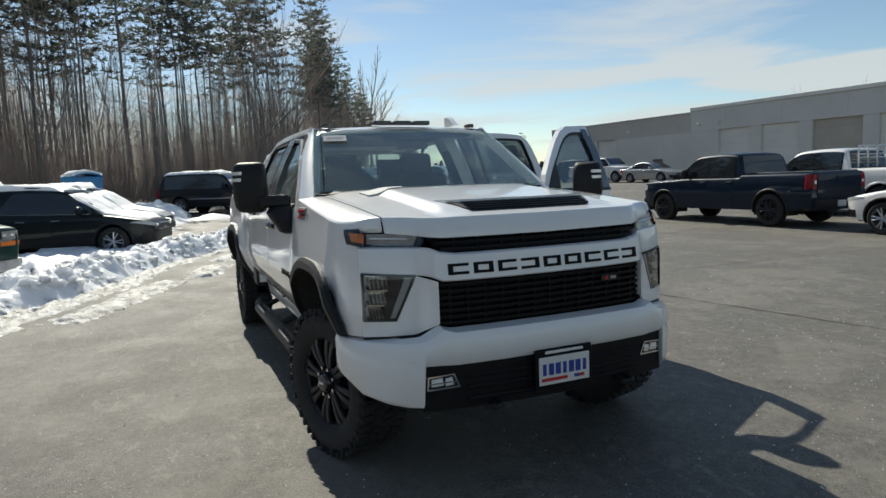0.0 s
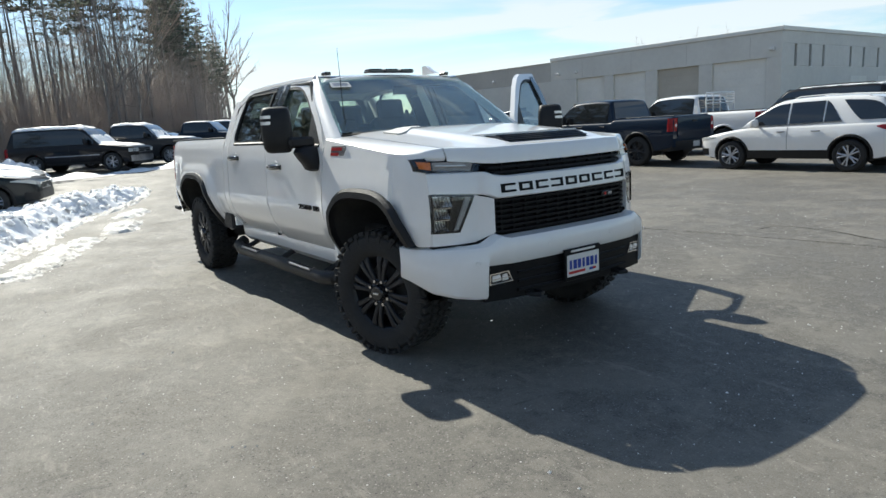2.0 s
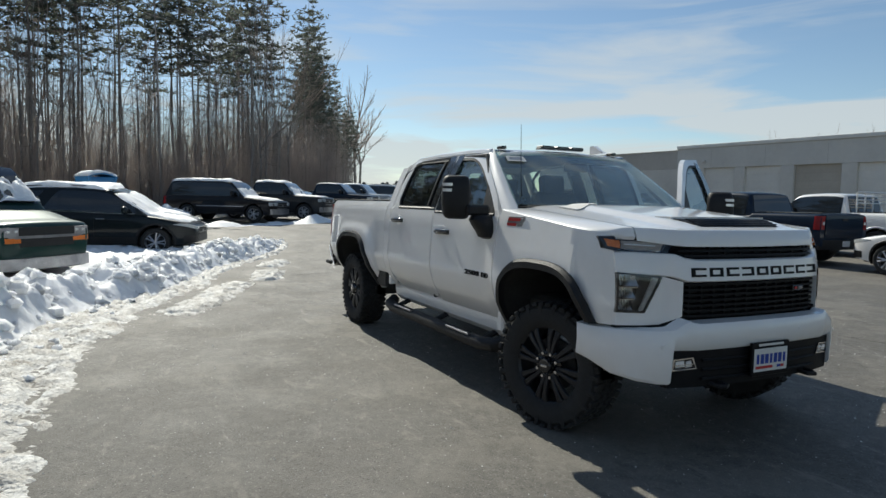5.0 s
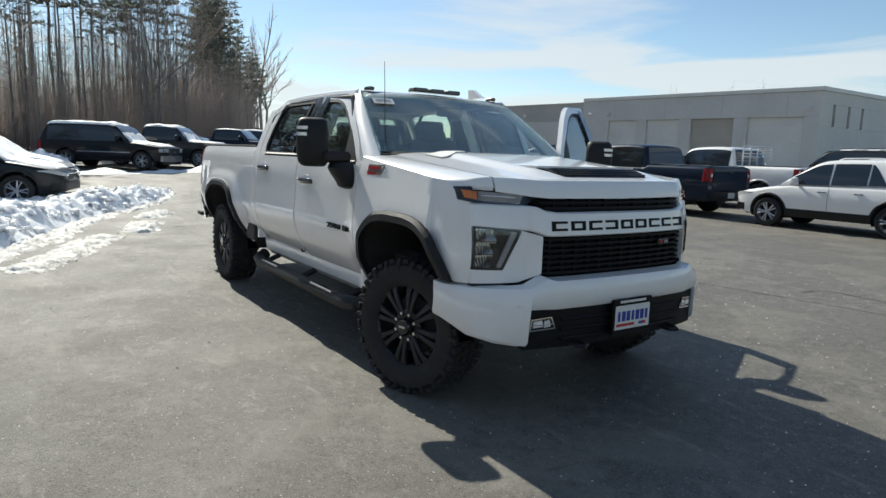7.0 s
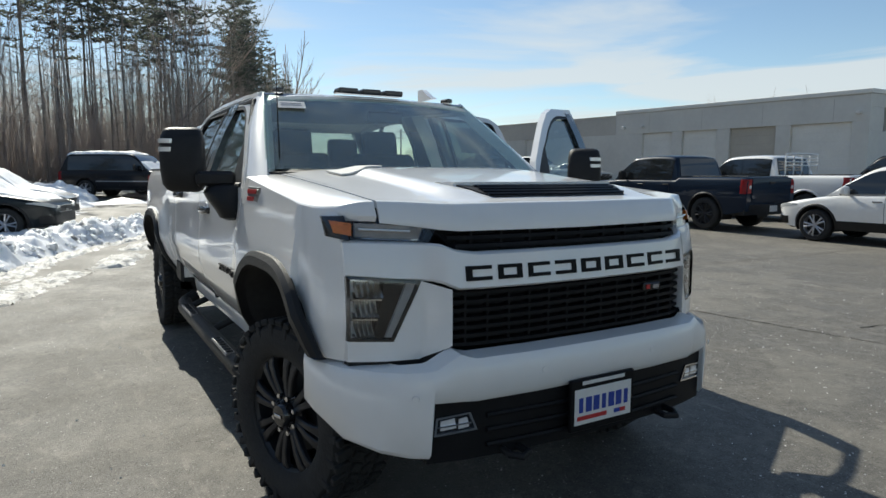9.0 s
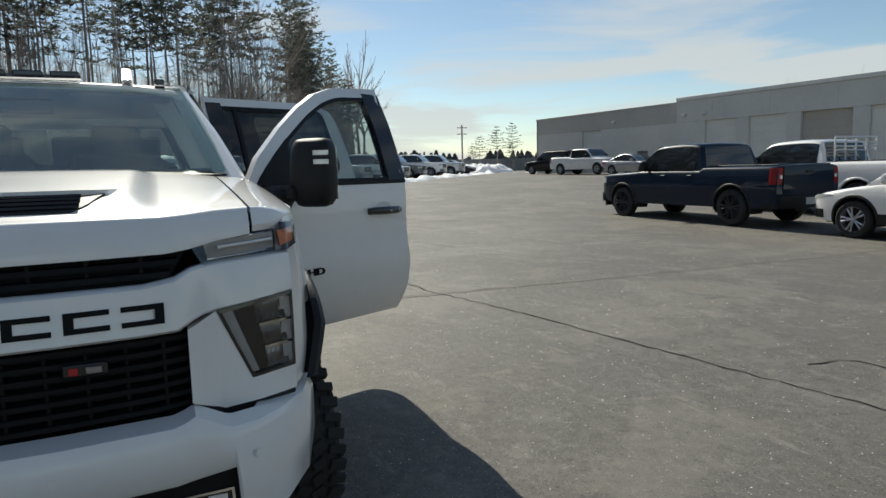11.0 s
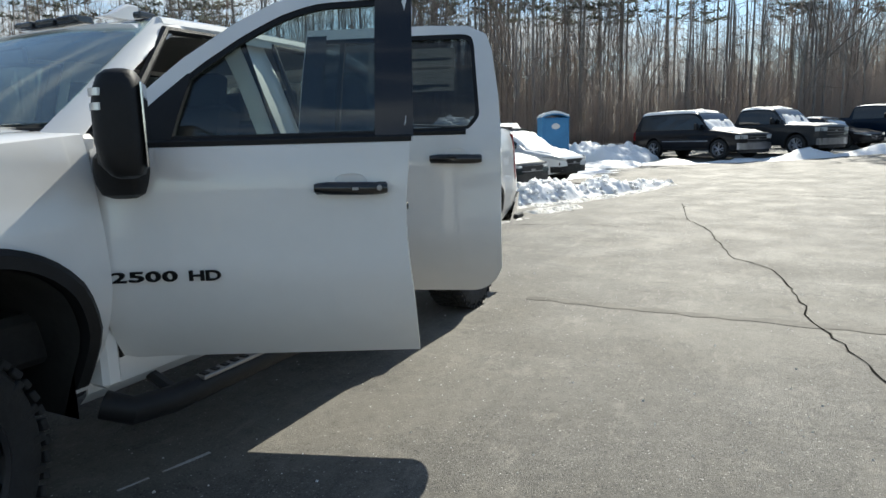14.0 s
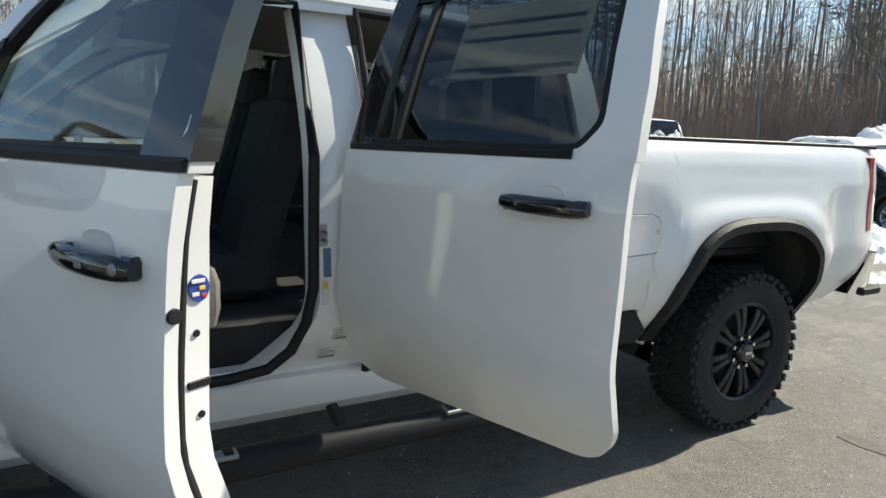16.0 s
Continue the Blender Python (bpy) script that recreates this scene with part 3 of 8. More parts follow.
def handle(parent, x, s, d, hz):
    """Gloss black pull handle over a shallow round cup."""
    y = s * (yside(x, 1.3) + 0.03)
    rows = []
    for t in np.linspace(-1, 1, 15):
        h = 0.023 * (1 - 0.35 * abs(t) ** 5)
        o = 0.014 - 0.016 * t * t
        w = 0.016 * (1 - 0.3 * abs(t) ** 5)
        c = Vector((x + t * 0.13, y + s * (o - 0.01), hz + 0.003 * t))
        rows.append([tuple(c + Vector((0, s * w * math.cos(a), h * math.sin(a)))) for a in (2 * math.pi * k / 12 for k in range(12))])
    m = M().grid(rows, close=True)
    m.f += [tuple(range(12)), tuple(range(14 * 12, 15 * 12))]
    for e in (-0.108, 0.108):
        m.box((x + e, y - s * 0.024, hz), (0.042, 0.03, 0.04), 0.01)
    dh = part("door_handle", shifted(m, d), GLOSS_BLACK, parent, "gloss black pull handle")
    if hz < 1.28:
        part("handle_button", shifted(M().box((x - 0.02, y + s * 0.0205, hz), (0.022, 0.003, 0.011), 0.001), d), STEEL, dh, "small bright handle button")
        lock = M().lathe([(0, 0.006), (0.009, 0.005), (0.011, 0)], 14)
        lock.v = [(x - 0.102 + p[0], y + s * (0.006 + p[1]), hz + p[2]) for p in lock.v]
        part("key_lock", shifted(lock, d), STEEL, dh, "round key lock")
    cup = M()
    dish = []
    for r_, q in ((1.0, 0.0), (0.93, -0.003), (0.8, -0.006), (0.5, -0.008), (0.02, -0.009)):
        dish.append([(x + 0.058 * r_ * math.copysign(abs(math.cos(a)) ** 0.7, math.cos(a)), s * (yside(x, hz + 0.05 * r_ * math.sin(a)) + 0.004 + q * 0.4), hz + 0.012 + 0.04 * r_ * math.copysign(abs(math.sin(a)) ** 0.8, math.sin(a))) for a in (2 * math.pi * k / 28 for k in range(28))])
    cup.grid([[(px + (px - x) * 0.06, py - s * 0.005, pz) for px, py, pz in dish[0]]] + dish, close=True)
    part("handle_cup", shifted(cup, d), WHITE, parent, "shallow white handle recess")


def door(truck, s, xf, xr, front, opened):
    """One side door with its frame, panes, handle and trim, hung at its front edge."""
    d = (xf - 0.012, s * 0.955, 0.0)
    g = 0.0065
    def zb(x):
        if front:
            return 0.592 + 0.02 * ease(0.06, 0.0, xf - x)
        return 0.612 + 0.2 * (1 - math.sqrt(max(0, 1 - max(0, (0.17 - x + xr) / 0.17) ** 2))) + 0.06 * ease(0.1, 0.0, xf - x)
    n = 44
    bz = 1.398 if front else 1.425
    rise = 1 + ((0.028 if front else 0.038) / (1.96 - bz) if opened else 0)

    def hung(m_, d_):
        """Stretches what stands above the belt line, then sets it to the hinge."""
        m_.v = [(p[0], p[1], p[2] if p[2] < bz else bz + (p[2] - bz) * rise) for p in m_.v]
        return shifted(m_, d_)

    rows = [cols(xf - g - (xf - xr - 2 * g) * (1 - (1 - k / n) ** 1.6), 0, 0, s, zb, lambda x: bz, 14)[0] for k in range(n + 1)]
    bow = lambda z: 0.03 * math.exp(-(((z - 1.12) / 0.26) ** 2)) if front and opened else 0.0
    rows = [[(x + bow(z) * ease(xr + 0.3, xr, x), y, z) for x, y, z in r] for r in rows]
    skin = M().slab(rows, lambda p: (0, -s * (0.014 + 0.014 * ease(xr + 0.07, xr + 0.02, p[0])), 0))
    ob = part("front_door" if front else "rear_door", hung(skin, d), WHITE, truck, "white door standing wide open" if opened else "white closed door")
    ob.matrix_basis = Matrix.Translation(d) @ Matrix.Rotation(-s * radians(opened), 4, "Z") @ Matrix.Translation((0, -s * 0.035 if opened else 0, 0))
    # inner shell and trim
    inner = [[(x, s * (yside(x, z) - (0.11 if 0.56 < z < 1.36 else 0.06)), z) for z in (0.78, 0.8, 0.85, 1.0, 1.2, 1.34, bz - 0.012)] for x in (xf - 0.03, xf - 0.1, xr + 0.2, xr + 0.15)]
    part("door_shell", hung(M().slab([[(x + (bow(z) if x < xr + 0.1 else 0), s * (yside(x, z) - (0.06 - 0.02 * abs(2 * (z - 0.68) / (bz - 0.68) - 1) ** 2 if front else 0.015)), z) for z in ((0.88 if not front else 0.68) if x < xr + 0.125 else (0.77 if not front else 0.67), 0.89, 0.95, 1.0, 1.1, 1.2, 1.3, bz - 0.007)] for x in (xf - 0.02, (xf + xr) / 2, xr + 0.12, xr + (0.042 if front else 0.05))], (0, -s * (0.05 if front else 0.03), 0)), d), WHITE, ob, "white inner door shell")
    trim = M().slab(inner, (0, -s * 0.025, 0))
    trim.box(((xf + xr) / 2, s * 0.82, 1.02), (abs(xf - xr) * 0.6, 0.09, 0.06), 0.02)
    trim.box(((xf + xr) / 2, s * 0.84, 0.72 if front else 0.86), (abs(xf - xr) * 0.6, 0.08, 0.14), 0.03)
    part("door_trim", hung(trim, d), INTERIOR, ob, "dark moulded door trim")
    if front:
        outer = [(xf - 0.01, bz), (-0.79, 1.548), (-0.98, 1.705), (-1.15, 1.82), (-1.3, 1.9), (-1.45, 1.945), (xr + g, 1.965), (xr + g, bz)]
        pane = [(-0.735, bz + 0.026), (-0.85, 1.525), (-1.03, 1.67), (-1.19, 1.778), (-1.33, 1.853), (-1.46, 1.893), (xr + 0.03, 1.91), (xr + 0.03, bz + 0.026)]
        inner_pane = [(-0.78, bz + 0.038), (-0.885, 1.53), (-1.05, 1.66), (-1.205, 1.764), (-1.34, 1.835), (-1.465, 1.872), (xr + 0.05, 1.887), (xr + 0.05, bz + 0.038)]
    else:
        outer = [(xf - g, bz), (xf - g, 1.962), (xr + 0.36, 1.955), (xr + 0.18, 1.945), (xr + 0.085, 1.9), (xr + 0.055, 1.82), (xr + 0.02, 1.6), (xr + g, bz)]
        pane = [(xf - 0.03, bz + 0.024), (xf - 0.03, 1.91), (xr + 0.32, 1.908), (xr + 0.2, 1.905), (xr + 0.16, 1.893), (xr + 0.147, 1.85), (xr + 0.112, 1.51), (xr + 0.165, bz + 0.024)]
        inner_pane = [(xf - 0.05, bz + 0.036), (xf - 0.05, 1.887), (xr + 0.32, 1.887), (xr + 0.21, 1.885), (xr + 0.177, 1.874), (xr + 0.165, 1.84), (xr + 0.132, 1.518), (xr + 0.178, bz + 0.036)]
    outer, pane, inner_pane = rounded(outer, 0.003, 2), rounded(pane, 0.045 if front else 0.02, 2), rounded(inner_pane, 0.045 if front else 0.02, 2)
    part("window_seal", hung(frame_mesh(pane, inner_pane, s, 0.03, 2, -0.004), d), BLACK_TRIM, ob, "black window seal")
    part("window_frame", hung(frame_mesh(outer, pane, s, k=2), d), WHITE, ob, "white window frame")
    tint = TINT
    gm = M()
    gr = []
    for k in range(11):
        t = k / 10
        zz = bz + 0.02 + (1.88 - bz) * t
        if front:
            hi, lo = lerp(zz, [1.424, 1.53, 1.67, 1.778, 1.853, 1.9], [-0.75, -0.865, -1.04, -1.2, -1.34, -1.5]), xr + 0.04
        else:
            hi, lo = xf - 0.04, lerp(zz, [1.45, 1.54, 1.79, 1.86, 1.9], [xr + 0.17, xr + 0.122, xr + 0.15, xr + 0.158, xr + 0.175])
        gr.append([(lo + (hi - lo) * j / 6, s * (ygreen(zz) - 0.02), zz) for j in range(7)])
    pn = part("window_pane", hung(M().slab(gr, (0, -s * 0.004, 0)), d), tint if not front else (FRONT_TINT), ob, "tinted side window")
    pn.visible_shadow = False
    post, post2 = M(), M()
    if front:
        post.slab([[(x, s * (ygreen(z) + 0.004), z) for z in (bz + 0.018, 1.6, 1.75, 1.93)] for x in (xr + 0.003, xr + 0.14)], (0, -s * 0.054, 0))
        post2.slab([[(x, s * (ygreen(z) + 0.002), z) for x in (lerp(z, [1.424, 1.53, 1.65], [-0.74, -0.85, -1.0]), lerp(z, [1.424, 1.65], [-0.95, -1.015]))] for z in (1.418, 1.5, 1.57, 1.65)], (0, -s * 0.03, 0))
    else:
        post.slab([[(x, s * (ygreen(z) + 0.004), z) for z in (bz + 0.02, 1.6, 1.75, 1.93)] for x in (xf - 0.012, xf - 0.12)], (0, -s * 0.03, 0))
        post2.slab([[(x, s * (ygreen(z) - 0.004), z) for z in (bz + 0.02, 1.6, 1.75, 1.9)] for x in (xf - 0.2, xf - 0.225)], (0, -s * 0.03, 0))
    part("pillar_cover", hung(post, d), GLOSS_BLACK, ob, "gloss black pillar cover")
    part("mirror_sail" if front else "window_bar", hung(post2, d), BLACK_TRIM, ob)
    belt = M().slab([[(x, s * (ygreen(bz + 0.01) + o), z) for o, z in ((0.009, bz + 0.002), (0.01, bz + 0.018), (-0.01, bz + 0.03))] for x in (xf - 0.1 if front else xf - 0.02, (xf + xr) / 2, xr + 0.01 if front else xr + 0.18)], (0, -s * 0.012, 0))
    part("belt_trim", hung(belt, d), BLACK_TRIM, ob)
    seal = M().tube([(xr + 0.034 + bow(z), s * (yside(xr, z) - 0.042), z) for z in np.linspace(0.66, bz - 0.01, 16)], 0.012, 8)
    if front:
        part("door_seal", hung(seal, d), BLACK_TRIM, ob, "black rubber edge seal")
    handle(ob, xr + 0.228, s, d, 1.24 if front else 1.308)
    if front:
        mirror(ob, d, s)
        turn = Matrix.Rotation(radians(90), 4, "X") if s < 0 else Matrix.Rotation(radians(180), 4, "Z") @ Matrix.Rotation(radians(90), 4, "X")
        at_ = 0.0
        for ch in "2500 HD":
            if ch == " ":
                at_ += 0.036
                continue
            me = text_mesh("badge_letter", ch, 0.072, 0.006)
            lo_, hi_ = min(v.co.x for v in me.vertices), max(v.co.x for v in me.vertices)
            me.materials.append(BADGE)
            ltr = part("badge_letter", me, BADGE, ob, "black raised badge letter")
            xx = (xf - 0.057 - at_ - 0.026) if s > 0 else (xf - 0.457 + at_ + 0.026)
            ltr.matrix_basis = Matrix.Translation((xx - d[0], s * (yside(xx, 0.95) + 0.004) - d[1], 0.938)) @ turn @ Matrix.Diagonal((0.053 / (hi_ - lo_), 0.72, 1, 1)) @ Matrix.Translation((-(lo_ + hi_) / 2, 0, 0))
            at_ += 0.0605
        if opened:
            st = M().lathe([(0.0, 0.002), (0.024, 0.002), (0.024, 0.0)], 20)
            st.v = [(xr + bow(1.2) + 0.0405 - p[1], s * 0.91 + p[0] * 0.85, 1.2 + p[2]) for p in st.v]
            part("round_sticker", hung(st, d), BLUE_INK, ob, "round blue and white sticker")
            st2 = M().lathe([(0.0, 0.006), (0.012, 0.005), (0.014, 0.0)], 16)
            st2.v = [(xr + bow(1.17) + 0.004 - p[1], s * (yside(xr, 1.17) - 0.014) + p[0], 1.17 + p[2]) for p in st2.v]
            part("edge_bumper", hung(st2, d), BLACK_TRIM, ob, "small black rubber bumper on the edge")
            pad = pillow([(1.1, xr + 0.27, s * 0.845, 0.12, 0.012), (1.105, xr + 0.27, s * 0.845, 0.15, 0.025), (1.14, xr + 0.27, s * 0.845, 0.16, 0.034), (1.19, xr + 0.27, s * 0.845, 0.16, 0.034), (1.215, xr + 0.27, s * 0.845, 0.15, 0.024), (1.222, xr + 0.27, s * 0.845, 0.12, 0.01)], 20)
            part("armrest", hung(pad, d), ARM_PAD, ob, "grey-brown padded armrest")
            lk = M().box((xr + bow(1.03) + 0.041, s * 0.915, 1.03), (0.006, 0.045, 0.014), 0.003)
            part("door_latch", hung(lk, d), BLACK_TRIM, ob, "dark latch slot")
            for zz in (1.12, 0.975):
                plug = M().lathe([(0.0, 0.003), (0.006, 0.003), (0.007, 0.0)], 12)
                plug.v = [(xr + bow(zz) + 0.041 - p[1], s * 0.915 + p[0], zz + p[2]) for p in plug.v]
                part("screw_plug", hung(plug, d), BLACK_TRIM, ob, "small black plug")
            for zz, yy_, w_, mt_ in ((1.213, 0.913, 0.026, PAPER), (1.2, 0.905, 0.012, YELLOW), (1.19, 0.918, 0.014, PAPER), (1.186, 0.901, 0.01, RED_INK)):
                part("sticker_bar", hung(M().box((xr + bow(zz) + 0.0378, s * yy_, zz), (0.003, w_, 0.007), 0.001), d), mt_, ob)
    elif opened:
        sh = M().box((-2.4, s * (ygreen(1.72) - 0.035), 1.74), (0.46, 0.004, 0.21), 0.001)
        sh.v = [(x, s * (ygreen(z) - 0.035 + (0.002 if abs(y) > abs(s * (ygreen(1.72) - 0.035)) else 0)), z) for x, y, z in sh.v]
        part("window_sticker", hung(sh, d), SHEET, ob, "printed price sheet inside the window")
        for z, w in ((1.79, 0.42), (1.745, 0.42), (1.66, 0.42), (1.65, 0.2)):
            bar = M().box((-2.4, 0, z), (w, 0.002, 0.012), 0.0005)
            bar.v = [(x, s * (ygreen(zz) - 0.0305 + (0.001 if y > 0 else 0)), zz) for x, y, zz in bar.v]
            part("printed_bar", hung(bar, d), LAMP_GREY, ob)
    return ob


LAMP_SILVER = mat("lamp_silver", (0.9, 0.9, 0.89), rough=0.25, metal=0.45, vary=0.1, scale=40)
LAMP_WARM = mat("warm_lamp_plastic", (0.36, 0.32, 0.28), rough=0.3, metal=0.3, vary=0.15, scale=25)
LAMP_GREY = mat("light_pipe_grey", (0.42, 0.43, 0.43), rough=0.35, vary=0.1, scale=30)
GRILLE_BLACK = mat("grille_black", (0.011, 0.011, 0.012), rough=0.55, spec=0.16, vary=0.2, scale=10)
YELLOW = mat("yellow_ink", (0.75, 0.5, 0.04), rough=0.5)
ARM_PAD = mat("armrest_vinyl", (0.13, 0.12, 0.105), rough=0.6, vary=0.15, scale=20, bump=0.2, bscale=200)
FRONT_TINT = glass("front_side_glass", (0.7, 0.76, 0.74), base=0.06)
REAR_GLASS = glass("rear_window_glass", (0.8, 0.84, 0.83))
BADGE = mat("badge_black", (0.006, 0.006, 0.007), rough=0.5, spec=0.15, vary=0.1)
XF, XB, XD = -0.66, -1.82, -2.878

truck = thing("pickup_truck", "white crew-cab heavy-duty pickup with both driver-side doors open", "truck")

def hood_pt(u, y):
    a = abs(y)
    xf = front_x(min(a, 0.81), 1.3) + 0.012
    xb = -0.50 - 0.1 * (a / 0.8) ** 2
    x = xf + (xb - xf) * u
    zf = lerp(a, [0, 0.6, 0.64, 0.8], [1.29, 1.293, 1.302, 1.32])
    zt = 1.5 - 0.03 * (a / 0.8) ** 4
    z = zf + lerp(u, [0, 0.02, 0.025, 0.03, 0.08, 0.15, 0.4, 0.75, 1], [0, 0.325, 0.352, 0.362, 0.395, 0.45, 0.63, 0.86, 1]) * (zt - zf)
    z += 0.028 * ease(0.56, 0.46, a) * ease(0.04, 0.2, u) * ease(1.0, 0.8, u)
    return (x, y, z)


US = [0, 0.01, 0.02, 0.0225, 0.025, 0.03, 0.04, 0.055, 0.08, 0.11, 0.15, 0.2, 0.27, 0.35, 0.45, 0.55, 0.65, 0.75, 0.85, 0.93, 1.0]
ys = [-0.798, -0.79, -0.7, -0.62, -0.56, -0.545, -0.525, -0.505, -0.485, -0.465, -0.44, -0.36, -0.2, 0, 0.2, 0.36, 0.44, 0.465, 0.485, 0.505, 0.525, 0.545, 0.56, 0.62, 0.7, 0.79, 0.798]

# front fenders
for s in (1, -1):
    m = M()
    arch = [-0.65] + [-0.055 + 0.525 * math.sin(a) for a in np.linspace(-math.pi / 2, math.pi / 2, 27)]
    top = lambda x: lerp(x, [-0.65, 0, 0.3, 0.45, 0.6], [1.452, 1.385, 1.352, 1.338, 1.324])
    rows = []
    for x in arch[:-7]:
        b = zarch(x, -0.055, 0.525, 1.075, 0.5)
        b = max(b, 0.79) if x > 0.3 else b
        rows.append([(x, s * yside(x, z), z) for z in (b + (top(x) - b) * k / 12 for k in range(13))])
    x0 = arch[-8]
    for f in np.linspace(0.05, 1, 20):
        row = []
        for k in range(13):
            z = 0.79 + (1.322 - 0.79) * k / 12
            x = x0 + (front_x(0.922, z) - x0) * f
            low = max(0.79, zarch(x, -0.055, 0.525, 1.075, 0.5)) if x < 0.47 else 0.79
            z = low + (top(x) - low) * k / 12
            if k == 12:
                z = top(x)
            elif k == 0:
                z = (max(0.79, zarch(x, -0.055, 0.525, 1.075, 0.5)) if x > 0.3 else zarch(x, -0.055, 0.525, 1.075, 0.5)) if x < 0.47 else 0.79
            row.append((x, s * fender_y(x, z), z))
        rows.append(row)
    m.slab(rows, (-0.02, -s * 0.03, 0))
    x_end = front_x(0.922, 1.322)
    rows = []
    for u in US:
        h = hood_pt(u, 0.807)
        x = x_end + (-0.65 - x_end) * u
        e = (x, fender_y(x, top(x)), top(x) if u else 1.322)
        rows.append([(h[0] + (e[0] - h[0]) * v, s * (h[1] + (e[1] - h[1]) * (1 - (1 - v) ** 1.25)), h[2] + (e[2] - h[2]) * v**1.9) for v in (0, 0.15, 0.35, 0.55, 0.72, 0.86, 0.95, 1)])
    m.slab(rows, (-0.01, 0, -0.02))
    part("front_fender", m, WHITE, truck)
    fl = M()
    prof = []
    for a in np.linspace(-1.25, 1.25, 33):
        u = math.sin(a * math.pi / 2.5)
        x = -0.055 + 0.525 * u
        z = zarch(x, -0.055, 0.5251, 1.075)
        if u > 0:
            z = max(z, 0.79)
        nx, nz = u**3, max(0.05, 1 - abs(u) ** 4)
        k = 0.052 / math.hypot(nx, nz)
        y = yside(x, min(1.15, z))
        prof.append([(x - nx * 0.012, s * (y - 0.07), z - nz * 0.012), (x - nx * 0.012, s * (y + 0.03), z - nz * 0.01), (x + nx * k * 0.6, s * (y + 0.032), z + nz * k * 0.6), (x + nx * k, s * (y + 0.014), z + nz * k), (x + nx * k, s * (y - 0.01), z + nz * k)])
    fl.grid(prof)
    part("wheel_arch_trim", fl, BLACK_TRIM, truck, "black plastic wheel arch flare")
    ax_ = [-0.055 + 0.51 * math.sin(a) for a in np.linspace(-math.pi / 2, math.pi / 2, 31)]
    ln = M().grid([[(x, s * y, z) for y in (0.45, 0.7, 0.88, yside(x, z) - 0.012)] for x, z in [(ax_[0], 0.42)] + [(x, max(0.6, zarch(x, -0.055, 0.5101, 1.075) - 0.012)) for x in ax_] + [(ax_[-1], 0.42)]])
    part("wheel_arch_liner", ln, UNDER, truck)

# bed sides
def swell(x, z):
    """How far the bed side stands out round the rear wheel."""
    q = ((abs(x + 4.0) / 0.76) ** 4 + (max(0, z - 0.3) / 0.95) ** 4) ** 0.25
    return 0.026 * ease(1.0, 0.9, q)


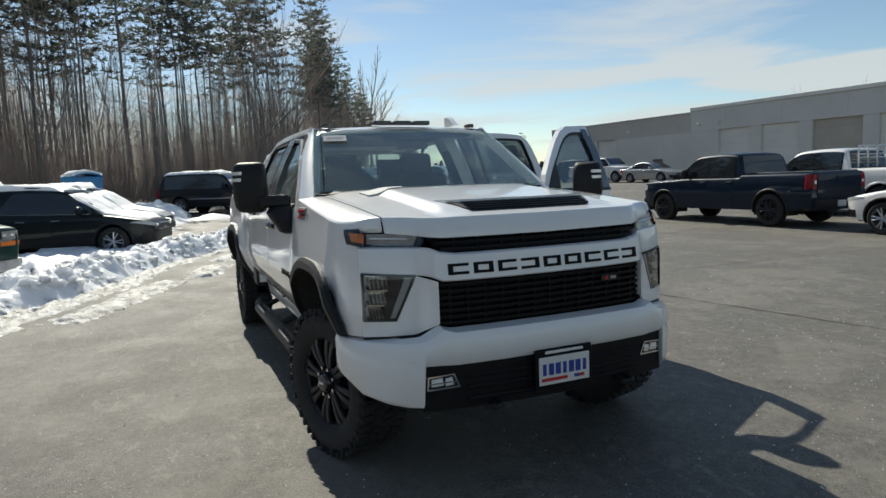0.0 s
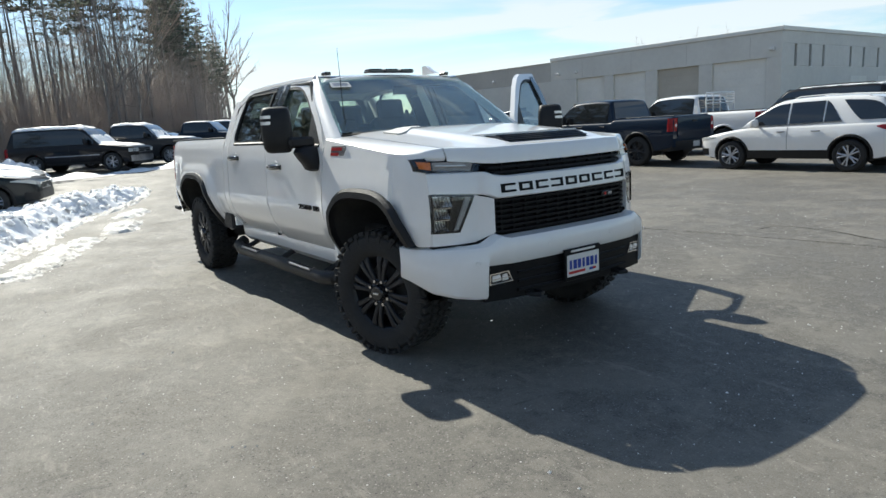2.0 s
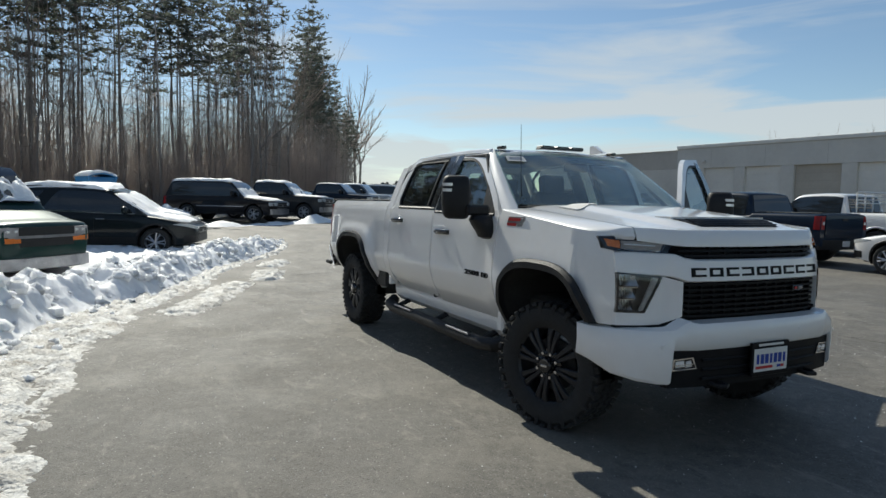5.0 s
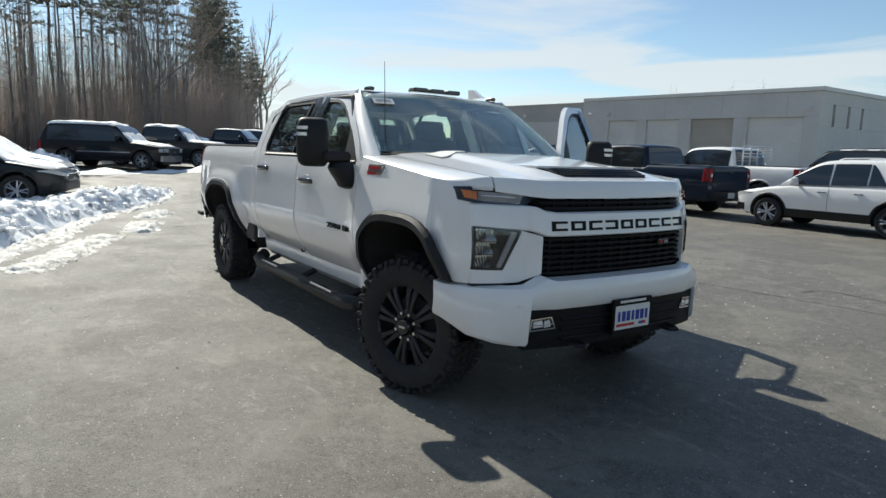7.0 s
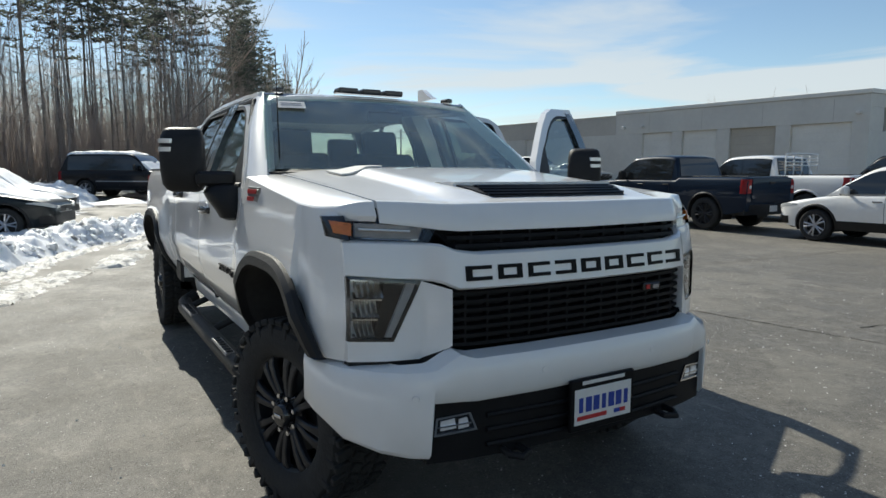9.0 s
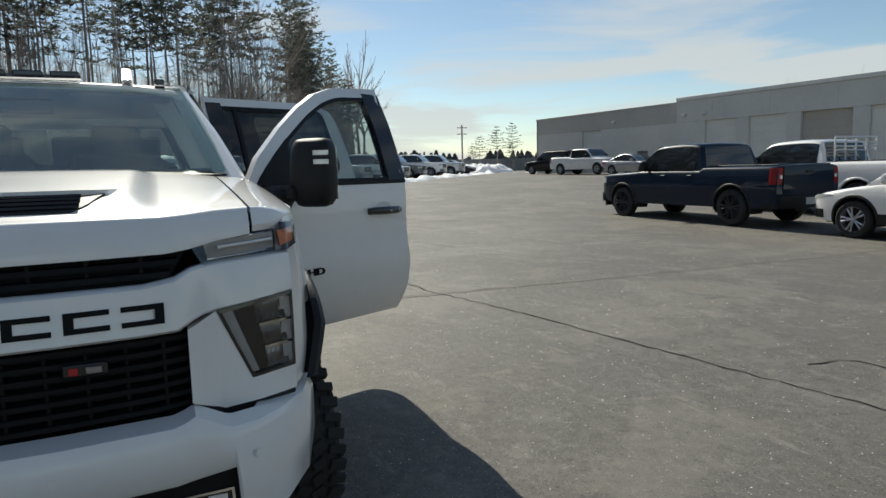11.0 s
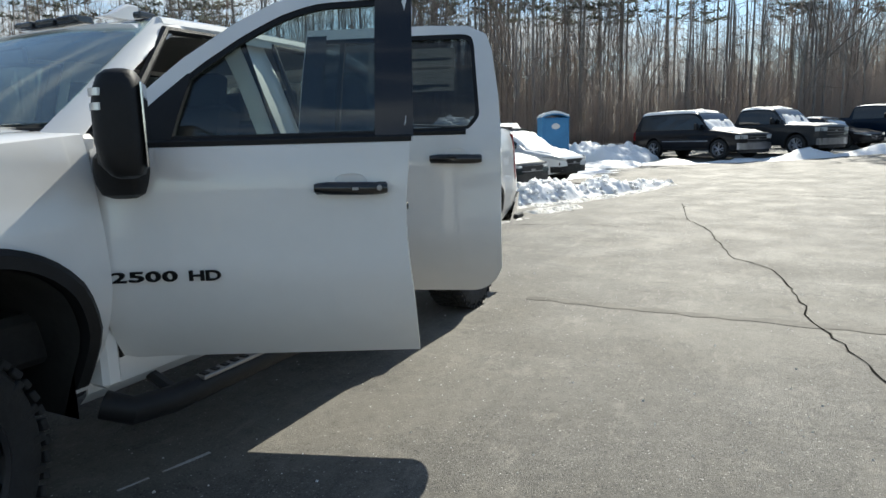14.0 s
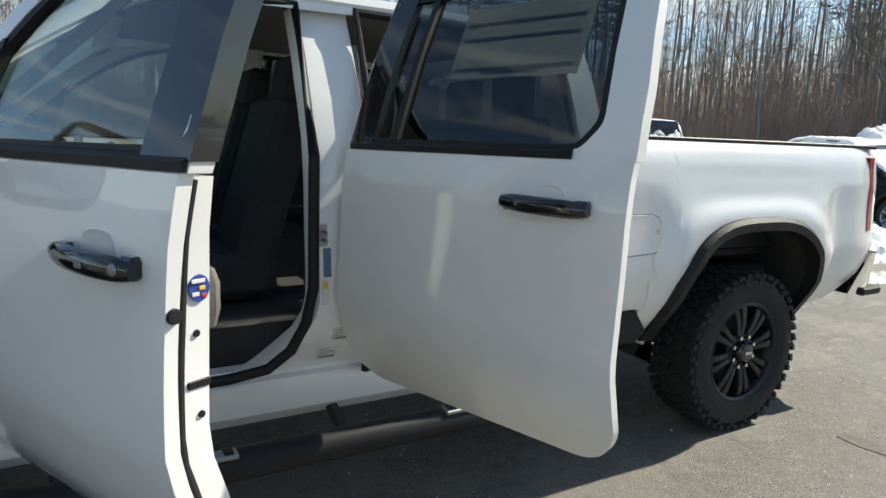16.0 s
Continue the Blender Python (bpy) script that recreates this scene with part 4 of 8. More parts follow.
for s in (1, -1):
    m = M()
    xs = sorted(set([-3.025, -3.2, -3.3] + [-4.0 + 0.56 * math.sin(a) for a in np.linspace(-math.pi / 2, math.pi / 2, 27)] + list(np.linspace(-4.57, -4.8, 12)) + list(np.linspace(-3.42, -3.2, 11)) + list(np.linspace(-4.83, -5.2, 9))))
    rows = []
    for x in xs:
        inside = abs(x + 4.0) <= 0.561
        b = zarch(x, -4.0, 0.56, 1.085) if inside else (lerp(x, [-5.2, -4.93, -4.5], [0.85, 0.6, 0.52]) if x < -4.5 else 0.56)
        if x > -3.45:
            b = 0.72 if x > -3.3 else b
        b = max(b, 0.52) if x < -4.5 else b
        rows.append([(x, s * (yside(x, z) + swell(x, z)), z) for z in (b + (1.5 - b) * k / 26 for k in range(27))])
    m.slab(rows, (0, -s * 0.05, 0))
    part("bed_side", m, WHITE, truck)
    prof = []
    for a in np.linspace(-1.25, 1.25, 33):
        u = math.sin(a * math.pi / 2.5)
        x = -4.0 + 0.56 * u
        z = zarch(x, -4.0, 0.5601, 1.085)
        if u < 0:
            z = max(z, 0.52)
        nx, nz = u**3, max(0.05, 1 - abs(u) ** 4)
        k = 0.055 / math.hypot(nx, nz)
        y = yside(x, min(1.15, z)) + 0.024
        prof.append([(x - nx * 0.012, s * (y - 0.07), z - nz * 0.012), (x - nx * 0.012, s * (y + 0.03), z - nz * 0.01), (x + nx * k * 0.6, s * (y + 0.032), z + nz * k * 0.6), (x + nx * k, s * (y + 0.014), z + nz * k), (x + nx * k, s * (y - 0.01), z + nz * k)])
    part("wheel_arch_trim", M().grid(prof), BLACK_TRIM, truck, "black plastic wheel arch flare")
    ax_ = [-4.0 + 0.543 * math.sin(a) for a in np.linspace(-math.pi / 2, math.pi / 2, 31)]
    ln = M().grid([[(x, s * y, z) for y in (0.45, 0.7, 0.9, yside(x, z) - 0.012)] for x, z in [(ax_[0], 0.42)] + [(x, max(0.6, zarch(x, -4.0, 0.5431, 1.085) - 0.014)) for x in ax_] + [(ax_[-1], 0.42)]])
    part("wheel_arch_liner", ln, UNDER, truck)
    rail = M().box((-4.13, s * 0.885, 1.507), (2.12, 0.085, 0.022), 0.008)
    part("bed_rail_cap", rail, BLACK_TRIM, truck, "black plastic bed rail cap")
    inn = M().box((-4.13, s * 0.83, 1.22), (2.1, 0.02, 0.54), 0.004)
    part("bed_inner_wall", inn, BLACK_TRIM, truck)
    sp = M().prism([(-3.07, 0.55), (-3.3, 0.55), (-3.37, 0.6), (-3.29, 0.725), (-3.07, 0.73)], s * 0.84, s * 0.95, 0.02)
    part("splash_guard", sp, BLACK_TRIM, truck, "black plastic guard before the rear wheel")
    tl = M()
    tl.slab([[(x, s * y, z) for x, y in ((-5.07, yside(-5.07, min(z, 1.4)) + 0.004), (-5.13, yside(-5.13, min(z, 1.4)) + 0.004), (-5.19, yside(-5.19, min(z, 1.4)) - 0.005), (-5.225, 0.9), (-5.225, 0.82))] for z in (1.02, 1.1, 1.25, 1.4, 1.445)], (0.03, -s * 0.02, 0))
    part("tail_light", tl, RED_LENS, truck, "red tail lamp")
def fuel_lid(grow, lift):
    """A lid with rounded rear corners that follows the bed side."""
    rim_ = rounded([(-3.09, 0.985 - grow), (-3.09, 1.17 + grow), (-3.33 - grow, 1.165 + grow), (-3.335 - grow, 0.995 - grow)], 0.05, 5)
    cx, cz = -3.2, 1.08
    rings = [[(cx + (x - cx) * q, yside(cx + (x - cx) * q, cz + (z - cz) * q) + lift - (0.004 if q > 1 else 0), cz + (z - cz) * q) for x, z in rim_] for q in (0.02, 0.4, 0.7, 0.985, 1.001)]
    return M().grid(rings, close=True)


part("fuel_door_gap", fuel_lid(0.0035, 0.0015), BLACK_TRIM, truck)
part("fuel_door", fuel_lid(0.0, 0.004), WHITE, truck, "closed white fuel filler door with rounded corners")
part("fuel_door_pin", M().lathe([(0.0, 0.012), (0.012, 0.012), (0.014, 0.0)], 12, (-3.318, yside(-3.318, 1.09) + 0.003, 1.09)), CHROME, truck)
m = M().slab([[(x, y, z) for y in np.linspace(-0.82, 0.82, 9)] for x, z in ((-5.205, 0.8), (-5.215, 1.0), (-5.21, 1.3), (-5.22, 1.47), (-5.2, 1.5))], (0.05, 0, 0))
part("tailgate", m, WHITE, truck)
part("bed_floor", M().box((-4.13, 0, 0.92), (2.1, 1.6, 0.05), 0.01), BLACK_TRIM, truck)
part("bed_front_wall", M().box((-3.09, 0, 1.2), (0.04, 1.7, 0.58), 0.01), WHITE, truck)
rb = M()
half = [(0.0, 0.965), (0.07, 0.962), (0.14, 0.955), (0.2, 0.94), (0.25, 0.905), (0.285, 0.84), (0.31, 0.6), (0.32, 0.0)]
cv = half + [(x, -y) for x, y in reversed(half[:-1])]
for z, start, drop in ((0.57, -4.95, 0.0), (0.63, -5.0, 0.02), (0.7, -5.06, 0.03), (0.78, -5.13, 0.02), (0.86, -5.2, 0.0), (0.875, -5.215, -0.015)):
    rb.v += [(start - x * (-5.4 - start) / -0.32 - (drop if x > 0.2 else 0), y, z) for x, y in cv]
nc = len(cv)
rb.f += [(i * nc + j, i * nc + j + 1, (i + 1) * nc + j + 1, (i + 1) * nc + j) for i in range(5) for j in range(nc - 1)]
bump_r = part("rear_bumper", rb, CHROME, truck, "chrome rear bumper with black corner steps")
part("step_pad", M().box((-5.3, 0, 0.872), (0.17, 1.62, 0.02), 0.006), BLACK_TRIM, bump_r)
for s in (1, -1):
    part("corner_step", M().box((-5.26, s * 0.93, 0.64), (0.2, 0.1, 0.05), 0.02), BLACK_TRIM, bump_r, "black corner step in the bumper")

# hood
part("hood", M().slab([[hood_pt(u, y) for y in ys] for u in US], (0, 0, -0.025)), WHITE, truck, "white hood with a raised centre scoop")
sc = M()
def scoop_pt(u, y, up):
    p = hood_pt(u, y)
    return (p[0], y, p[2] + up)
sc.slab([[scoop_pt(u, y * k, up) for y in np.linspace(-0.4, 0.4, 13)] for u, k, up in ((0.09, 0.86, 0.004), (0.13, 0.95, 0.004), (0.17, 1.0, 0.005), (0.205, 1.04, 0.006))], (0, 0, -0.01))
scoop = part("hood_scoop", sc, BLACK_TRIM, truck, "black slatted scoop insert")
for k in range(4):
    sl = M().tube([scoop_pt(0.105 + k * 0.024, y, 0.007) for y in np.linspace(-0.36, 0.36, 7)], 0.007, 6)
    part("slat", sl, GLOSS_BLACK, scoop)
lip = M().slab([[scoop_pt(u, y * k, up) for y in np.linspace(-0.4, 0.4, 13)] for u, k, up in ((0.19, 0.9, 0.02), (0.212, 1.06, 0.016), (0.28, 1.1, 0.006), (0.34, 1.1, -0.004))], (0, 0, -0.02))
part("scoop_lip", lip, WHITE, truck)
part("cowl", M().slab([[(-0.47 - 0.13 * (y / 0.8) ** 2 - d, y, 1.488 + e) for y in np.linspace(-0.87, 0.87, 11)] for d, e in ((-0.03, -0.01), (0.05, -0.005), (0.13, 0.02))], (0, 0, -0.02)), BLACK_TRIM, truck)

# nose
zl = lambda y: lerp(abs(y), [0, 0.595, 0.63, 0.7, 0.93, 0.97], [1.062, 1.062, 1.09, 1.088, 1.105, 1.1])
zh = lambda y: lerp(abs(y), [0, 0.555, 0.62, 0.66, 0.93, 0.97], [1.192, 1.192, 1.222, 1.225, 1.233, 1.233])
yy = [-0.919, -0.89, -0.86, -0.8, -0.74, -0.68, -0.65, -0.62, -0.58, -0.5, -0.3, 0, 0.3, 0.5, 0.58, 0.62, 0.65, 0.68, 0.74, 0.8, 0.86, 0.89, 0.919]
part("nose_band", M().slab([[(front_x(y, zl(y) + (zh(y) - zl(y)) * t) - (0.012 if t in (0, 1) else 0), y, zl(y) + (zh(y) - zl(y)) * t) for y in yy] for t in (0, 0.06, 0.3, 0.6, 0.94, 1)], (-0.035, 0, 0)), WHITE, truck, "white nose band across the grille")
for s in (1, -1):
    low = lambda y: lerp(y, [0.602, 0.69, 0.918, 0.955], [0.86, 0.803, 0.795, 0.795])
    high = lambda y: lerp(y, [0.602, 0.682, 0.775, 0.918], [1.064, 1.09, 0.872, 0.872])
    m = M().slab([[(front_x(y, z) - (0.014 if k == 0 else 0.0), s * y, z) for y in (0.602, 0.615, 0.64, 0.665, 0.682, 0.69, 0.705, 0.72, 0.74, 0.758, 0.775, 0.8, 0.83, 0.87, 0.918) for z in [low(y) + (0.0, 0.008, 0.07, 0.18, 0.4, 0.7, 1.0)[k] * (high(y) - low(y))]] for k in range(7)], (-0.05, 0, 0))
    part("lamp_surround", m, WHITE, truck)
    gap = M().slab([[(front_x(y, 0.8) - d, s * y, low(y) + e) for y in (0.6, 0.64, 0.69, 0.75, 0.82, 0.88, 0.914)] for d, e in ((0.012, 0.014), (0.012, -0.03))], (-0.04, 0, 0))
    part("lamp_gap", gap, BLACK_TRIM, truck)
    # lower headlamp
    hl = part("headlight", M().slab(face([(s * 0.918, 0.872), (s * 0.775, 0.872), (s * 0.682, 1.09), (s * 0.918, 1.108)], 5, 5, 0.07), (-0.03, 0, 0)), GRILLE_BLACK, truck, "stacked clear headlamp")
    part("dark_divider", M().slab(face([(s * 0.825, 0.885), (s * 0.768, 0.885), (s * 0.715, 1.088), (s * 0.79, 1.092)], 3, 5, 0.03), (-0.02, 0, 0)), GRILLE_BLACK, hl)
    for k in range(3):
        z0 = 0.884 + k * 0.072
        rows = []
        for i in range(7):
            t = i / 6
            z = z0 + 0.064 * t
            rows.append([(front_x(y, z) - 0.018 - 0.034 * math.sin(t * math.pi * 0.62) - (0.014 if j % 2 else 0.0), s * y, z) for j, y in enumerate(np.linspace(0.912, 0.826 - k * 0.014, 13))])
        part("reflector", M().slab(rows, (-0.008, 0, 0)), SILVER_REFL, hl, smooth=0)
        part("reflector_edge", M().slab(face([(s * 0.912, z0 + 0.062), (s * (0.82 - k * 0.014), z0 + 0.062), (s * (0.82 - k * 0.014), z0 + 0.07), (s * 0.912, z0 + 0.068)], 5, 1, 0.012), (-0.03, 0, 0)), SILVER_REFL, hl)
    strip = M().slab(face([(s * 0.798, 0.886), (s * 0.776, 0.886), (s * 0.698, 1.08), (s * 0.727, 1.083)], 2, 6, 0.009), (-0.012, 0, 0))
    part("light_strip", strip, LAMP_GREY, hl, "grey light pipe along the inner edge")
    rim_ = M()
    hq = [(0.918, 0.872), (0.775, 0.872), (0.682, 1.09), (0.918, 1.108)]
    hi_ = [(0.909, 0.881), (0.781, 0.881), (0.696, 1.081), (0.909, 1.098)]
    for k in range(4):
        q = (k + 1) % 4
        rim_.slab(face([(s * hq[k][0], hq[k][1]), (s * hq[q][0], hq[q][1]), (s * hi_[q][0], hi_[q][1]), (s * hi_[k][0], hi_[k][1])], 6, 1, -0.002), (-0.03, 0, 0))
    part("lamp_rim", rim_, GLOSS_BLACK, hl, "black lamp edge")
    lens = part("lens", M().slab(face([(s * 0.918, 0.872), (s * 0.775, 0.872), (s * 0.682, 1.09), (s * 0.918, 1.108)], 6, 6, 0.004), (-0.004, 0, 0)), LAMP_GLASS, hl)
    lens.visible_shadow = False
    # upper lamp
    ul = part("daytime_lamp", M().slab(face([(s * 0.922, 1.23), (s * 0.655, 1.222), (s * 0.62, 1.292), (s * 0.922, 1.322)], 8, 2, 0.05), (-0.03, 0, 0)), GLOSS_BLACK, truck, "slim lamp with an amber corner")
    part("lamp_end", M().slab(face([(s * 0.955, 1.246), (s * 0.9, 1.232), (s * 0.9, 1.32), (s * 0.958, 1.316)], 6, 3, -0.006), (-0.02, 0, 0)), GLOSS_BLACK, ul, "black lamp end round the corner")
    part("amber_corner", M().slab(face([(s * 0.938, 1.26), (s * 0.892, 1.25), (s * 0.886, 1.294), (s * 0.944, 1.303)], 8, 3, -0.0075), (-0.03, 0, 0)), AMBER, ul, "amber corner lens")
    part("reflector", M().slab(face([(s * 0.85, 1.238), (s * 0.672, 1.23), (s * 0.65, 1.278), (s * 0.85, 1.296)], 9, 2, 0.028), (-0.012, 0, 0)), SILVER_REFL, ul, smooth=0)
    part("light_bar", M().slab([[(front_x(y, z) - 0.012 - 0.006 * math.cos(q * math.pi), s * y, z) for y in np.linspace(0.672 - 0.012 * q, 0.872, 9) for z in [1.236 + 0.048 * q + 0.05 * (y - 0.68)]] for q in (0, 0.2, 0.4, 0.6, 0.8, 1.0)], (-0.01, 0, 0)), LAMP_WARM, ul, "warm grey light bar behind the lens")
    part("light_pipe", M().tube([(front_x(y, 1.26) - 0.004, s * y, 1.264 + 0.05 * (y - 0.68)) for y in np.linspace(0.7, 0.865, 7)], 0.0045, 6), LAMP_SILVER, ul, "bright light pipe")
    lens = part("lens", M().slab(face([(s * 0.922, 1.23), (s * 0.655, 1.222), (s * 0.62, 1.292), (s * 0.922, 1.322)], 8, 3, 0.004), (-0.004, 0, 0)), LAMP_GLASS, ul)
    lens.visible_shadow = False

gr = part("upper_grille", M().slab(face([(-0.56, 1.19), (0.56, 1.19), (0.63, 1.29), (-0.63, 1.29)], 12, 3, 0.06), (-0.03, 0, 0)), GRILLE_BLACK, truck, "black upper grille")
for k in range(3):
    z = 1.205 + k * 0.03
    w = 0.57 + k * 0.02
    part("grille_bar", M().slab(face([(-w, z), (w, z), (w, z + 0.014), (-w, z + 0.014)], 14, 1, 0.03), (-0.04, 0, 0.004)), GRILLE_BLACK, gr)
for k in range(9):
    y = -0.5 + k * 0.125
    part("grille_rib", M().box((front_x(y, 1.24) - 0.05, y, 1.24), (0.03, 0.012, 0.085), 0.003), GRILLE_BLACK, gr)
gl = part("lower_grille", M().slab(face([(-0.605, 0.84), (0.605, 0.84), (0.605, 1.065), (-0.605, 1.065)], 12, 3, 0.07), (-0.03, 0, 0)), GRILLE_BLACK, truck, "black mesh main grille")
for k in range(7):
    z = 0.852 + k * 0.031
    part("grille_bar", M().slab(face([(-0.6, z), (0.6, z), (0.6, z + 0.012), (-0.6, z + 0.012)], 14, 1, 0.03), (-0.045, 0, 0.004)), GRILLE_BLACK, gl)
for k in range(13):
    y = -0.54 + k * 0.09
    part("grille_rib", M().box((front_x(y, 0.95) - 0.055, y, 0.955), (0.03, 0.01, 0.2), 0.003), GRILLE_BLACK, gl)
eb = part("grille_emblem", M().box((front_x(0.34, 0.99) - 0.018, 0.36, 1.0), (0.016, 0.1, 0.03), 0.004), GLOSS_BLACK, gl, "small dark and red trim emblem")
part("emblem_slash", M().box((front_x(0.34, 0.99) - 0.008, 0.335, 1.0), (0.006, 0.02, 0.018), 0.002), RED_INK, eb)
part("emblem_slash", M().box((front_x(0.34, 0.99) - 0.008, 0.38, 1.0), (0.006, 0.035, 0.016), 0.002), STEEL, eb)
# the maker's name across the band: plain bar shapes
for k in range(9):
    y0 = -0.555 + k * 0.1255
    m = M()
    posts = ((0,), (0, 1), (0,), (1,), (0, 1), (0, 1), (0,), (0,), (1,))[k]
    for z0, z1 in ((1.094, 1.107), (1.133, 1.146)):
        m.slab(face([(y0, z0), (y0 + 0.1, z0), (y0 + 0.1, z1), (y0, z1)], 3, 1, -0.004), (-0.012, 0, 0))
    for j in posts:
        ya = y0 + j * 0.078
        m.slab(face([(ya, 1.106), (ya + 0.022, 1.106), (ya + 0.022, 1.134), (ya, 1.134)], 1, 1, -0.0035), (-0.012, 0, 0))
    part("name_bar", m, BADGE, truck, "plain black bar shape on the nose band")

# front bumper
bp = [(0.35, -1.0), (0.45, -1.0), (0.61, -0.945), (0.74, -0.855), (0.818, -0.77), (0.857, -0.712), (0.863, -0.7), (0.868, -0.685), (0.891, -0.605), (0.9, -0.58), (0.912, -0.55), (0.932, -0.3), (0.937, 0)]
bp = bp + [(x, -y) for x, y in reversed(bp[:-1])]
rows = []
for x, y in bp:
    a = abs(y)
    zt = lerp(a, [0, 0.55, 0.58, 0.605, 0.69, 0.75, 1.04], [0.834, 0.834, 0.84, 0.85, 0.798, 0.789, 0.774])
    zb = 0.674 if a < 0.705 else (0.475 if a < 0.75 else lerp(x, [0.35, 0.46, 0.56, 0.66, 0.79], [0.58, 0.57, 0.525, 0.488, 0.475]))
    inx = 0.1 if a < 0.9 else 0.02
    iny = 0.0 if a < 0.8 else 0.06
    sg = 1 if y > 0 else -1
    rows.append([(x - inx, y - sg * iny, zt + 0.004), (x - 0.015, y - sg * iny * 0.15, zt - 0.004), (x, y, zt - 0.03), (x + 0.004, y, (zt + zb) / 2), (x - 0.004, y, zb + 0.02), (x - 0.02, y - sg * iny * 0.2, zb), (x - inx, y - sg * iny, zb)])
bump_f = part("front_bumper", M().grid(rows), WHITE, truck, "white painted front bumper")
vx = lambda y: lerp(abs(y), [0, 0.4, 0.56, 0.66, 0.72], [0.915, 0.895, 0.872, 0.852, 0.835])
va = part("lower_valance", M().slab([[(vx(y) - 0.05 * (0.7 - z), y, z) for y in (-0.715, -0.58, -0.4, -0.2, 0, 0.2, 0.4, 0.58, 0.715)] for z in (0.45, 0.5, 0.6, 0.69)], (-0.05, 0, 0)), GRILLE_BLACK, bump_f, "black lower air intake")
for k in range(3):
    part("intake_bar", M().tube([(vx(y) + 0.001, y, 0.5 + k * 0.055) for y in (-0.5, -0.25, 0, 0.25, 0.5)], 0.01, 6), GRILLE_BLACK, bump_f)
for s in (1, -1):
    vf = lambda y, z: vx(y) - 0.05 * (0.7 - z)
    fq = [(s * 0.535, 0.562), (s * 0.695, 0.553), (s * 0.69, 0.622), (s * 0.565, 0.632)]
    fo = part("fog_lamp", M().slab(face(fq, 6, 4, -0.002, vf), (-0.03, 0, 0)), GLOSS_BLACK, bump_f, "chrome edged fog lamp")
    rim_q = [(s * 0.545, 0.569), (s * 0.687, 0.561), (s * 0.683, 0.615), (s * 0.572, 0.625)]
    edge = M()
    for k in range(4):
        q = (k + 1) % 4
        edge.slab(face([fq[k], fq[q], rim_q[q], rim_q[k]], 5, 1, -0.008, vf), (-0.02, 0, 0))
    part("lamp_bezel", edge, CHROME, fo, "chrome bezel")
    for y0, y1 in ((0.567, 0.606), (0.614, 0.672)):
        cq = [(s * y0, 0.577), (s * y1, 0.572), (s * y1, 0.608), (s * (y0 + 0.008), 0.614)]
        part("lamp_cell", M().slab(face(cq, 3, 3, -0.005, vf), (-0.006, 0, 0)), LAMP_SILVER, fo)
    part("lamp_bar", M().slab(face([(s * 0.56, 0.59), (s * 0.683, 0.584), (s * 0.683, 0.59), (s * 0.563, 0.596)], 4, 1, -0.01, vf), (-0.006, 0, 0)), CHROME, fo)
    part("tow_hook", M().tube([(0.86, s * 0.36, 0.47), (0.95, s * 0.36, 0.465), (0.97, s * 0.4, 0.465), (0.93, s * 0.43, 0.465), (0.86, s * 0.43, 0.47)], 0.014, 8), BLACK_TRIM, truck)
    part("parking_sensor", M().lathe([(0, 0), (0.012, 0), (0.013, -0.004)], 12), WHITE, bump_f, at=pose(0.9375, s * 0.28, 0.76, 0, 0, -90))
    part("parking_sensor", M().lathe([(0, 0), (0.012, 0), (0.013, -0.004)], 12), WHITE, bump_f, at=pose(0.838, s * 0.765, 0.70, 0, 0, -90 + s * 33))
pl = part("plate_frame", M().box((0.942, 0, 0.595), (0.02, 0.33, 0.205), 0.012), BADGE, bump_f, "black licence plate frame")
part("plate", M().box((0.951, 0, 0.59), (0.006, 0.295, 0.14), 0.004), PAPER, pl, "white dealer plate with plain blue and red bars")
for k in range(7):
    part("plate_bar", M().box((0.9552, -0.117 + k * 0.039, 0.597), (0.003, 0.03 if k % 3 else 0.02, 0.058), 0.001), BLUE_INK, pl)
for y, w_, mt_ in ((-0.06, 0.15, RED_INK), (0.07, 0.03, BLUE_INK), (0.1, 0.03, RED_INK)):
    part("plate_line", M().box((0.9552, y, 0.546), (0.003, w_, 0.016), 0.001), mt_, pl)
part("plate_line", M().box((0.9525, 0.0, 0.682), (0.003, 0.22, 0.014), 0.001), PAPER, pl)

# cab
m = M()
zr = lambda x: lerp(x, [-3.02, -2.9, -2.6, -2.0, -1.5, -1.25, -1.13], [1.9, 1.95, 1.985, 2.0, 1.993, 1.975, 1.945])
m.slab([[(x, y, zr(x) - 0.02 * (y / 0.7) ** 2 - 0.045 * ease(0.62, 0.735, abs(y))) for y in (-0.735, -0.72, -0.7, -0.66, -0.5, -0.25, 0, 0.25, 0.5, 0.66, 0.7, 0.72, 0.735)] for x in (-3.02, -2.97, -2.9, -2.75, -2.5, -2.0, -1.6, -1.35, -1.22, -1.15)], (0, 0, -0.03))
part("roof", m, WHITE, truck)
part("headliner", M().box((-2.1, 0, 1.925), (1.7, 1.3, 0.02), 0.008), HEADLINER, truck)
ws = []
for t in np.linspace(0, 1, 7):
    hw = 0.865 + (0.705 - 0.865) * t
    ws.append([(-0.49 - 0.68 * t - 0.12 * (k / 6 - 1) ** 2 * (1 - 0.5 * t), hw * (k / 6 - 1), 1.495 + 0.455 * t + 0.02 * math.sin(t * math.pi)) for k in range(13)])
w = part("windshield", M().slab(ws, (-0.005, 0, -0.003)), GLASS, truck, "clear raked windshield")
w.visible_shadow = False
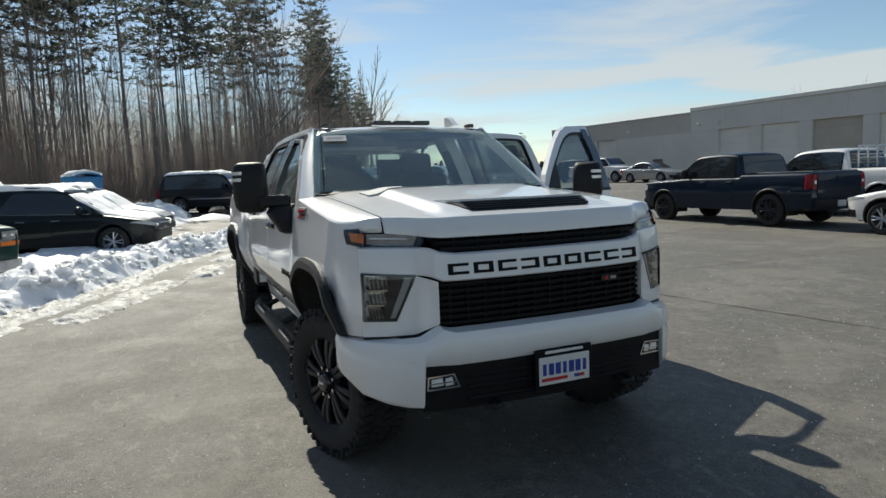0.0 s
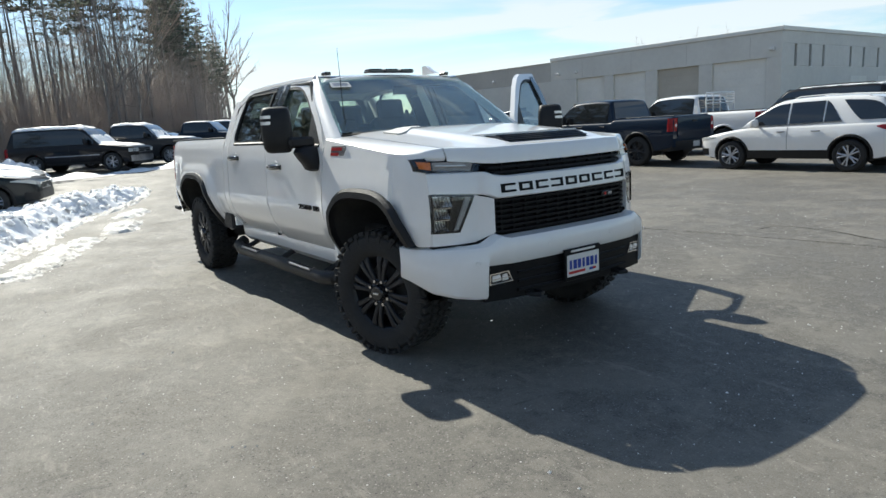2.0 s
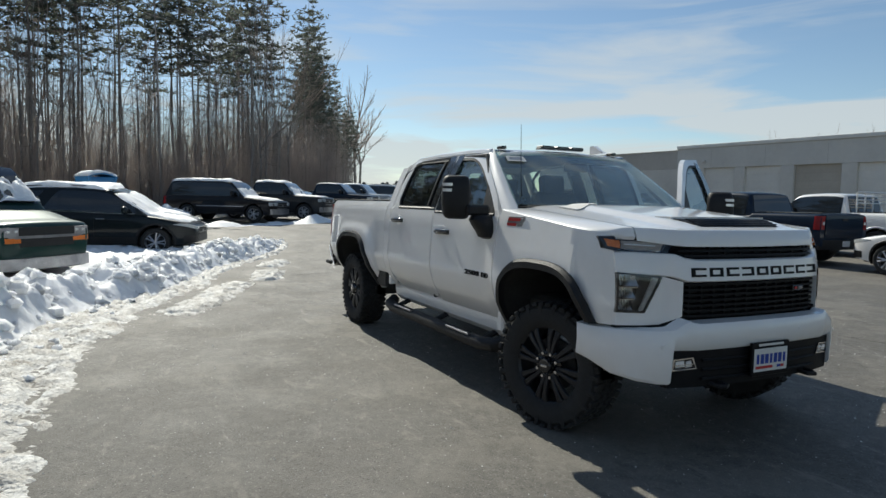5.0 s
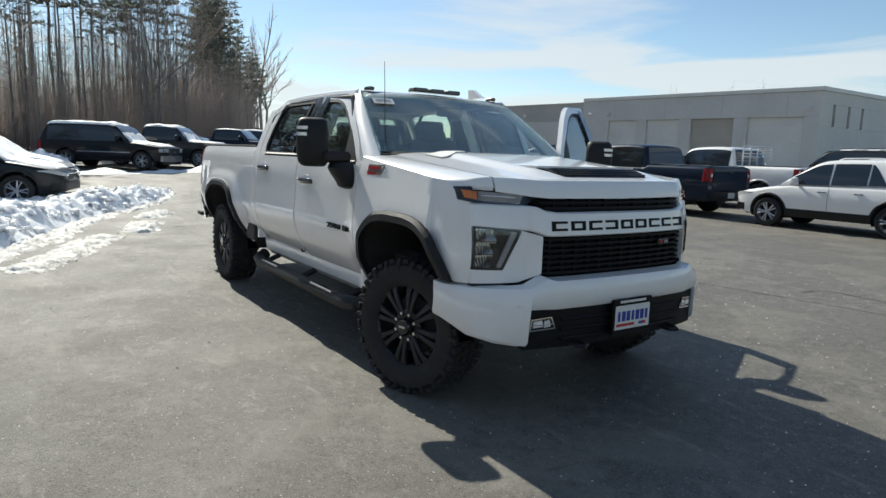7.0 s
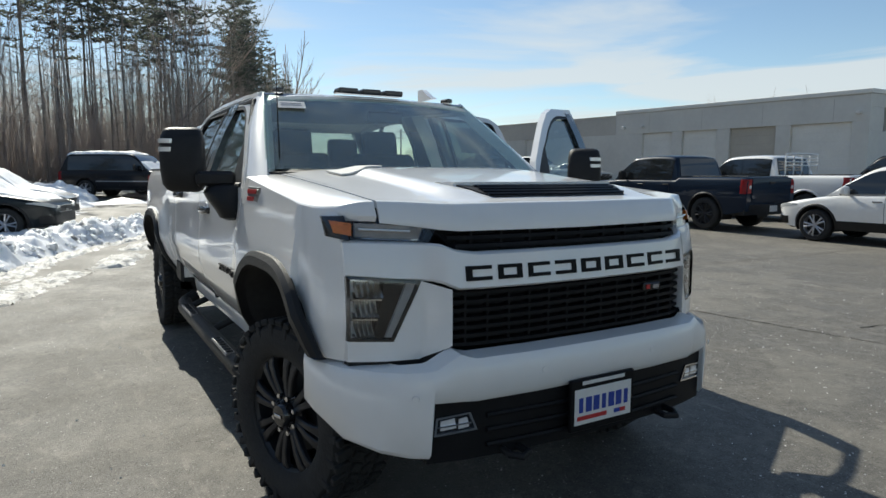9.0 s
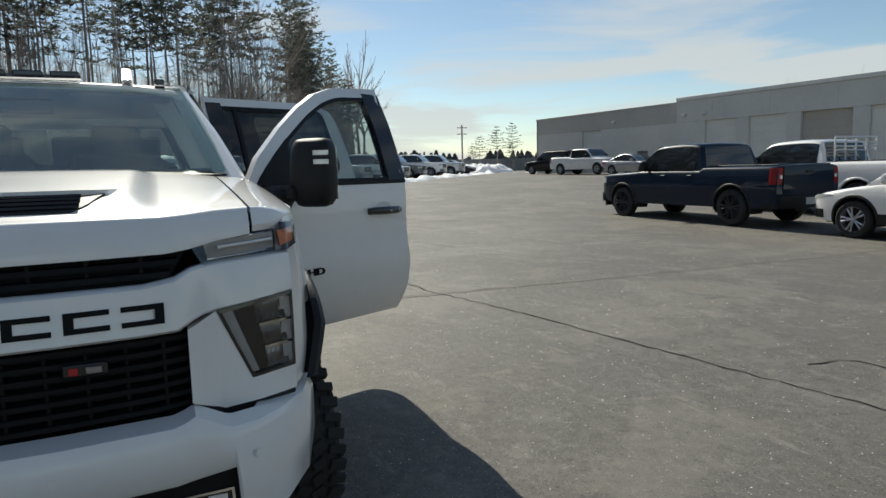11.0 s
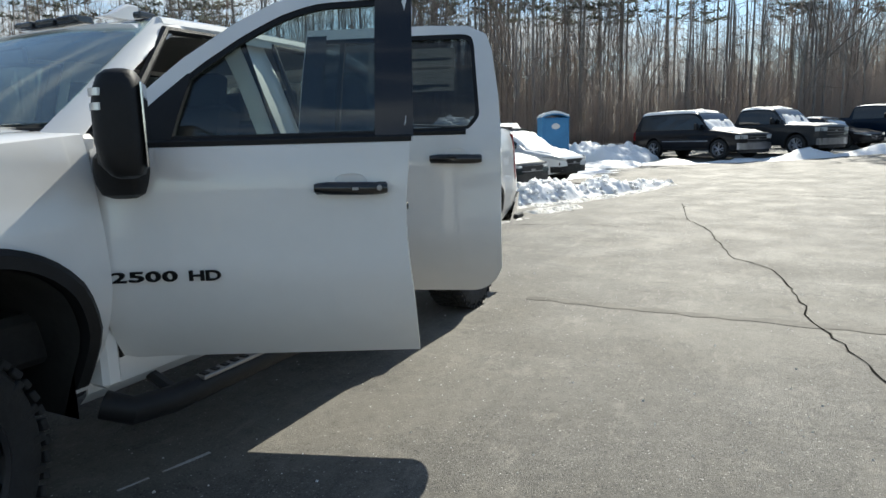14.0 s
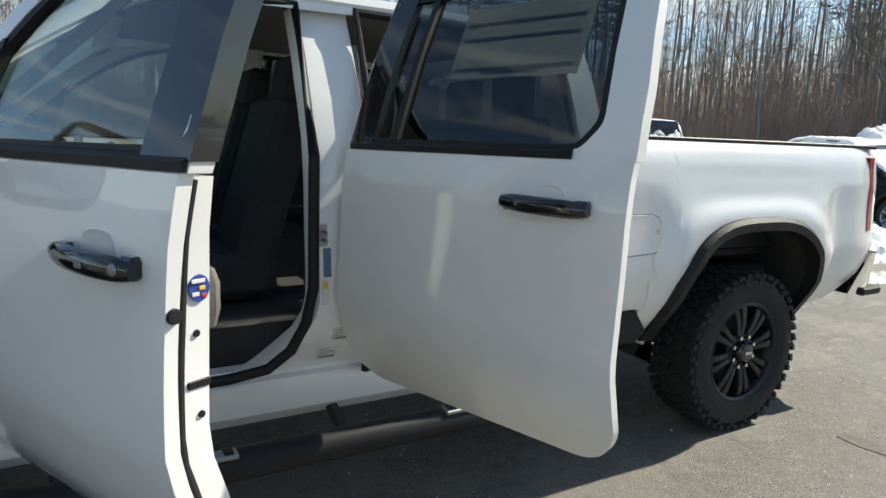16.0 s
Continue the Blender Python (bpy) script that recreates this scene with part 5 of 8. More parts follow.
part("shade_band", M().slab([[(p[0] + 0.006, p[1] * 0.99, p[2] + 0.003) for p in r] for r in ([tuple((np.array(a) * 0.22 + np.array(b) * 0.78)) for a, b in zip(ws[5], ws[6])], ws[6])], (-0.003, 0, 0)), GLOSS_BLACK, w)
def shield(t, v, lift=0.0):
    hw = 0.865 - 0.16 * t
    return (-0.49 - 0.68 * t - 0.12 * v * v * (1 - 0.5 * t) + lift * 0.55, hw * v, 1.495 + 0.455 * t + 0.02 * math.sin(t * math.pi) + lift * 0.83)


stk = M().slab([[shield(t, v, 0.012) for v in (-0.9, -0.8, -0.68)] for t in (0.73, 0.84)], (-0.001, 0, -0.001))
st = part("paper_sticker", stk, PAPER, w, "small white paper slip on the glass")
for t0 in (0.77, 0.8):
    part("printed_bar", M().slab([[shield(t, v, 0.0135) for v in (-0.87, -0.71)] for t in (t0, t0 + 0.012)], (-0.001, 0, -0.001)), STEEL, st)
for s in (1, -1):
    rows = []
    for z in np.linspace(1.44, 1.955, 12):
        t = (z - 1.495) / 0.455
        wx, wy = -0.49 - 0.68 * t - 0.12 * (1 - 0.5 * t), 0.865 - 0.16 * t
        dx, dy = lerp(z, [1.44, 1.452, 1.573, 1.705, 1.82, 1.9, 1.945, 1.96], [-0.655, -0.67, -0.81, -0.98, -1.15, -1.3, -1.45, -1.48]), ygreen(z)
        rows.append([(wx - 0.03, s * (wy - 0.04), z - 0.015), (wx + 0.004, s * (wy - 0.005), z + 0.004), (wx * 0.7 + dx * 0.3 + 0.012, s * (wy * 0.7 + dy * 0.3 + 0.012), z + 0.006), (wx * 0.3 + dx * 0.7 + 0.012, s * (wy * 0.3 + dy * 0.7 + 0.01), z), (dx + 0.008, s * (dy - 0.002), z), (dx - 0.005, s * (dy - 0.03), z)])
    p = M().slab(rows, (-0.015, -s * 0.02, -0.005))
    part("windshield_pillar", p, WHITE, truck)
    part("pillar_jamb", M().box((-0.69, s * 0.86, 0.98), (0.08, 0.14, 0.95), 0.03), WHITE, truck)
    foot = lambda z: 0.3 * max(0, 1 - (z - 0.6) / 0.3) ** 2.2
    zs_ = (0.6, 0.62, 0.65, 0.68, 0.72, 0.78, 0.84, 0.9, 1.0, 1.15, 1.3, 1.4, 1.46, 1.6, 1.75, 1.93)
    bpil = M().slab([[(x + (foot(z) if x > -1.8 else (-foot(z) if x < -1.9 else 0)), s * (yside(x, z) - 0.075 if z < 1.46 else ygreen(z) - 0.06) - s * (0.03 if x in (-1.745, -1.955) else 0), z) for z in zs_] for x in (-1.745, -1.76, -1.8, -1.85, -1.9, -1.94, -1.955)], (0, -s * 0.09, 0))
    part("door_pillar", bpil, WHITE, truck)
    part("pillar_trim", M().slab([[(x, s * lerp(z, [0.5, 1.4, 1.9], [0.80, 0.80, 0.64]), z) for z in (0.55, 0.9, 1.4, 1.9)] for x in (-1.75, -1.95)], (0, -s * 0.02, 0)), INTERIOR, truck)
    cpil = M().slab([[(x, s * (yside(x, z) - 0.06 if z < 1.46 else ygreen(z) - 0.045), z) for z in (0.5, 0.8, 1.1, 1.46, 1.6, 1.75, 1.88)] for x in (-2.99, -3.035)], (0, -s * 0.14, 0))
    part("cab_corner", cpil, WHITE, truck)
    rear = M().slab(cols(XD - 0.006, -3.02, 5, s, lambda x: 0.6, lambda x: 1.425, 12), (0, -s * 0.02, 0))
    rear.slab([[(x, s * ygreen(z), z) for z in (1.425, 1.5, 1.6, 1.7, 1.8, 1.86)] for x in (XD - 0.006, -2.95, -3.02)], (0, -s * 0.03, 0))
    part("cab_quarter_panel", rear, WHITE, truck, "narrow white cab panel behind the rear door")
    part("roof_rail", M().tube([(-1.25, s * 0.70, 1.93), (-1.6, s * 0.705, 1.94), (-2.2, s * 0.705, 1.94), (-2.7, s * 0.7, 1.925), (-2.98, s * 0.70, 1.86), (-3.02, s * 0.78, 1.6)], 0.035, 8), WHITE, truck)
    sill = M().slab([[(x, s * y, z) for y, z in ((0.74, 0.645), (0.80, 0.642), (0.812, 0.63), (0.816, 0.615), (0.838, 0.605), (0.845, 0.59), (0.845, 0.55), (0.832, 0.48), (0.79, 0.44))] for x in (-0.64, -1.85, -3.04)], (0, -s * 0.01, -0.01))
    part("rocker_panel", sill, WHITE, truck)
    part("door_opening_seal", M().tube([(-0.76, s * 0.87, 0.6), (-0.76, s * 0.95, 1.4), (-1.24, s * 0.75, 1.9), (-1.74, s * 0.72, 1.915), (-1.74, s * 0.93, 1.4), (-1.74, s * 0.92, 0.95), (-1.72, s * 0.9, 0.82), (-1.67, s * 0.885, 0.72), (-1.59, s * 0.875, 0.66), (-1.46, s * 0.865, 0.64), (-0.76, s * 0.86, 0.635)], 0.02, 8), BLACK_TRIM, truck)
    part("door_opening_seal", M().tube([(-1.96, s * 0.87, 0.6), (-1.96, s * 0.94, 1.4), (-1.96, s * 0.73, 1.915), (-2.6, s * 0.73, 1.905), (-2.86, s * 0.8, 1.78), (-2.95, s * 0.92, 1.45), (-2.95, s * 0.87, 0.64), (-1.96, s * 0.86, 0.635)], 0.018, 8), BLACK_TRIM, truck)
    # running board
    bar = M().tube([(-0.68, s * 0.86, 0.43), (-0.74, s * 0.94, 0.395), (-0.9, s * 0.965, 0.38), (-2.8, s * 0.965, 0.38), (-2.96, s * 0.94, 0.395), (-3.02, s * 0.86, 0.43)], 0.056, 20)
    rbd = part("running_board", bar, BLACK_TRIM, truck, "black round running board with bright step pads")
    for x in (-1.25, -2.45):
        part("step_tread", M().box((x, s * 0.985, 0.428), (0.42, 0.06, 0.018), 0.005), STEEL, rbd, "bright perforated step tread")
        for k in range(7):
            part("tread_slot", M().box((x - 0.18 + k * 0.06, s * 0.985, 0.4385), (0.03, 0.036, 0.008), 0.002), BLACK_TRIM, rbd)
    for x in (-0.95, -1.85, -2.75):
        part("board_bracket", M().tube([(x, s * 0.95, 0.39), (x, s * 0.78, 0.46)], 0.025, 6), UNDER, rbd)
    part("roof_marker", M().box((-1.27, s * 0.6, 1.977), (0.09, 0.05, 0.03), 0.012), GLOSS_BLACK, truck, "dark roof marker lamp")
ctr = M()
for y in (-0.16, 0, 0.16):
    ctr.box((-1.25, y, 2.0), (0.1, 0.13, 0.03), 0.012)
ctr.box((-1.26, 0, 1.99), (0.08, 0.46, 0.016), 0.005)
part("roof_marker_lamp", ctr, GLOSS_BLACK, truck, "row of three dark roof marker lamps")
fin = M().prism([(-1.36, 1.975), (-1.16, 1.975), (-1.22, 2.0), (-1.3, 2.05), (-1.36, 2.05)], 0.42, 0.47, 0.012)
part("aerial_fin", fin, WHITE, truck, "white roof fin aerial")
part("whip_aerial", M().tube([(-0.66, -0.775, 1.5), (-0.68, -0.775, 1.7), (-0.70, -0.775, 2.11)], [0.006, 0.0035, 0.002], 6), BLACK_TRIM, truck, "thin black whip aerial")
part("aerial_base", M().lathe([(0.0, 0.03), (0.012, 0.025), (0.02, 0.0)], 12), BLACK_TRIM, truck, at=pose(-0.66, -0.775, 1.495, 90, 0, 0))
# rear wall of the cab and its window
o = [(-0.93, 0.6), (-0.93, 1.45), (-0.70, 1.9), (0.70, 1.9), (0.93, 1.45), (0.93, 0.6)]
i = [(-0.72, 1.5), (-0.72, 1.52), (-0.62, 1.84), (0.62, 1.84), (0.72, 1.52), (0.72, 1.5)]
a = ring(o, i, 2, lambda y, z: (-3.03, y, z))
b = ring(o, i, 2, lambda y, z: (-2.99, y, z))
part("cab_back", M().grid([a[0], a[1], b[1], b[0], a[0]], close=True), WHITE, truck)
rw = part("rear_window", M().slab([[(-3.015, y * k, z) for y in (-0.72, -0.3, 0.3, 0.72)] for z, k in ((1.5, 1), (1.67, 0.94), (1.84, 0.86))], (0.004, 0, 0)), REAR_GLASS, truck, "tinted rear window")
rw.visible_shadow = False
# interior
part("cab_floor", M().box((-1.85, 0, 0.52), (2.3, 1.54, 0.06), 0.02), INTERIOR, truck)
part("firewall", M().box((-0.62, 0, 0.95), (0.06, 1.64, 0.95), 0.02), INTERIOR, truck)
dash = M().slab([[(x, y, z) for y in np.linspace(-0.8, 0.8, 7)] for x, z in ((-0.6, 1.47), (-0.8, 1.47), (-0.98, 1.44), (-1.06, 1.36), (-1.08, 1.15), (-1.02, 1.0), (-0.9, 0.85))], (0.05, 0, -0.02))
da = part("dashboard", dash, INTERIOR, truck)
part("screen", M().box((-1.06, 0.05, 1.38), (0.03, 0.24, 0.14), 0.01), GLOSS_BLACK, da)
sw = M()
sw.tube([(-1.22 + 0.06 * math.sin(t), 0.42 + 0.19 * math.cos(t), 1.23 + 0.18 * math.sin(t)) for t in np.linspace(0, 2 * math.pi, 25)], 0.016, 8, False)
sw.box((-1.2, 0.42, 1.22), (0.05, 0.14, 0.1), 0.03)
sw.tube([(-1.2, 0.42, 1.22), (-1.0, 0.42, 1.15)], 0.03, 8)
part("steering_wheel", sw, INTERIOR, truck, "dark steering wheel")
for y in (0.34, -0.34):
    st = M().box((-1.45, y, 0.93), (0.52, 0.52, 0.18), 0.06)
    seat = part("front_seat", st, CLOTH, truck, "dark cloth front seat")
    bk = Matrix.Translation((-1.71, y, 1.28)) @ Matrix.Rotation(radians(-16), 4, "Y")
    part("seat_back", M().box((0, 0, 0), (0.15, 0.5, 0.68), 0.06, bk), CLOTH, seat)
    part("headrest", M().box((0, 0, 0), (0.1, 0.27, 0.2), 0.045, Matrix.Translation((-1.84, y, 1.685)) @ Matrix.Rotation(radians(-10), 4, "Y")), CLOTH, seat)
    for dy in (-0.06, 0.06):
        part("headrest_post", M().tube([(-1.81, y + dy, 1.55), (-1.84, y + dy, 1.66)], 0.007, 6), STEEL, seat)
part("centre_console", M().box((-1.6, 0, 0.85), (0.8, 0.26, 0.4), 0.05), INTERIOR, truck)
bs = part("rear_bench", M().box((-2.6, 0, 0.93), (0.5, 1.4, 0.2), 0.06), CLOTH, truck, "dark cloth rear bench")
part("bench_back", M().box((-2.88, 0, 1.28), (0.14, 1.4, 0.6), 0.05), CLOTH, bs)
for y in (-0.45, 0, 0.45):
    part("headrest", M().box((-2.88, y, 1.65), (0.09, 0.27, 0.26), 0.05), CLOTH, bs)
part("rear_view_mirror", M().box((-1.02, 0, 1.82), (0.03, 0.24, 0.07), 0.012), BLACK_TRIM, truck)
part("sun_visor", M().box((-1.3, 0.38, 1.9), (0.18, 0.42, 0.015), 0.006), HEADLINER, truck)
for x in (-1.9,):
    part("grab_handle", M().tube([(x - 0.06, 0.80, 1.35), (x - 0.08, 0.76, 1.4), (x - 0.08, 0.70, 1.75), (x - 0.06, 0.70, 1.8)], 0.014, 8), HEADLINER, truck, "grey grab handle on the pillar")
def on_pillar(x, z, lift=0.0):
    return (x, yside(x, z) - 0.075 + lift, z)


def pillar_slip(name, x0, x1, z0, z1, material, label):
    return part(name, M().slab([[on_pillar(x, z, 0.003) for x in (x0, x1)] for z in np.linspace(z0, z1, 4)], (0, -0.002, 0)), material, truck, label)


BLUE_SLIP = mat("blue_grey_label", (0.1, 0.16, 0.24), rough=0.5, vary=0.2, scale=60)
for x0, x1, z0, z1 in ((-1.775, -1.85, 0.655, 0.71), (-1.82, -1.885, 0.735, 0.79)):
    sl_ = pillar_slip("pillar_label", x0, x1, z0, z1, PAPER, "printed grey label on the door pillar")
    for q in range(4):
        za = z0 + (z1 - z0) * (0.16 + 0.2 * q)
        part("printed_bar", M().slab([[on_pillar(x, z, 0.0045) for x in (x0 - 0.008, x1 + (0.03 if q % 2 else 0.008))] for z in (za, za + 0.005)], (0, -0.001, 0)), LAMP_GREY if q else INK, sl_)
pillar_slip("pillar_label", -1.772, -1.8, 0.985, 1.085, BLUE_SLIP, "narrow blue-grey label on the door pillar")
yl = pillar_slip("pillar_label", -1.766, -1.79, 0.885, 0.975, PAPER, "narrow white warning label on the door pillar")
part("warning_patch", M().slab([[on_pillar(x, z, 0.0045) for x in (-1.77, -1.786)] for z in (0.945, 0.968)], (0, -0.001, 0)), YELLOW, yl, "yellow warning patch")
part("door_striker", M().tube([on_pillar(-1.77, 1.115, 0.0), on_pillar(-1.77, 1.115, 0.045), on_pillar(-1.77, 1.145, 0.045), on_pillar(-1.77, 1.145, 0.0)], 0.006, 8), STEEL, truck, "steel door striker loop")
part("striker_plate", M().box(on_pillar(-1.77, 1.13, 0.002), (0.035, 0.006, 0.075), 0.003), STEEL, truck)
for z in (0.84, 1.27):
    part("door_hinge", M().box((-1.875, yside(-1.87, z) - 0.055, z), (0.06, 0.04, 0.055), 0.012), WHITE, truck, "white painted door hinge")
    part("hinge_pin", M().tube([(-1.89, yside(-1.87, z) - 0.03, z - 0.04), (-1.89, yside(-1.87, z) - 0.03, z + 0.04)], 0.009, 8), STEEL, truck)
# underbody
for s in (1, -1):
    part("frame_rail", M().box((-2.1, s * 0.42, 0.56), (5.9, 0.09, 0.18), 0.02), UNDER, truck)
part("floor_pan", M().box((-2.1, 0, 0.72), (5.6, 1.5, 0.2), 0.03), UNDER, truck)
part("rear_axle", M().tube([(-4.036, -0.8, 0.43), (-4.036, 0.8, 0.43)], 0.06, 10), UNDER, truck)
part("front_axle", M().tube([(0, -0.75, 0.41), (0, 0.75, 0.41)], 0.05, 10), UNDER, truck)
part("differential", M().box((-4.036, 0, 0.43), (0.3, 0.34, 0.28), 0.1), UNDER, truck)
part("engine_pan", M().box((0.3, 0, 0.62), (0.9, 1.2, 0.3), 0.05), UNDER, truck)
part("exhaust_pipe", M().tube([(-1.0, -0.2, 0.45), (-4.0, -0.3, 0.48), (-5.1, -0.7, 0.5)], 0.045, 8), UNDER, truck)
for s in (1, -1):
    for x in (0.0, -4.036):
        wheel(truck, x, s * 0.875, s, steer=16 if x == 0.0 else 0)
    if s > 0:
        continue
    em = new("trim_emblem")
    em.parent = truck
    tagged(em, "slanted red and silver trim emblem")
    bp = [(-0.545, 1.328), (-0.335, 1.328), (-0.295, 1.406), (-0.505, 1.406)]
    part("emblem_plate", M().prism(bp, s * (yside(-0.4, 1.36) - 0.006), s * (yside(-0.4, 1.36) + 0.002), 0.002), WORN_CHROME, em)
    for x0, x1, z0, z1, mt_ in ((-0.52, -0.36, 1.374, 1.396, RED_INK), (-0.52, -0.4, 1.338, 1.36, RED_INK), (-0.385, -0.32, 1.338, 1.36, STEEL), (-0.345, -0.31, 1.374, 1.396, STEEL)):
        sh_ = 0.45 * (z1 - z0)
        o_ = 0.45 * (z0 - 1.36)
        pr = [(x0 + o_, z0), (x1 + o_, z0), (x1 + o_ + sh_, z1), (x0 + o_ + sh_, z1)]
        part("emblem_stroke", M().prism(pr, s * (yside(-0.4, 1.36) - 0.004), s * (yside(-0.4, 1.36) + 0.006), 0.002), mt_, em)
door(truck, -1, XF, XB, True, 0)
door(truck, -1, XB, XD, False, 0)
door(truck, 1, XF, XB, True, 64)
door(truck, 1, XB, XD, False, 72)

card = thing("paper_card", "cream card lying on the white hood", "card")
part("sheet", M().slab([[(-0.27 - 0.2 * i / 4 + 0.08 * j / 5, -0.37 - 0.25 * j / 5, hood_pt((0.83 + 0.27 + 0.2 * i / 4 - 0.08 * j / 5) / 1.38, -0.37 - 0.25 * j / 5)[2] + 0.009) for j in range(6)] for i in range(5)], (0, 0, -0.008)), PAPER, card)


# ---- ground ----
def disc_rows(radii, n=96):
    return [[(r * math.cos(2 * math.pi * k / n), r * math.sin(2 * math.pi * k / n), ground_z(r, 0)) for k in range(n)] for r in radii]


g = M().grid(disc_rows([0.01, 3, 6, 10, 13, 14.5, 16, 18, 20, 22, 25, 28, 30, 34, 38, 42, 46, 55, 65, 80, 90, 140, 200, 400, 4000]), close=True)
ground = solid("ground", g, ASPHALT, "worn grey asphalt lot with salt stains", "ground", kind="structure", smooth=60)


def ribbon(pts, width, up, seed=0, wob=0.0):
    """A narrow strip on the ground along a line of (x, y)."""
    rnd = random.Random(seed)
    fine = []
    for (x0, y0), (x1, y1) in zip(pts, pts[1:]):
        n = max(2, int(math.hypot(x1 - x0, y1 - y0) / 0.12))
        fine += [(x0 + (x1 - x0) * k / n, y0 + (y1 - y0) * k / n) for k in range(n)]
    fine.append(pts[-1])
    rows = []
    for i, (x, y) in enumerate(fine):
        a, b = fine[max(0, i - 1)], fine[min(len(fine) - 1, i + 1)]
        d = Vector((b[0] - a[0], b[1] - a[1])).normalized()
        w = width * (0.5 + rnd.random()) / 2
        x, y = x + rnd.gauss(0, wob), y + rnd.gauss(0, wob)
        z = ground_z(x, y) + up
        rows.append([(x - d.y * w, y + d.x * w, z), (x, y, z + 0.001), (x + d.y * w, y - d.x * w, z)])
    return M().grid(rows)


long_crack = [(-13.2, 1.75), (-10.5, 2.1), (-9.4, 2.48), (-7.0, 2.9), (-6.82, 3.1), (-6.25, 3.33), (-5.6, 3.42), (-4.45, 3.52), (-3.6, 3.74), (-2.82, 3.89), (-1.8, 4.04), (0.4, 4.4), (3, 4.7)]
solid("pavement_crack", ribbon(long_crack, 0.0125, 0.005, 1, 0.012), CRACK, "long dark crack across the asphalt", "crack", kind="structure")
for n, line in enumerate(([(-0.5, 4.81), (-0.39, 5.17), (0.18, 5.15), (0.81, 4.87), (1.3, 5.0)], [(-0.94, 7.75), (-0.01, 8.36)], [(-15.7, 2.15), (-14.05, 6), (-13.87, 9)], [(-15.6, 0.9), (-14.7, 1.6), (-15.3, 2.6)], [(-9.2, -0.5), (-9.5, 0.7), (-9.3, 1.3)])):
    solid("pavement_crack", ribbon(line, 0.013, 0.0045, 5 + n, 0.015), CRACK, "short dark crack in the asphalt", "crack", kind="structure")
for n, line in enumerate(([(-4.5, 1.3), (-4.4, 2.7), (-4.39, 3.5), (-4.3, 5.2), (-4.0, 12)],)):
    solid("paving_seam", ribbon(line, 0.11, 0.0035, 30 + n, 0.008), SEAM, "faint paving seam in the asphalt", "seam", kind="structure")
for n, line in enumerate(([(-13.7, 6.64), (-8.1, 7.8)], [(-10.2, 5.4), (-7.2, 6.27)], [(-13.6, 7.4), (-13.5, 9.2)])):
    solid("parking_line", ribbon(line, 0.07, 0.0035, 40 + n, 0.006), PAINT_LINE, "worn faded parking line", "line", kind="structure")
CHALK = mat("white_line_paint", (0.7, 0.69, 0.66), rough=0.7, alt=(0.45, 0.44, 0.41), scale=25)
for n, line in enumerate(([(-0.95, 0.81), (-1.17, 0.868)], [(-0.76, 0.762), (-0.89, 0.795)])):
    solid("paint_mark", ribbon(line, 0.018, 0.0035, 60 + n, 0.001), CHALK, "short worn white paint mark on asphalt", "line", kind="structure")
# salt and grit specks, pale enough to paint the sun's sparkle off them
rnd = random.Random(9)
m = M()
for k in range(4000):
    if k % 2:
        x, y = rnd.uniform(-6, 5), rnd.uniform(-5, 6)
    else:
        x, y = rnd.uniform(-13, 3), rnd.uniform(1.2, 9)
    r = rnd.uniform(0.0025, 0.0065) * (1.7 if rnd.random() < 0.06 else 1)
    a = rnd.uniform(0, 6.28)
    c, s_ = math.cos(a) * r, math.sin(a) * r
    m.add([(x + c, y + s_, 0.001), (x - s_, y + c, 0.001), (x - c, y - s_, 0.001), (x + s_, y - c, 0.001), (x, y, r * 1.1)], [(0, 1, 4), (1, 2, 4), (2, 3, 4), (3, 0, 4)])
solid("salt_grit_glints", m, mat("pale_grit_glints", (0.68, 0.66, 0.62), rough=0.3, vary=0.3), "pale salt and grit specks on asphalt, sun glints painted in", "grit", kind="stuff", smooth=0, recalc=False)

# ---- snow ----
EDGE = [(3.2, -3.98), (-0.07, -3.95), (-1.6, -3.89), (-3.75, -3.75), (-5.5, -3.4), (-7.5, -2.5), (-9.6, -1.9), (-11.7, -1.2), (-13.0, -0.4), (-15.2, 0.5), (-17.6, 1.1)]


def along(t, line):
    n = len(line) - 1
    i = min(int(t * n), n - 1)
    u = t * n - i
    return Vector((line[i][0] + (line[i + 1][0] - line[i][0]) * u, line[i][1] + (line[i + 1][1] - line[i][1]) * u))


def cell(p):
    return 0.62 - min(1.0, noise.voronoi(p)[0][0])


def lumps(x, y, s=1.0):
    p = Vector((x, y, 0))
    return s * (0.4 * noise.noise(p * 0.9) + 0.5 * cell(p * 2.3 + Vector((9, 3, 1))) + 0.3 * cell(p * 4.6) + 0.12 * cell(p * 9) + 0.05 * noise.noise(p * 17))


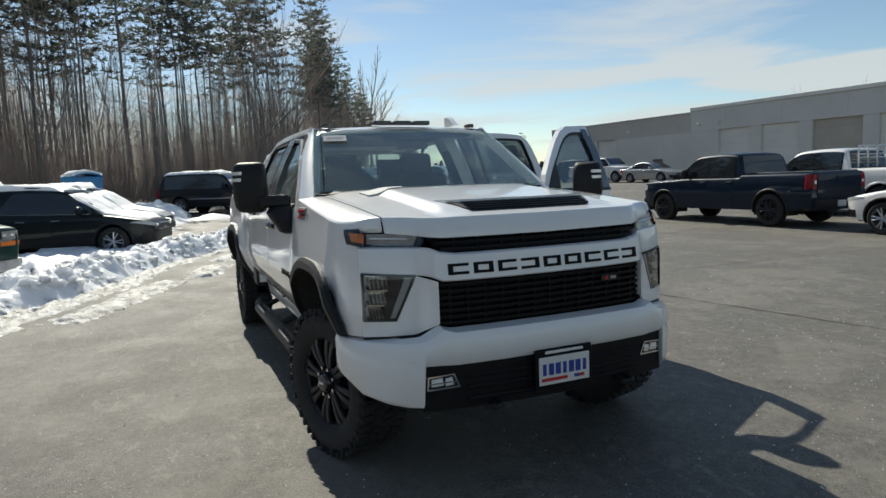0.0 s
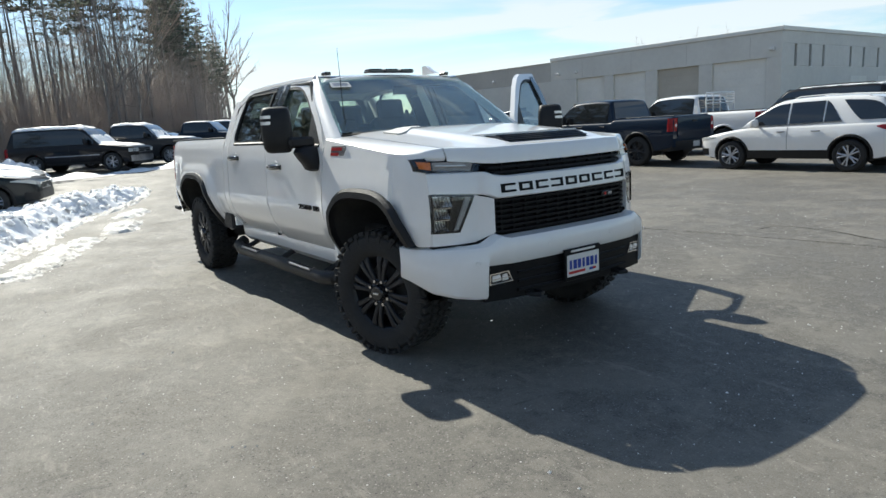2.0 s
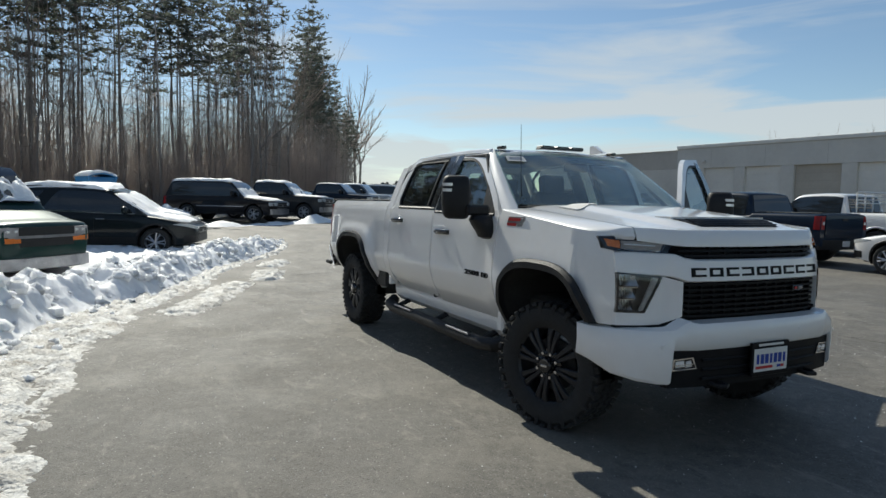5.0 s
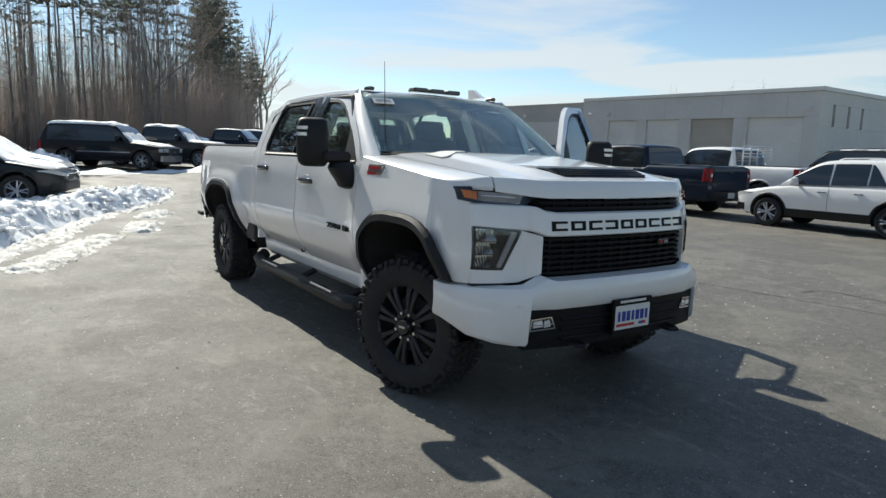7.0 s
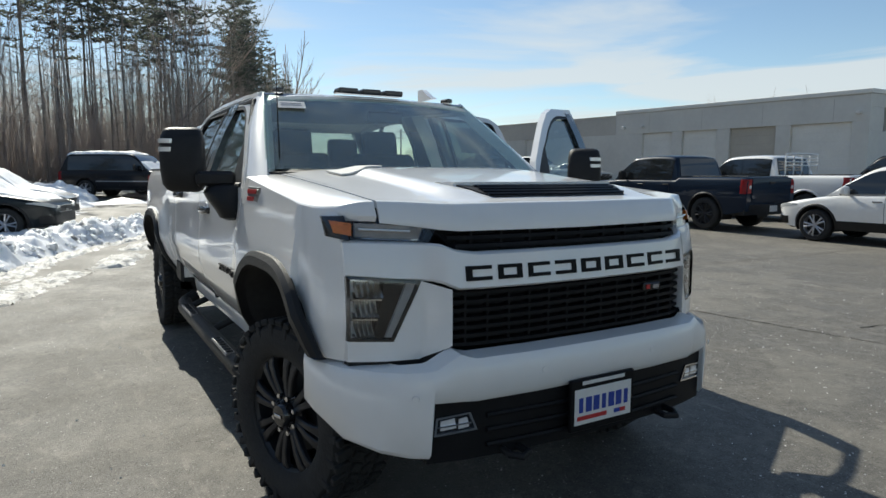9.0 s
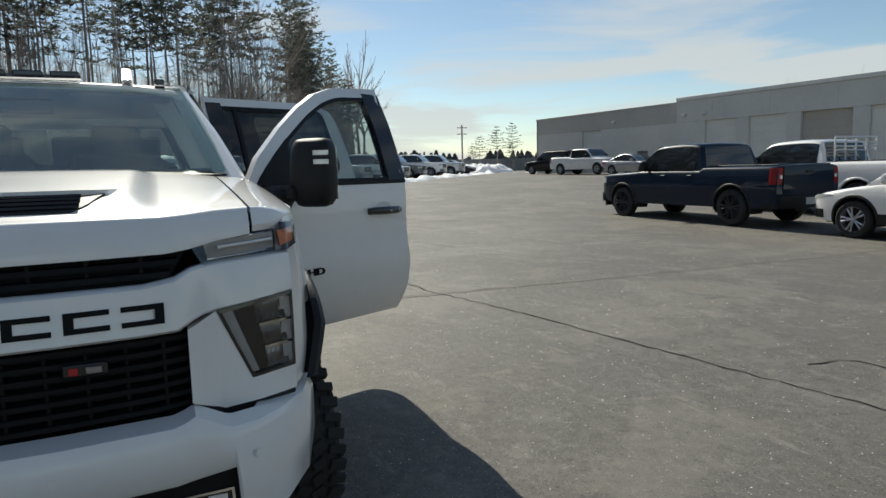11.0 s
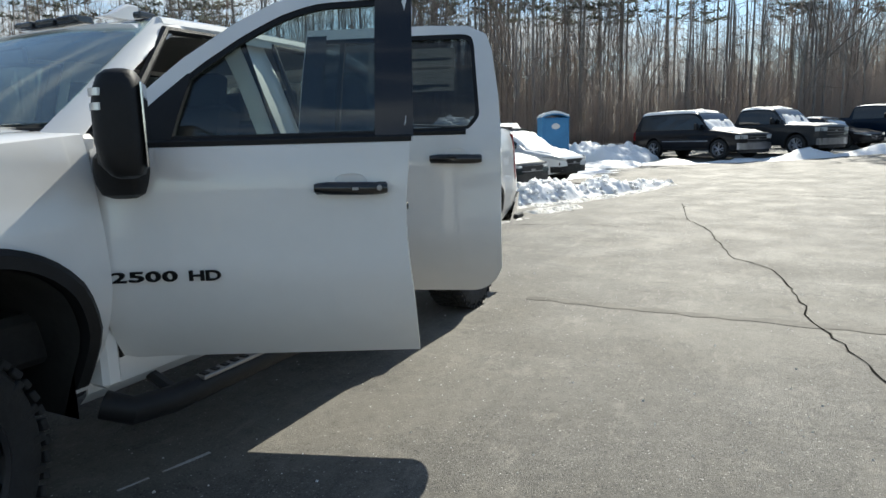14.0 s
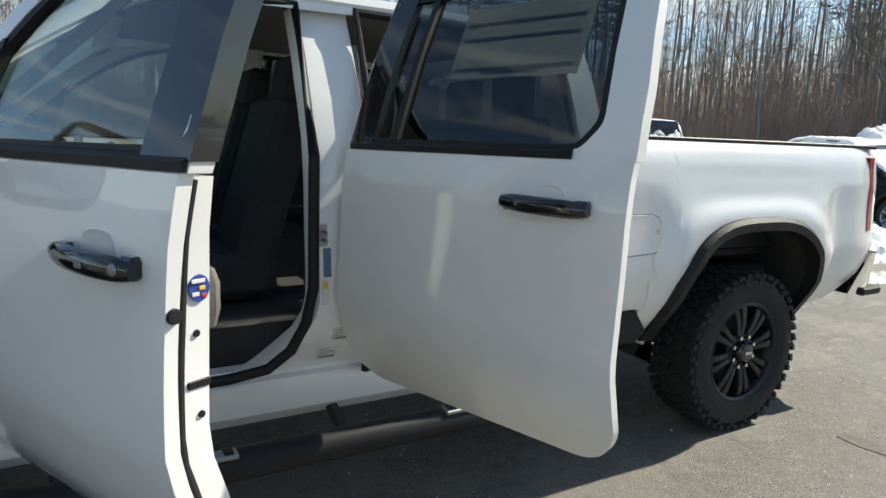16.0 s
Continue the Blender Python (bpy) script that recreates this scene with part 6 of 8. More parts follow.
rows = []
N = 620
for i in range(N + 1):
    t = i / N
    p = along(t, EDGE)
    q = along(min(1, t + 0.004), EDGE) - along(max(0, t - 0.004), EDGE)
    d = Vector((q.x, q.y)).normalized()
    side = Vector((-d.y, d.x)) * -1
    if side.y > 0:
        side = -side
    row = []
    wide = lerp(t, [0, 0.3, 0.5, 0.8, 0.95, 1], [2.6, 2.2, 1.7, 1.9, 1.0, 0.15])
    high = lerp(t, [0, 0.35, 0.6, 0.85, 1], [0.52, 0.5, 0.44, 0.5, 0.12])
    gap = lerp(t, [0, 0.35, 0.5, 0.7, 1], [0.95, 0.75, 0.35, 0.1, 0.0])
    for j in range(57):
        v = j / 56
        w = gap + v * wide
        x, y = p.x + side.x * w, p.y + side.y * w
        prof = ease(0, 0.28, v) * (1 - 0.55 * ease(0.5, 1.0, v)) * ease(0, 0.055, t) * (1 - ease(0.8, 1.0, v) * ease(0.35, 0.22, t))
        z = ground_z(x, y) + prof * high * (0.62 + 1.0 * lumps(x, y)) - (0.03 if v == 0 else 0)
        jx, jy = 0.06 * noise.noise(Vector((x * 4, y * 4, 5))), 0.06 * noise.noise(Vector((x * 4, y * 4, 8)))
        row.append((x + jx, y + jy, max(z, ground_z(x, y) - 0.03)))
    rows.append(row)
solid("snow_bank", M().grid(rows), SNOW, "lumpy ploughed snow bank along the lot edge", "snow", kind="stuff", smooth=60, recalc=False)
rnd = random.Random(3)


def chunk(x, y, r, mm):
    z = ground_z(x, y)
    vs, fs = [], []
    for a in range(5):
        ph = math.pi * a / 4
        for b in range(7):
            th = 2 * math.pi * b / 7
            k = r * rnd.uniform(0.7, 1.2)
            vs.append((x + k * math.sin(ph) * math.cos(th), y + k * math.sin(ph) * math.sin(th), z + r * 0.35 + 0.75 * k * math.cos(ph)))
    for a in range(4):
        for b in range(7):
            fs.append((a * 7 + b, a * 7 + (b + 1) % 7, (a + 1) * 7 + (b + 1) % 7, (a + 1) * 7 + b))
    mm.add(vs, fs)


m = M()
for k in range(700):
    t = rnd.random() ** 0.8
    p = along(t, EDGE)
    w = rnd.gauss(0.95, 0.25) * lerp(t, [0, 0.35, 0.6, 1], [1.0, 0.85, 0.5, 0.3])
    chunk(p.x + rnd.gauss(0, 0.1), p.y - max(0.05, w), rnd.choice((0.015, 0.02, 0.02, 0.03, 0.04, 0.06)), m)
for k in range(900):
    i, j = rnd.randint(0, N), rnd.randint(5, 44)
    x, y, z = rows[i][j]
    n0 = len(m.v)
    r = rnd.choice((0.035, 0.05, 0.06, 0.08, 0.1, 0.13)) * lerp(i / N, [0, 0.6, 1], [1.0, 0.9, 0.6])
    chunk(x, y, r, m)
    up = z - ground_z(x, y) - r * 0.45
    m.v[n0:] = [(a, b, c + up) for a, b, c in m.v[n0:]]
solid("snow_chunks", m, SNOW, "loose broken lumps of snow", "snow", kind="stuff", smooth=40)

# slush apron between bank and asphalt
rows = []
NS = 900
for i in range(NS + 1):
    t = i / NS
    p = along(t, EDGE)
    g0 = lerp(t, [0, 0.35, 0.5, 0.7, 1], [1.45, 1.2, 0.9, 0.6, 0.2])
    row = []
    for j in range(50):
        v = j / 49
        y = p.y + 0.2 - v * (g0 + 0.35)
        q = Vector((p.x, y, 0))
        edge = ease(0, 0.04, t) * ease(0, 0.3, v + 0.12 * noise.noise(q * 1.5) + 0.08 * noise.noise(q * 6))
        h = -0.035 + edge * (0.055 + 0.05 * noise.noise(Vector((p.x * 0.9, y * 4.5, 4)))) + 0.05 * edge * cell(Vector((p.x * 7, y * 11, 2))) + 0.03 * edge * cell(q * 24) + 0.012 * noise.noise(q * 30)
        row.append((p.x, y, ground_z(p.x, y) + h))
    rows.append(row)
solid("slush_strip", M().grid(rows), SLUSH, "dirty tracked slush beside the snow bank", "snow", kind="stuff", smooth=60, recalc=False)
for n, line in enumerate(([(-5.2, -3.0), (-6.6, -2.35), (-8.4, -1.7)], [(-8.4, -1.25), (-10.2, -0.8)], [(-10.8, -0.75), (-12.2, -0.15)])):
    srow = []
    for i in range(141):
        t = i / 140
        p = along(t, line)
        q = along(min(1, t + 0.01), line) - along(max(0, t - 0.01), line)
        side = Vector((-q.y, q.x)).normalized()
        r_ = []
        for j in range(19):
            v = 2 * j / 18 - 1
            w = 0.32 * v
            x, y = p.x + side.x * w, p.y + side.y * w
            k3 = Vector((x, y, n))
            e = (1 - abs(v)) * ease(0, 0.12, t) * ease(1, 0.88, t) + 0.4 * noise.noise(k3 * 2.2) + 0.25 * noise.noise(k3 * 7)
            r_.append((x, y, ground_z(x, y) - 0.02 + 0.06 * min(1, max(0, e * 1.6)) + 0.045 * cell(k3 * 9) + 0.03 * cell(k3 * 21)))
        srow.append(r_)
    solid("slush_patch", M().grid(srow), SLUSH, "thin broken strip of slush on asphalt", "snow", kind="stuff", smooth=60, recalc=False)


def heap(name, label, cx, cy, rx, ry, h, rot=0, n=46, base=0.0):
    """A mound of snow with a broken lumpy top."""
    rows = []
    c, s_ = math.cos(radians(rot)), math.sin(radians(rot))
    for i in range(n + 1):
        row = []
        for j in range(n + 1):
            u, v = 2 * i / n - 1, 2 * j / n - 1
            x, y = cx + u * rx * c - v * ry * s_, cy + u * rx * s_ + v * ry * c
            r = max(0, 1 - (u**4 + v**4))
            z = ground_z(x, y) - 0.05 + r**0.7 * h * (0.75 + 0.8 * lumps(x, y)) + base * min(1, r * 6)
            row.append((x, y, z))
        rows.append(row)
    return solid(name, M().grid(rows), SNOW, label, "snow", kind="stuff", smooth=60, recalc=False)


heap("snow_field", "trodden snow between the parked cars", -17.5, -7.6, 5.0, 9.6, 0.10, 90 - 25, 70, 0.0)
heap("snow_field", "trodden snow under the parked van", -8.5, -7.9, 5.2, 3.0, 0.12, -14, 60)
heap("snow_field", "smooth deep snow before the parked cars", -12.6, -3.9, 3.4, 1.5, 0.36, -28, 60)
heap("snow_heap", "high peaked heap of ploughed snow", -23.7, -8.2, 2.0, 2.3, 1.2)
heap("snow_heap", "block of frozen snow on the high heap", -23.8, -8.0, 1.1, 1.35, 0.95, 20, 46, 1.25)
heap("snow_heap", "square ploughed snow heap beside the toilet", -27.6, -3.2, 1.3, 2.6, 0.85, -12)
heap("snow_heap", "low snow heap at the verge", -24.8, -2.0, 1.4, 1.2, 0.25)
heap("snow_heap", "far ploughed snow heap", -66, 35, 3.5, 4.5, 1.1, 30)
heap("snow_heap", "far ploughed snow heap", -62, 43, 2.5, 3.5, 0.7, 30)
ROW = [(-24.5, -1.5), (-25.3, 1.5), (-26.6, 4.3), (-28.5, 6.5), (-32, 10.5), (-36, 15), (-41, 19), (-46, 23.5), (-52, 28.5), (-56, 32)]
rows = []
for i in range(161):
    p = along(i / 160, ROW)
    row = []
    for j in range(15):
        v = j / 14
        x, y = p.x - 0.8 * v * 1.5, p.y - 0.6 * v * 1.2 + 0.5 * noise.noise(Vector((p.x * 0.5, p.y * 0.5, 3)))
        h = 0.34 * math.sin(math.pi * min(1, v * 1.05)) * max(0.1, 0.45 + 1.4 * noise.noise(Vector((p.x * 0.45, p.y * 0.45, 11))) + 0.7 * lumps(x, y))
        row.append((x, y, ground_z(x, y) - 0.02 + h))
    rows.append(row)
solid("snow_ridge", M().grid(rows), SNOW, "low snow ridge before the parked row", "snow", kind="stuff", smooth=60, recalc=False)
# snow under and behind the far row, and forest floor
rows = []
for i in range(61):
    p = along(i / 60, [(-26, -60), (-25.5, -30), (-24.0, -8), (-25, -3)] + ROW + [(-75, 44), (-110, 66)])
    rows.append([(p.x - d * 0.85, p.y - d * 0.5, ground_z(p.x, p.y) + 0.025 + 0.04 * noise.noise(Vector((p.x + d, p.y, 4)))) for d in (0.6, 2, 4, 7, 11, 16, 24, 40)])
solid("snow_verge", M().grid(rows), SNOW, "snow-covered verge before the woods", "snow", kind="stuff", smooth=60, recalc=False)
LITTER = mat("leaf_litter", (0.16, 0.12, 0.09), rough=0.95, alt=(0.5, 0.5, 0.5), scale=0.35, bump=0.5, bscale=6)
rows = []
for i in range(41):
    p = along(i / 40, [(60, -62), (20, -50), (-15, -45), (-38, -40), (-40, -20), (-40, -4), (-44, 6), (-54, 14), (-66, 24), (-84, 36), (-104, 48)])
    out = Vector((p.x, p.y)).normalized()
    rows.append([(p.x + out.x * d, p.y + out.y * d, ground_z(p.x, p.y) + 0.05 + d * 0.008) for d in (0, 3, 8, 16, 30, 60, 120)])
solid("forest_floor", M().grid(rows), LITTER, "brown leaf litter under the trees", "ground", kind="structure", smooth=60)


# ---- vehicles round about ----
KINDS = {
    "pickup": dict(L=5.9, W=2.03, H=1.92, ax=0.98, wb=3.75, cowl=1.5, top=2.2, end=3.62, back=3.82, hood=(1.16, 1.24), belt=1.26, deck=1.33, r=0.41, sill=0.42),
    "suv": dict(L=5.5, W=2.02, H=1.9, ax=0.98, wb=3.3, cowl=1.5, top=2.25, end=5.1, back=5.42, hood=(1.0, 1.16), belt=1.18, deck=1.18, r=0.39, sill=0.38),
    "crossover": dict(L=4.65, W=1.84, H=1.66, ax=0.92, wb=2.73, cowl=1.12, top=2.08, end=4.12, back=4.5, hood=(0.84, 0.99), belt=1.03, deck=1.09, r=0.35, sill=0.3),
    "sedan": dict(L=4.75, W=1.83, H=1.45, ax=0.95, wb=2.75, cowl=1.35, top=2.2, end=3.25, back=4.15, hood=(0.72, 0.92), belt=0.94, deck=1.0, r=0.33, sill=0.26),
    "van": dict(L=5.7, W=2.0, H=2.02, ax=0.85, wb=3.43, cowl=0.95, top=1.6, end=5.4, back=5.66, hood=(1.03, 1.2), belt=1.2, deck=1.2, r=0.37, sill=0.38),
}


class Curve:
    """A smooth line through points that never overshoots them."""

    def __init__(self, pts):
        self.x = [p[0] for p in pts]
        self.y = [p[1] for p in pts]
        h = [b - a for a, b in zip(self.x, self.x[1:])]
        s = [(b - a) / w for a, b, w in zip(self.y, self.y[1:], h)]
        m = [s[0]]
        for i in range(1, len(s)):
            m.append(0.0 if s[i - 1] * s[i] <= 0 else 2 * s[i - 1] * s[i] / (s[i - 1] + s[i]))
        self.m = m + [s[-1]]

    def __call__(self, t):
        x, y, m = self.x, self.y, self.m
        t = min(x[-1], max(x[0], t))
        i = 0
        while i < len(x) - 2 and t > x[i + 1]:
            i += 1
        h = x[i + 1] - x[i]
        u = (t - x[i]) / h
        return (1 + 2 * u) * (1 - u) ** 2 * y[i] + u * (1 - u) ** 2 * h * m[i] + u * u * (3 - 2 * u) * y[i + 1] + u * u * (u - 1) * h * m[i + 1]


def vehicle(name, label, kind, body_mat, x, y, yaw, snow=0.0, rim=ALLOY, group="", chrome=WORN_CHROME, grille=True, band=True):
    """A parked vehicle, nose along +x of its own; x, y is the middle of its body."""
    k = KINDS[kind]
    L, W, H, r = k["L"], k["W"], k["H"], k["r"]
    h0, h1, belt, deck, cowl, top, end, back = *k["hood"], k["belt"], k["deck"], k["cowl"], k["top"], k["end"], k["back"]
    car = thing(name, label, kind if kind != "crossover" else "car", pose(x, y, ground_z(x, y), 0, 0, yaw), group)
    axles = (k["ax"], k["ax"] + k["wb"])
    X = lambda d: L / 2 - d
    soft = kind in ("crossover", "sedan")
    truckish = not soft
    wid = Curve([(0, 0.76), (0.05, 0.83), (0.14, 0.89), (0.32, 0.945), (0.7, 0.985), (1.2, 1.0), (L - 1.1, 1.0), (L - 0.5, 0.975), (L - 0.2, 0.935), (L - 0.06, 0.89), (L, 0.83)] if soft else [(0, 0.86), (0.05, 0.92), (0.14, 0.955), (0.35, 0.985), (0.8, 1.0), (L - 0.5, 1.0), (L - 0.12, 0.985), (L, 0.95)])
    prof = Curve([(0.1, 0.9), (k["sill"], 0.935), (k["sill"] + 0.12, 0.965), (k["sill"] + 0.3, 0.99), (0.6 * belt + 0.4 * k["sill"], 1.0), (belt - 0.16, 0.985), (belt - 0.05, 0.957), (belt + 0.03, 0.935)] if kind != "pickup" else [(0.1, 0.93), (k["sill"], 0.955), (k["sill"] + 0.15, 0.985), (0.85, 1.0), (belt - 0.15, 0.99), (belt, 0.965), (deck, 0.955)])
    out = lambda d, z: W / 2 * wid(d) * prof(z)
    zt = Curve([(0, h0 - (0.2 if soft else 0.1)), (0.04, h0 - (0.11 if soft else 0.035)), (0.13, h0 - (0.04 if soft else 0.005)), (0.34, h0 + (0.015 if soft else 0.02)), (cowl, h1), (cowl + 0.3, belt), (back - 0.06, belt + (0.05 if soft else 0)), (back + 0.04, deck), (L - 0.03, deck), (L, deck - 0.05)])
    sill = lambda d: k["sill"] - 0.02 + 0.07 * ease(0.5, 0, d) + 0.1 * ease(L - 0.6, L, d)
    ra = r * 1.2

    def zb(d):
        z = sill(d)
        for a in axles:
            if abs(d - a) < ra:
                z = max(z, r + math.sqrt(ra * ra - (d - a) ** 2))
        return z

    ds = sorted({round(min(L, max(0, v)), 4) for v in [0, 0.015, 0.04, 0.08, 0.14, 0.22, 0.34, back - 0.06, back + 0.04, L - 0.2, L - 0.12, L - 0.06, L - 0.02, L] + [a + ra * math.sin(t) for a in axles for t in np.linspace(-math.pi / 2, math.pi / 2, 17)] + list(np.linspace(0.45, L - 0.3, 22))})
    rows = []
    for d in ds:
        b, t = zb(d), zt(d)
        c = min(0.09, 0.35 * (t - b))
        half = [(out(d, z), z) for z in (b + (t - c - b) * f for f in (0, 0.12, 0.3, 0.5, 0.68, 0.82, 0.92, 1.0))]
        e = half[-1][0]
        half += [(e * 0.985, t - c * 0.5), (e * 0.95, t - c * 0.18), (e * 0.87, t), (e * 0.6, t + 0.014), (0, t + 0.022)]
        rows.append([(X(d), p, z) for p, z in half] + [(X(d), -p, z) for p, z in reversed(half[:-1])])
    m = M().grid(rows)
    n = len(rows[0])
    m.f += [tuple(range(n)), tuple(range((len(rows) - 1) * n, len(rows) * n))]
    part("body", m, body_mat, car, smooth=38)
    part("underbody", M().box((0, 0, k["sill"] + 0.08), (L - 0.5, W * 0.8, 0.24), 0.03), UNDER, car)
    # cabin
    b0 = belt - 0.04
    roof = Curve([(cowl, b0 + 0.01), (cowl + 0.5 * (top - cowl), b0 + 0.54 * (H - b0)), (top, H - 0.05), (top + 0.38, H - 0.012), ((top + end) / 2 + 0.1, H), (end - 0.25, H - (0.035 if soft else 0.012)), (end, H - (0.1 if soft else 0.05)), (back, deck - 0.03)])
    wr = 0.8 if truckish else 0.735
    side = lambda d, z: W / 2 * wid(d) * (0.935 - (0.935 - wr) * min(1, max(0, (z - belt) / (H - belt))) ** 1.15)
    cd = sorted({round(v, 4) for v in list(np.linspace(cowl, top, 9)) + list(np.linspace(top, end, 14)) + list(np.linspace(end, back, 7))})
    rows = []
    for d in cd:
        z = max(b0 + 0.01, roof(d))
        at_ = lambda f: b0 + (z - b0) * f
        half = [(side(d, at_(f)), at_(f)) for f in (0, 0.3, 0.6, 0.82)]
        e = side(d, at_(0.9))
        half += [(e * 0.985, at_(0.9)), (e * 0.95, at_(0.955)), (e * 0.88, at_(0.985)), (e * 0.6, z + 0.008), (0, z + 0.018)]
        rows.append([(X(d), p, q) for p, q in half] + [(X(d), -p, q) for p, q in reversed(half[:-1])])
    part("cabin", M().grid(rows), body_mat, car, smooth=38)
    def pane_over(a, b, wide, lift, n_=7):
        """A pane that follows the shell across the car."""
        rr = []
        for d in np.linspace(a, b, n_):
            z = roof(d)
            e = side(d, b0 + (z - b0) * 0.9) * wide
            rr.append([(X(d) + lift, e * v, z + 0.018 - 0.012 * abs(v) ** 2.5 + abs(lift) * 0.6) for v in np.linspace(-1, 1, 11)])
        return M().grid(rr)
    part("windshield", pane_over(cowl + 0.1, top - 0.03, 0.9, 0.006), DARK_GLASS, car, "dark windshield")
    part("rear_window", pane_over(end + 0.04, back - (0.22 if kind != "pickup" else 0.05) * (back - end), 0.86, -0.008, 5), DARK_GLASS, car, "dark rear window")
    front = cowl + 0.3 * (top - cowl)
    cuts = {"pickup": [front, 2.7, end - 0.02], "sedan": [front, 2.55, 3.5], "crossover": [front, 2.3, 3.08], "suv": [front, 2.75, 3.75, 5.05], "van": [front, 2.1, 3.7, 5.3]}[kind]
    low = lambda d: belt + 0.02 + (0.07 * ease(cuts[0], end, d) if soft else 0.0)
    high = lambda d: max(low(d) + 0.012, b0 + (roof(d) - b0) * 0.855)

    def pane(a, b, s, o, grow=0.0, taper=None):
        cc = []
        for d in np.linspace(a, b, 12):
            lo, hi = low(d) - grow, high(d) + grow * 0.6
            u = (d - a) / (b - a)
            if taper == "rear":
                hi = hi + (lo + 0.01 - hi) * u**1.3
            elif taper == "front":
                lo = lo + (hi - 0.01 - lo) * max(0, 1 - u / 0.45) ** 1.1
            cc.append([(X(d), s * (side(d, z) + o), z) for z in (lo, lo + (hi - lo) * 0.33, lo + (hi - lo) * 0.66, hi)])
        return M().slab(cc, (0, -s * 0.004, 0))

    for s in (1, -1):
        if band:
            part("window_trim", pane(cuts[0] - 0.03, cuts[-1] + 0.02, s, 0.004, 0.018), GLOSS_BLACK, car, "black window surround")
        for a, b in zip(cuts, cuts[1:]):
            part("side_window", pane(a + 0.02, b - 0.025, s, 0.008), DARK_GLASS, car, "dark side window")
        if kind == "crossover":
            part("quarter_window", pane(cuts[-1] + 0.01, cuts[-1] + 0.36, s, 0.008, 0, "rear"), DARK_GLASS, car, "small dark quarter window")
            part("rear_quarter_window", pane(cuts[-1] + 0.36, back - 0.2, s, 0.008, 0, "front"), DARK_GLASS, car, "dark rear quarter window")
            strip_ = [[(X(d), s * (side(d, low(d)) + 0.01), low(d) + z) for z in (-0.03, -0.005)] for d in np.linspace(cuts[0] - 0.02, cuts[-1] + 0.38, 14)]
            part("belt_strip", M().slab(strip_, (0, -s * 0.006, 0)), chrome, car, "bright strip under the side windows")
        seams = list(cuts[1:-1]) + ([cuts[-1] - 0.02] if kind == "pickup" else []) + [cowl + 0.12]
        for b in seams:
            if min(abs(b - a_) for a_ in axles) > ra + 0.03:
                part("door_seam", M().tube([(X(b), s * (out(b, z) - 0.001), z) for z in np.linspace(sill(b) + 0.12, belt - 0.03, 9)], 0.005, 4), BLACK_TRIM, car)
        for b in cuts[1:3] if kind != "van" else cuts[1:2]:
            hz_ = belt - 0.13
            part("door_handle", M().box((X(b - 0.14), s * (out(b, hz_) + 0.012), hz_), (0.19, 0.03, 0.03), 0.012), chrome if kind == "crossover" else (body_mat if rim is not RIM_BLACK else BLACK_TRIM), car)
        mx_ = X(cowl + 0.45)
        mr = pillow([(belt + 0.0, mx_, s * (W / 2 + 0.09), 0.05, 0.08), (belt + 0.03, mx_, s * (W / 2 + 0.1), 0.075, 0.11), (belt + 0.1, mx_, s * (W / 2 + 0.1), 0.08, 0.12), (belt + (0.16 if soft else 0.22), mx_ - 0.01, s * (W / 2 + 0.1), 0.06, 0.1), (belt + (0.18 if soft else 0.25), mx_ - 0.01, s * (W / 2 + 0.1), 0.03, 0.06)], 12)
        mr.tube([(mx_, s * (W / 2 - 0.1), belt + 0.02), (mx_, s * (W / 2 + 0.06), belt + 0.06)], 0.03, 6)
        part("side_mirror", mr, body_mat if soft else BLACK_TRIM, car)
        hz = h0 - 0.16
        if soft:
            lamp = [[(X(d) + 0.006, s * (out(d, z) * f_ + 0.004), z) for d, f_, z in ((0.005, 0.66, hz + 0.0 + q * 0.05), (0.01, 0.86, hz + q * 0.065), (0.03, 1.0, hz + 0.01 + q * 0.075), (0.1, 1.0, hz + 0.03 + q * 0.08), (0.2, 1.0, hz + 0.055 + q * 0.075), (0.34, 1.0, hz + 0.08 + q * 0.055), (0.5, 1.0, hz + 0.1 + q * 0.02))] for q in (0, 0.5, 1)]
        else:
            lamp = [[(X(d) + 0.012, s * (out(d, z) * f_ + 0.004), z) for d, f_ in ((0.0, 0.66), (0.0, 0.86), (0.02, 0.99), (0.1, 1.0), (0.24, 1.0))] for z in (hz - 0.07, hz, hz + 0.08)]
        hl_ = part("headlight", M().slab(lamp, (-0.02, -s * 0.01, 0)), STEEL if kind == "van" else LAMP_GREY, car, "clear headlamp")
        for f_ in (0.72, 0.88) if kind == "van" else (0.78,):
            part("lamp_eye", M().box((X(0.0) + 0.012, s * out(0, hz) * f_, hz + 0.02), (0.03, 0.06 if kind == "van" else 0.15, 0.045), 0.012), LAMP_SILVER, hl_)
        if kind == "van":
            part("turn_signal", M().slab([[(X(d) + 0.014, s * (out(d, z) * f_ + 0.004), z) for d, f_ in ((0.0, 0.62), (0.0, 0.9), (0.05, 1.0), (0.22, 1.0))] for z in (hz - 0.17, hz - 0.09)], (-0.02, -s * 0.01, 0)), AMBER, car, "amber turn signal")
        tz = deck - 0.2
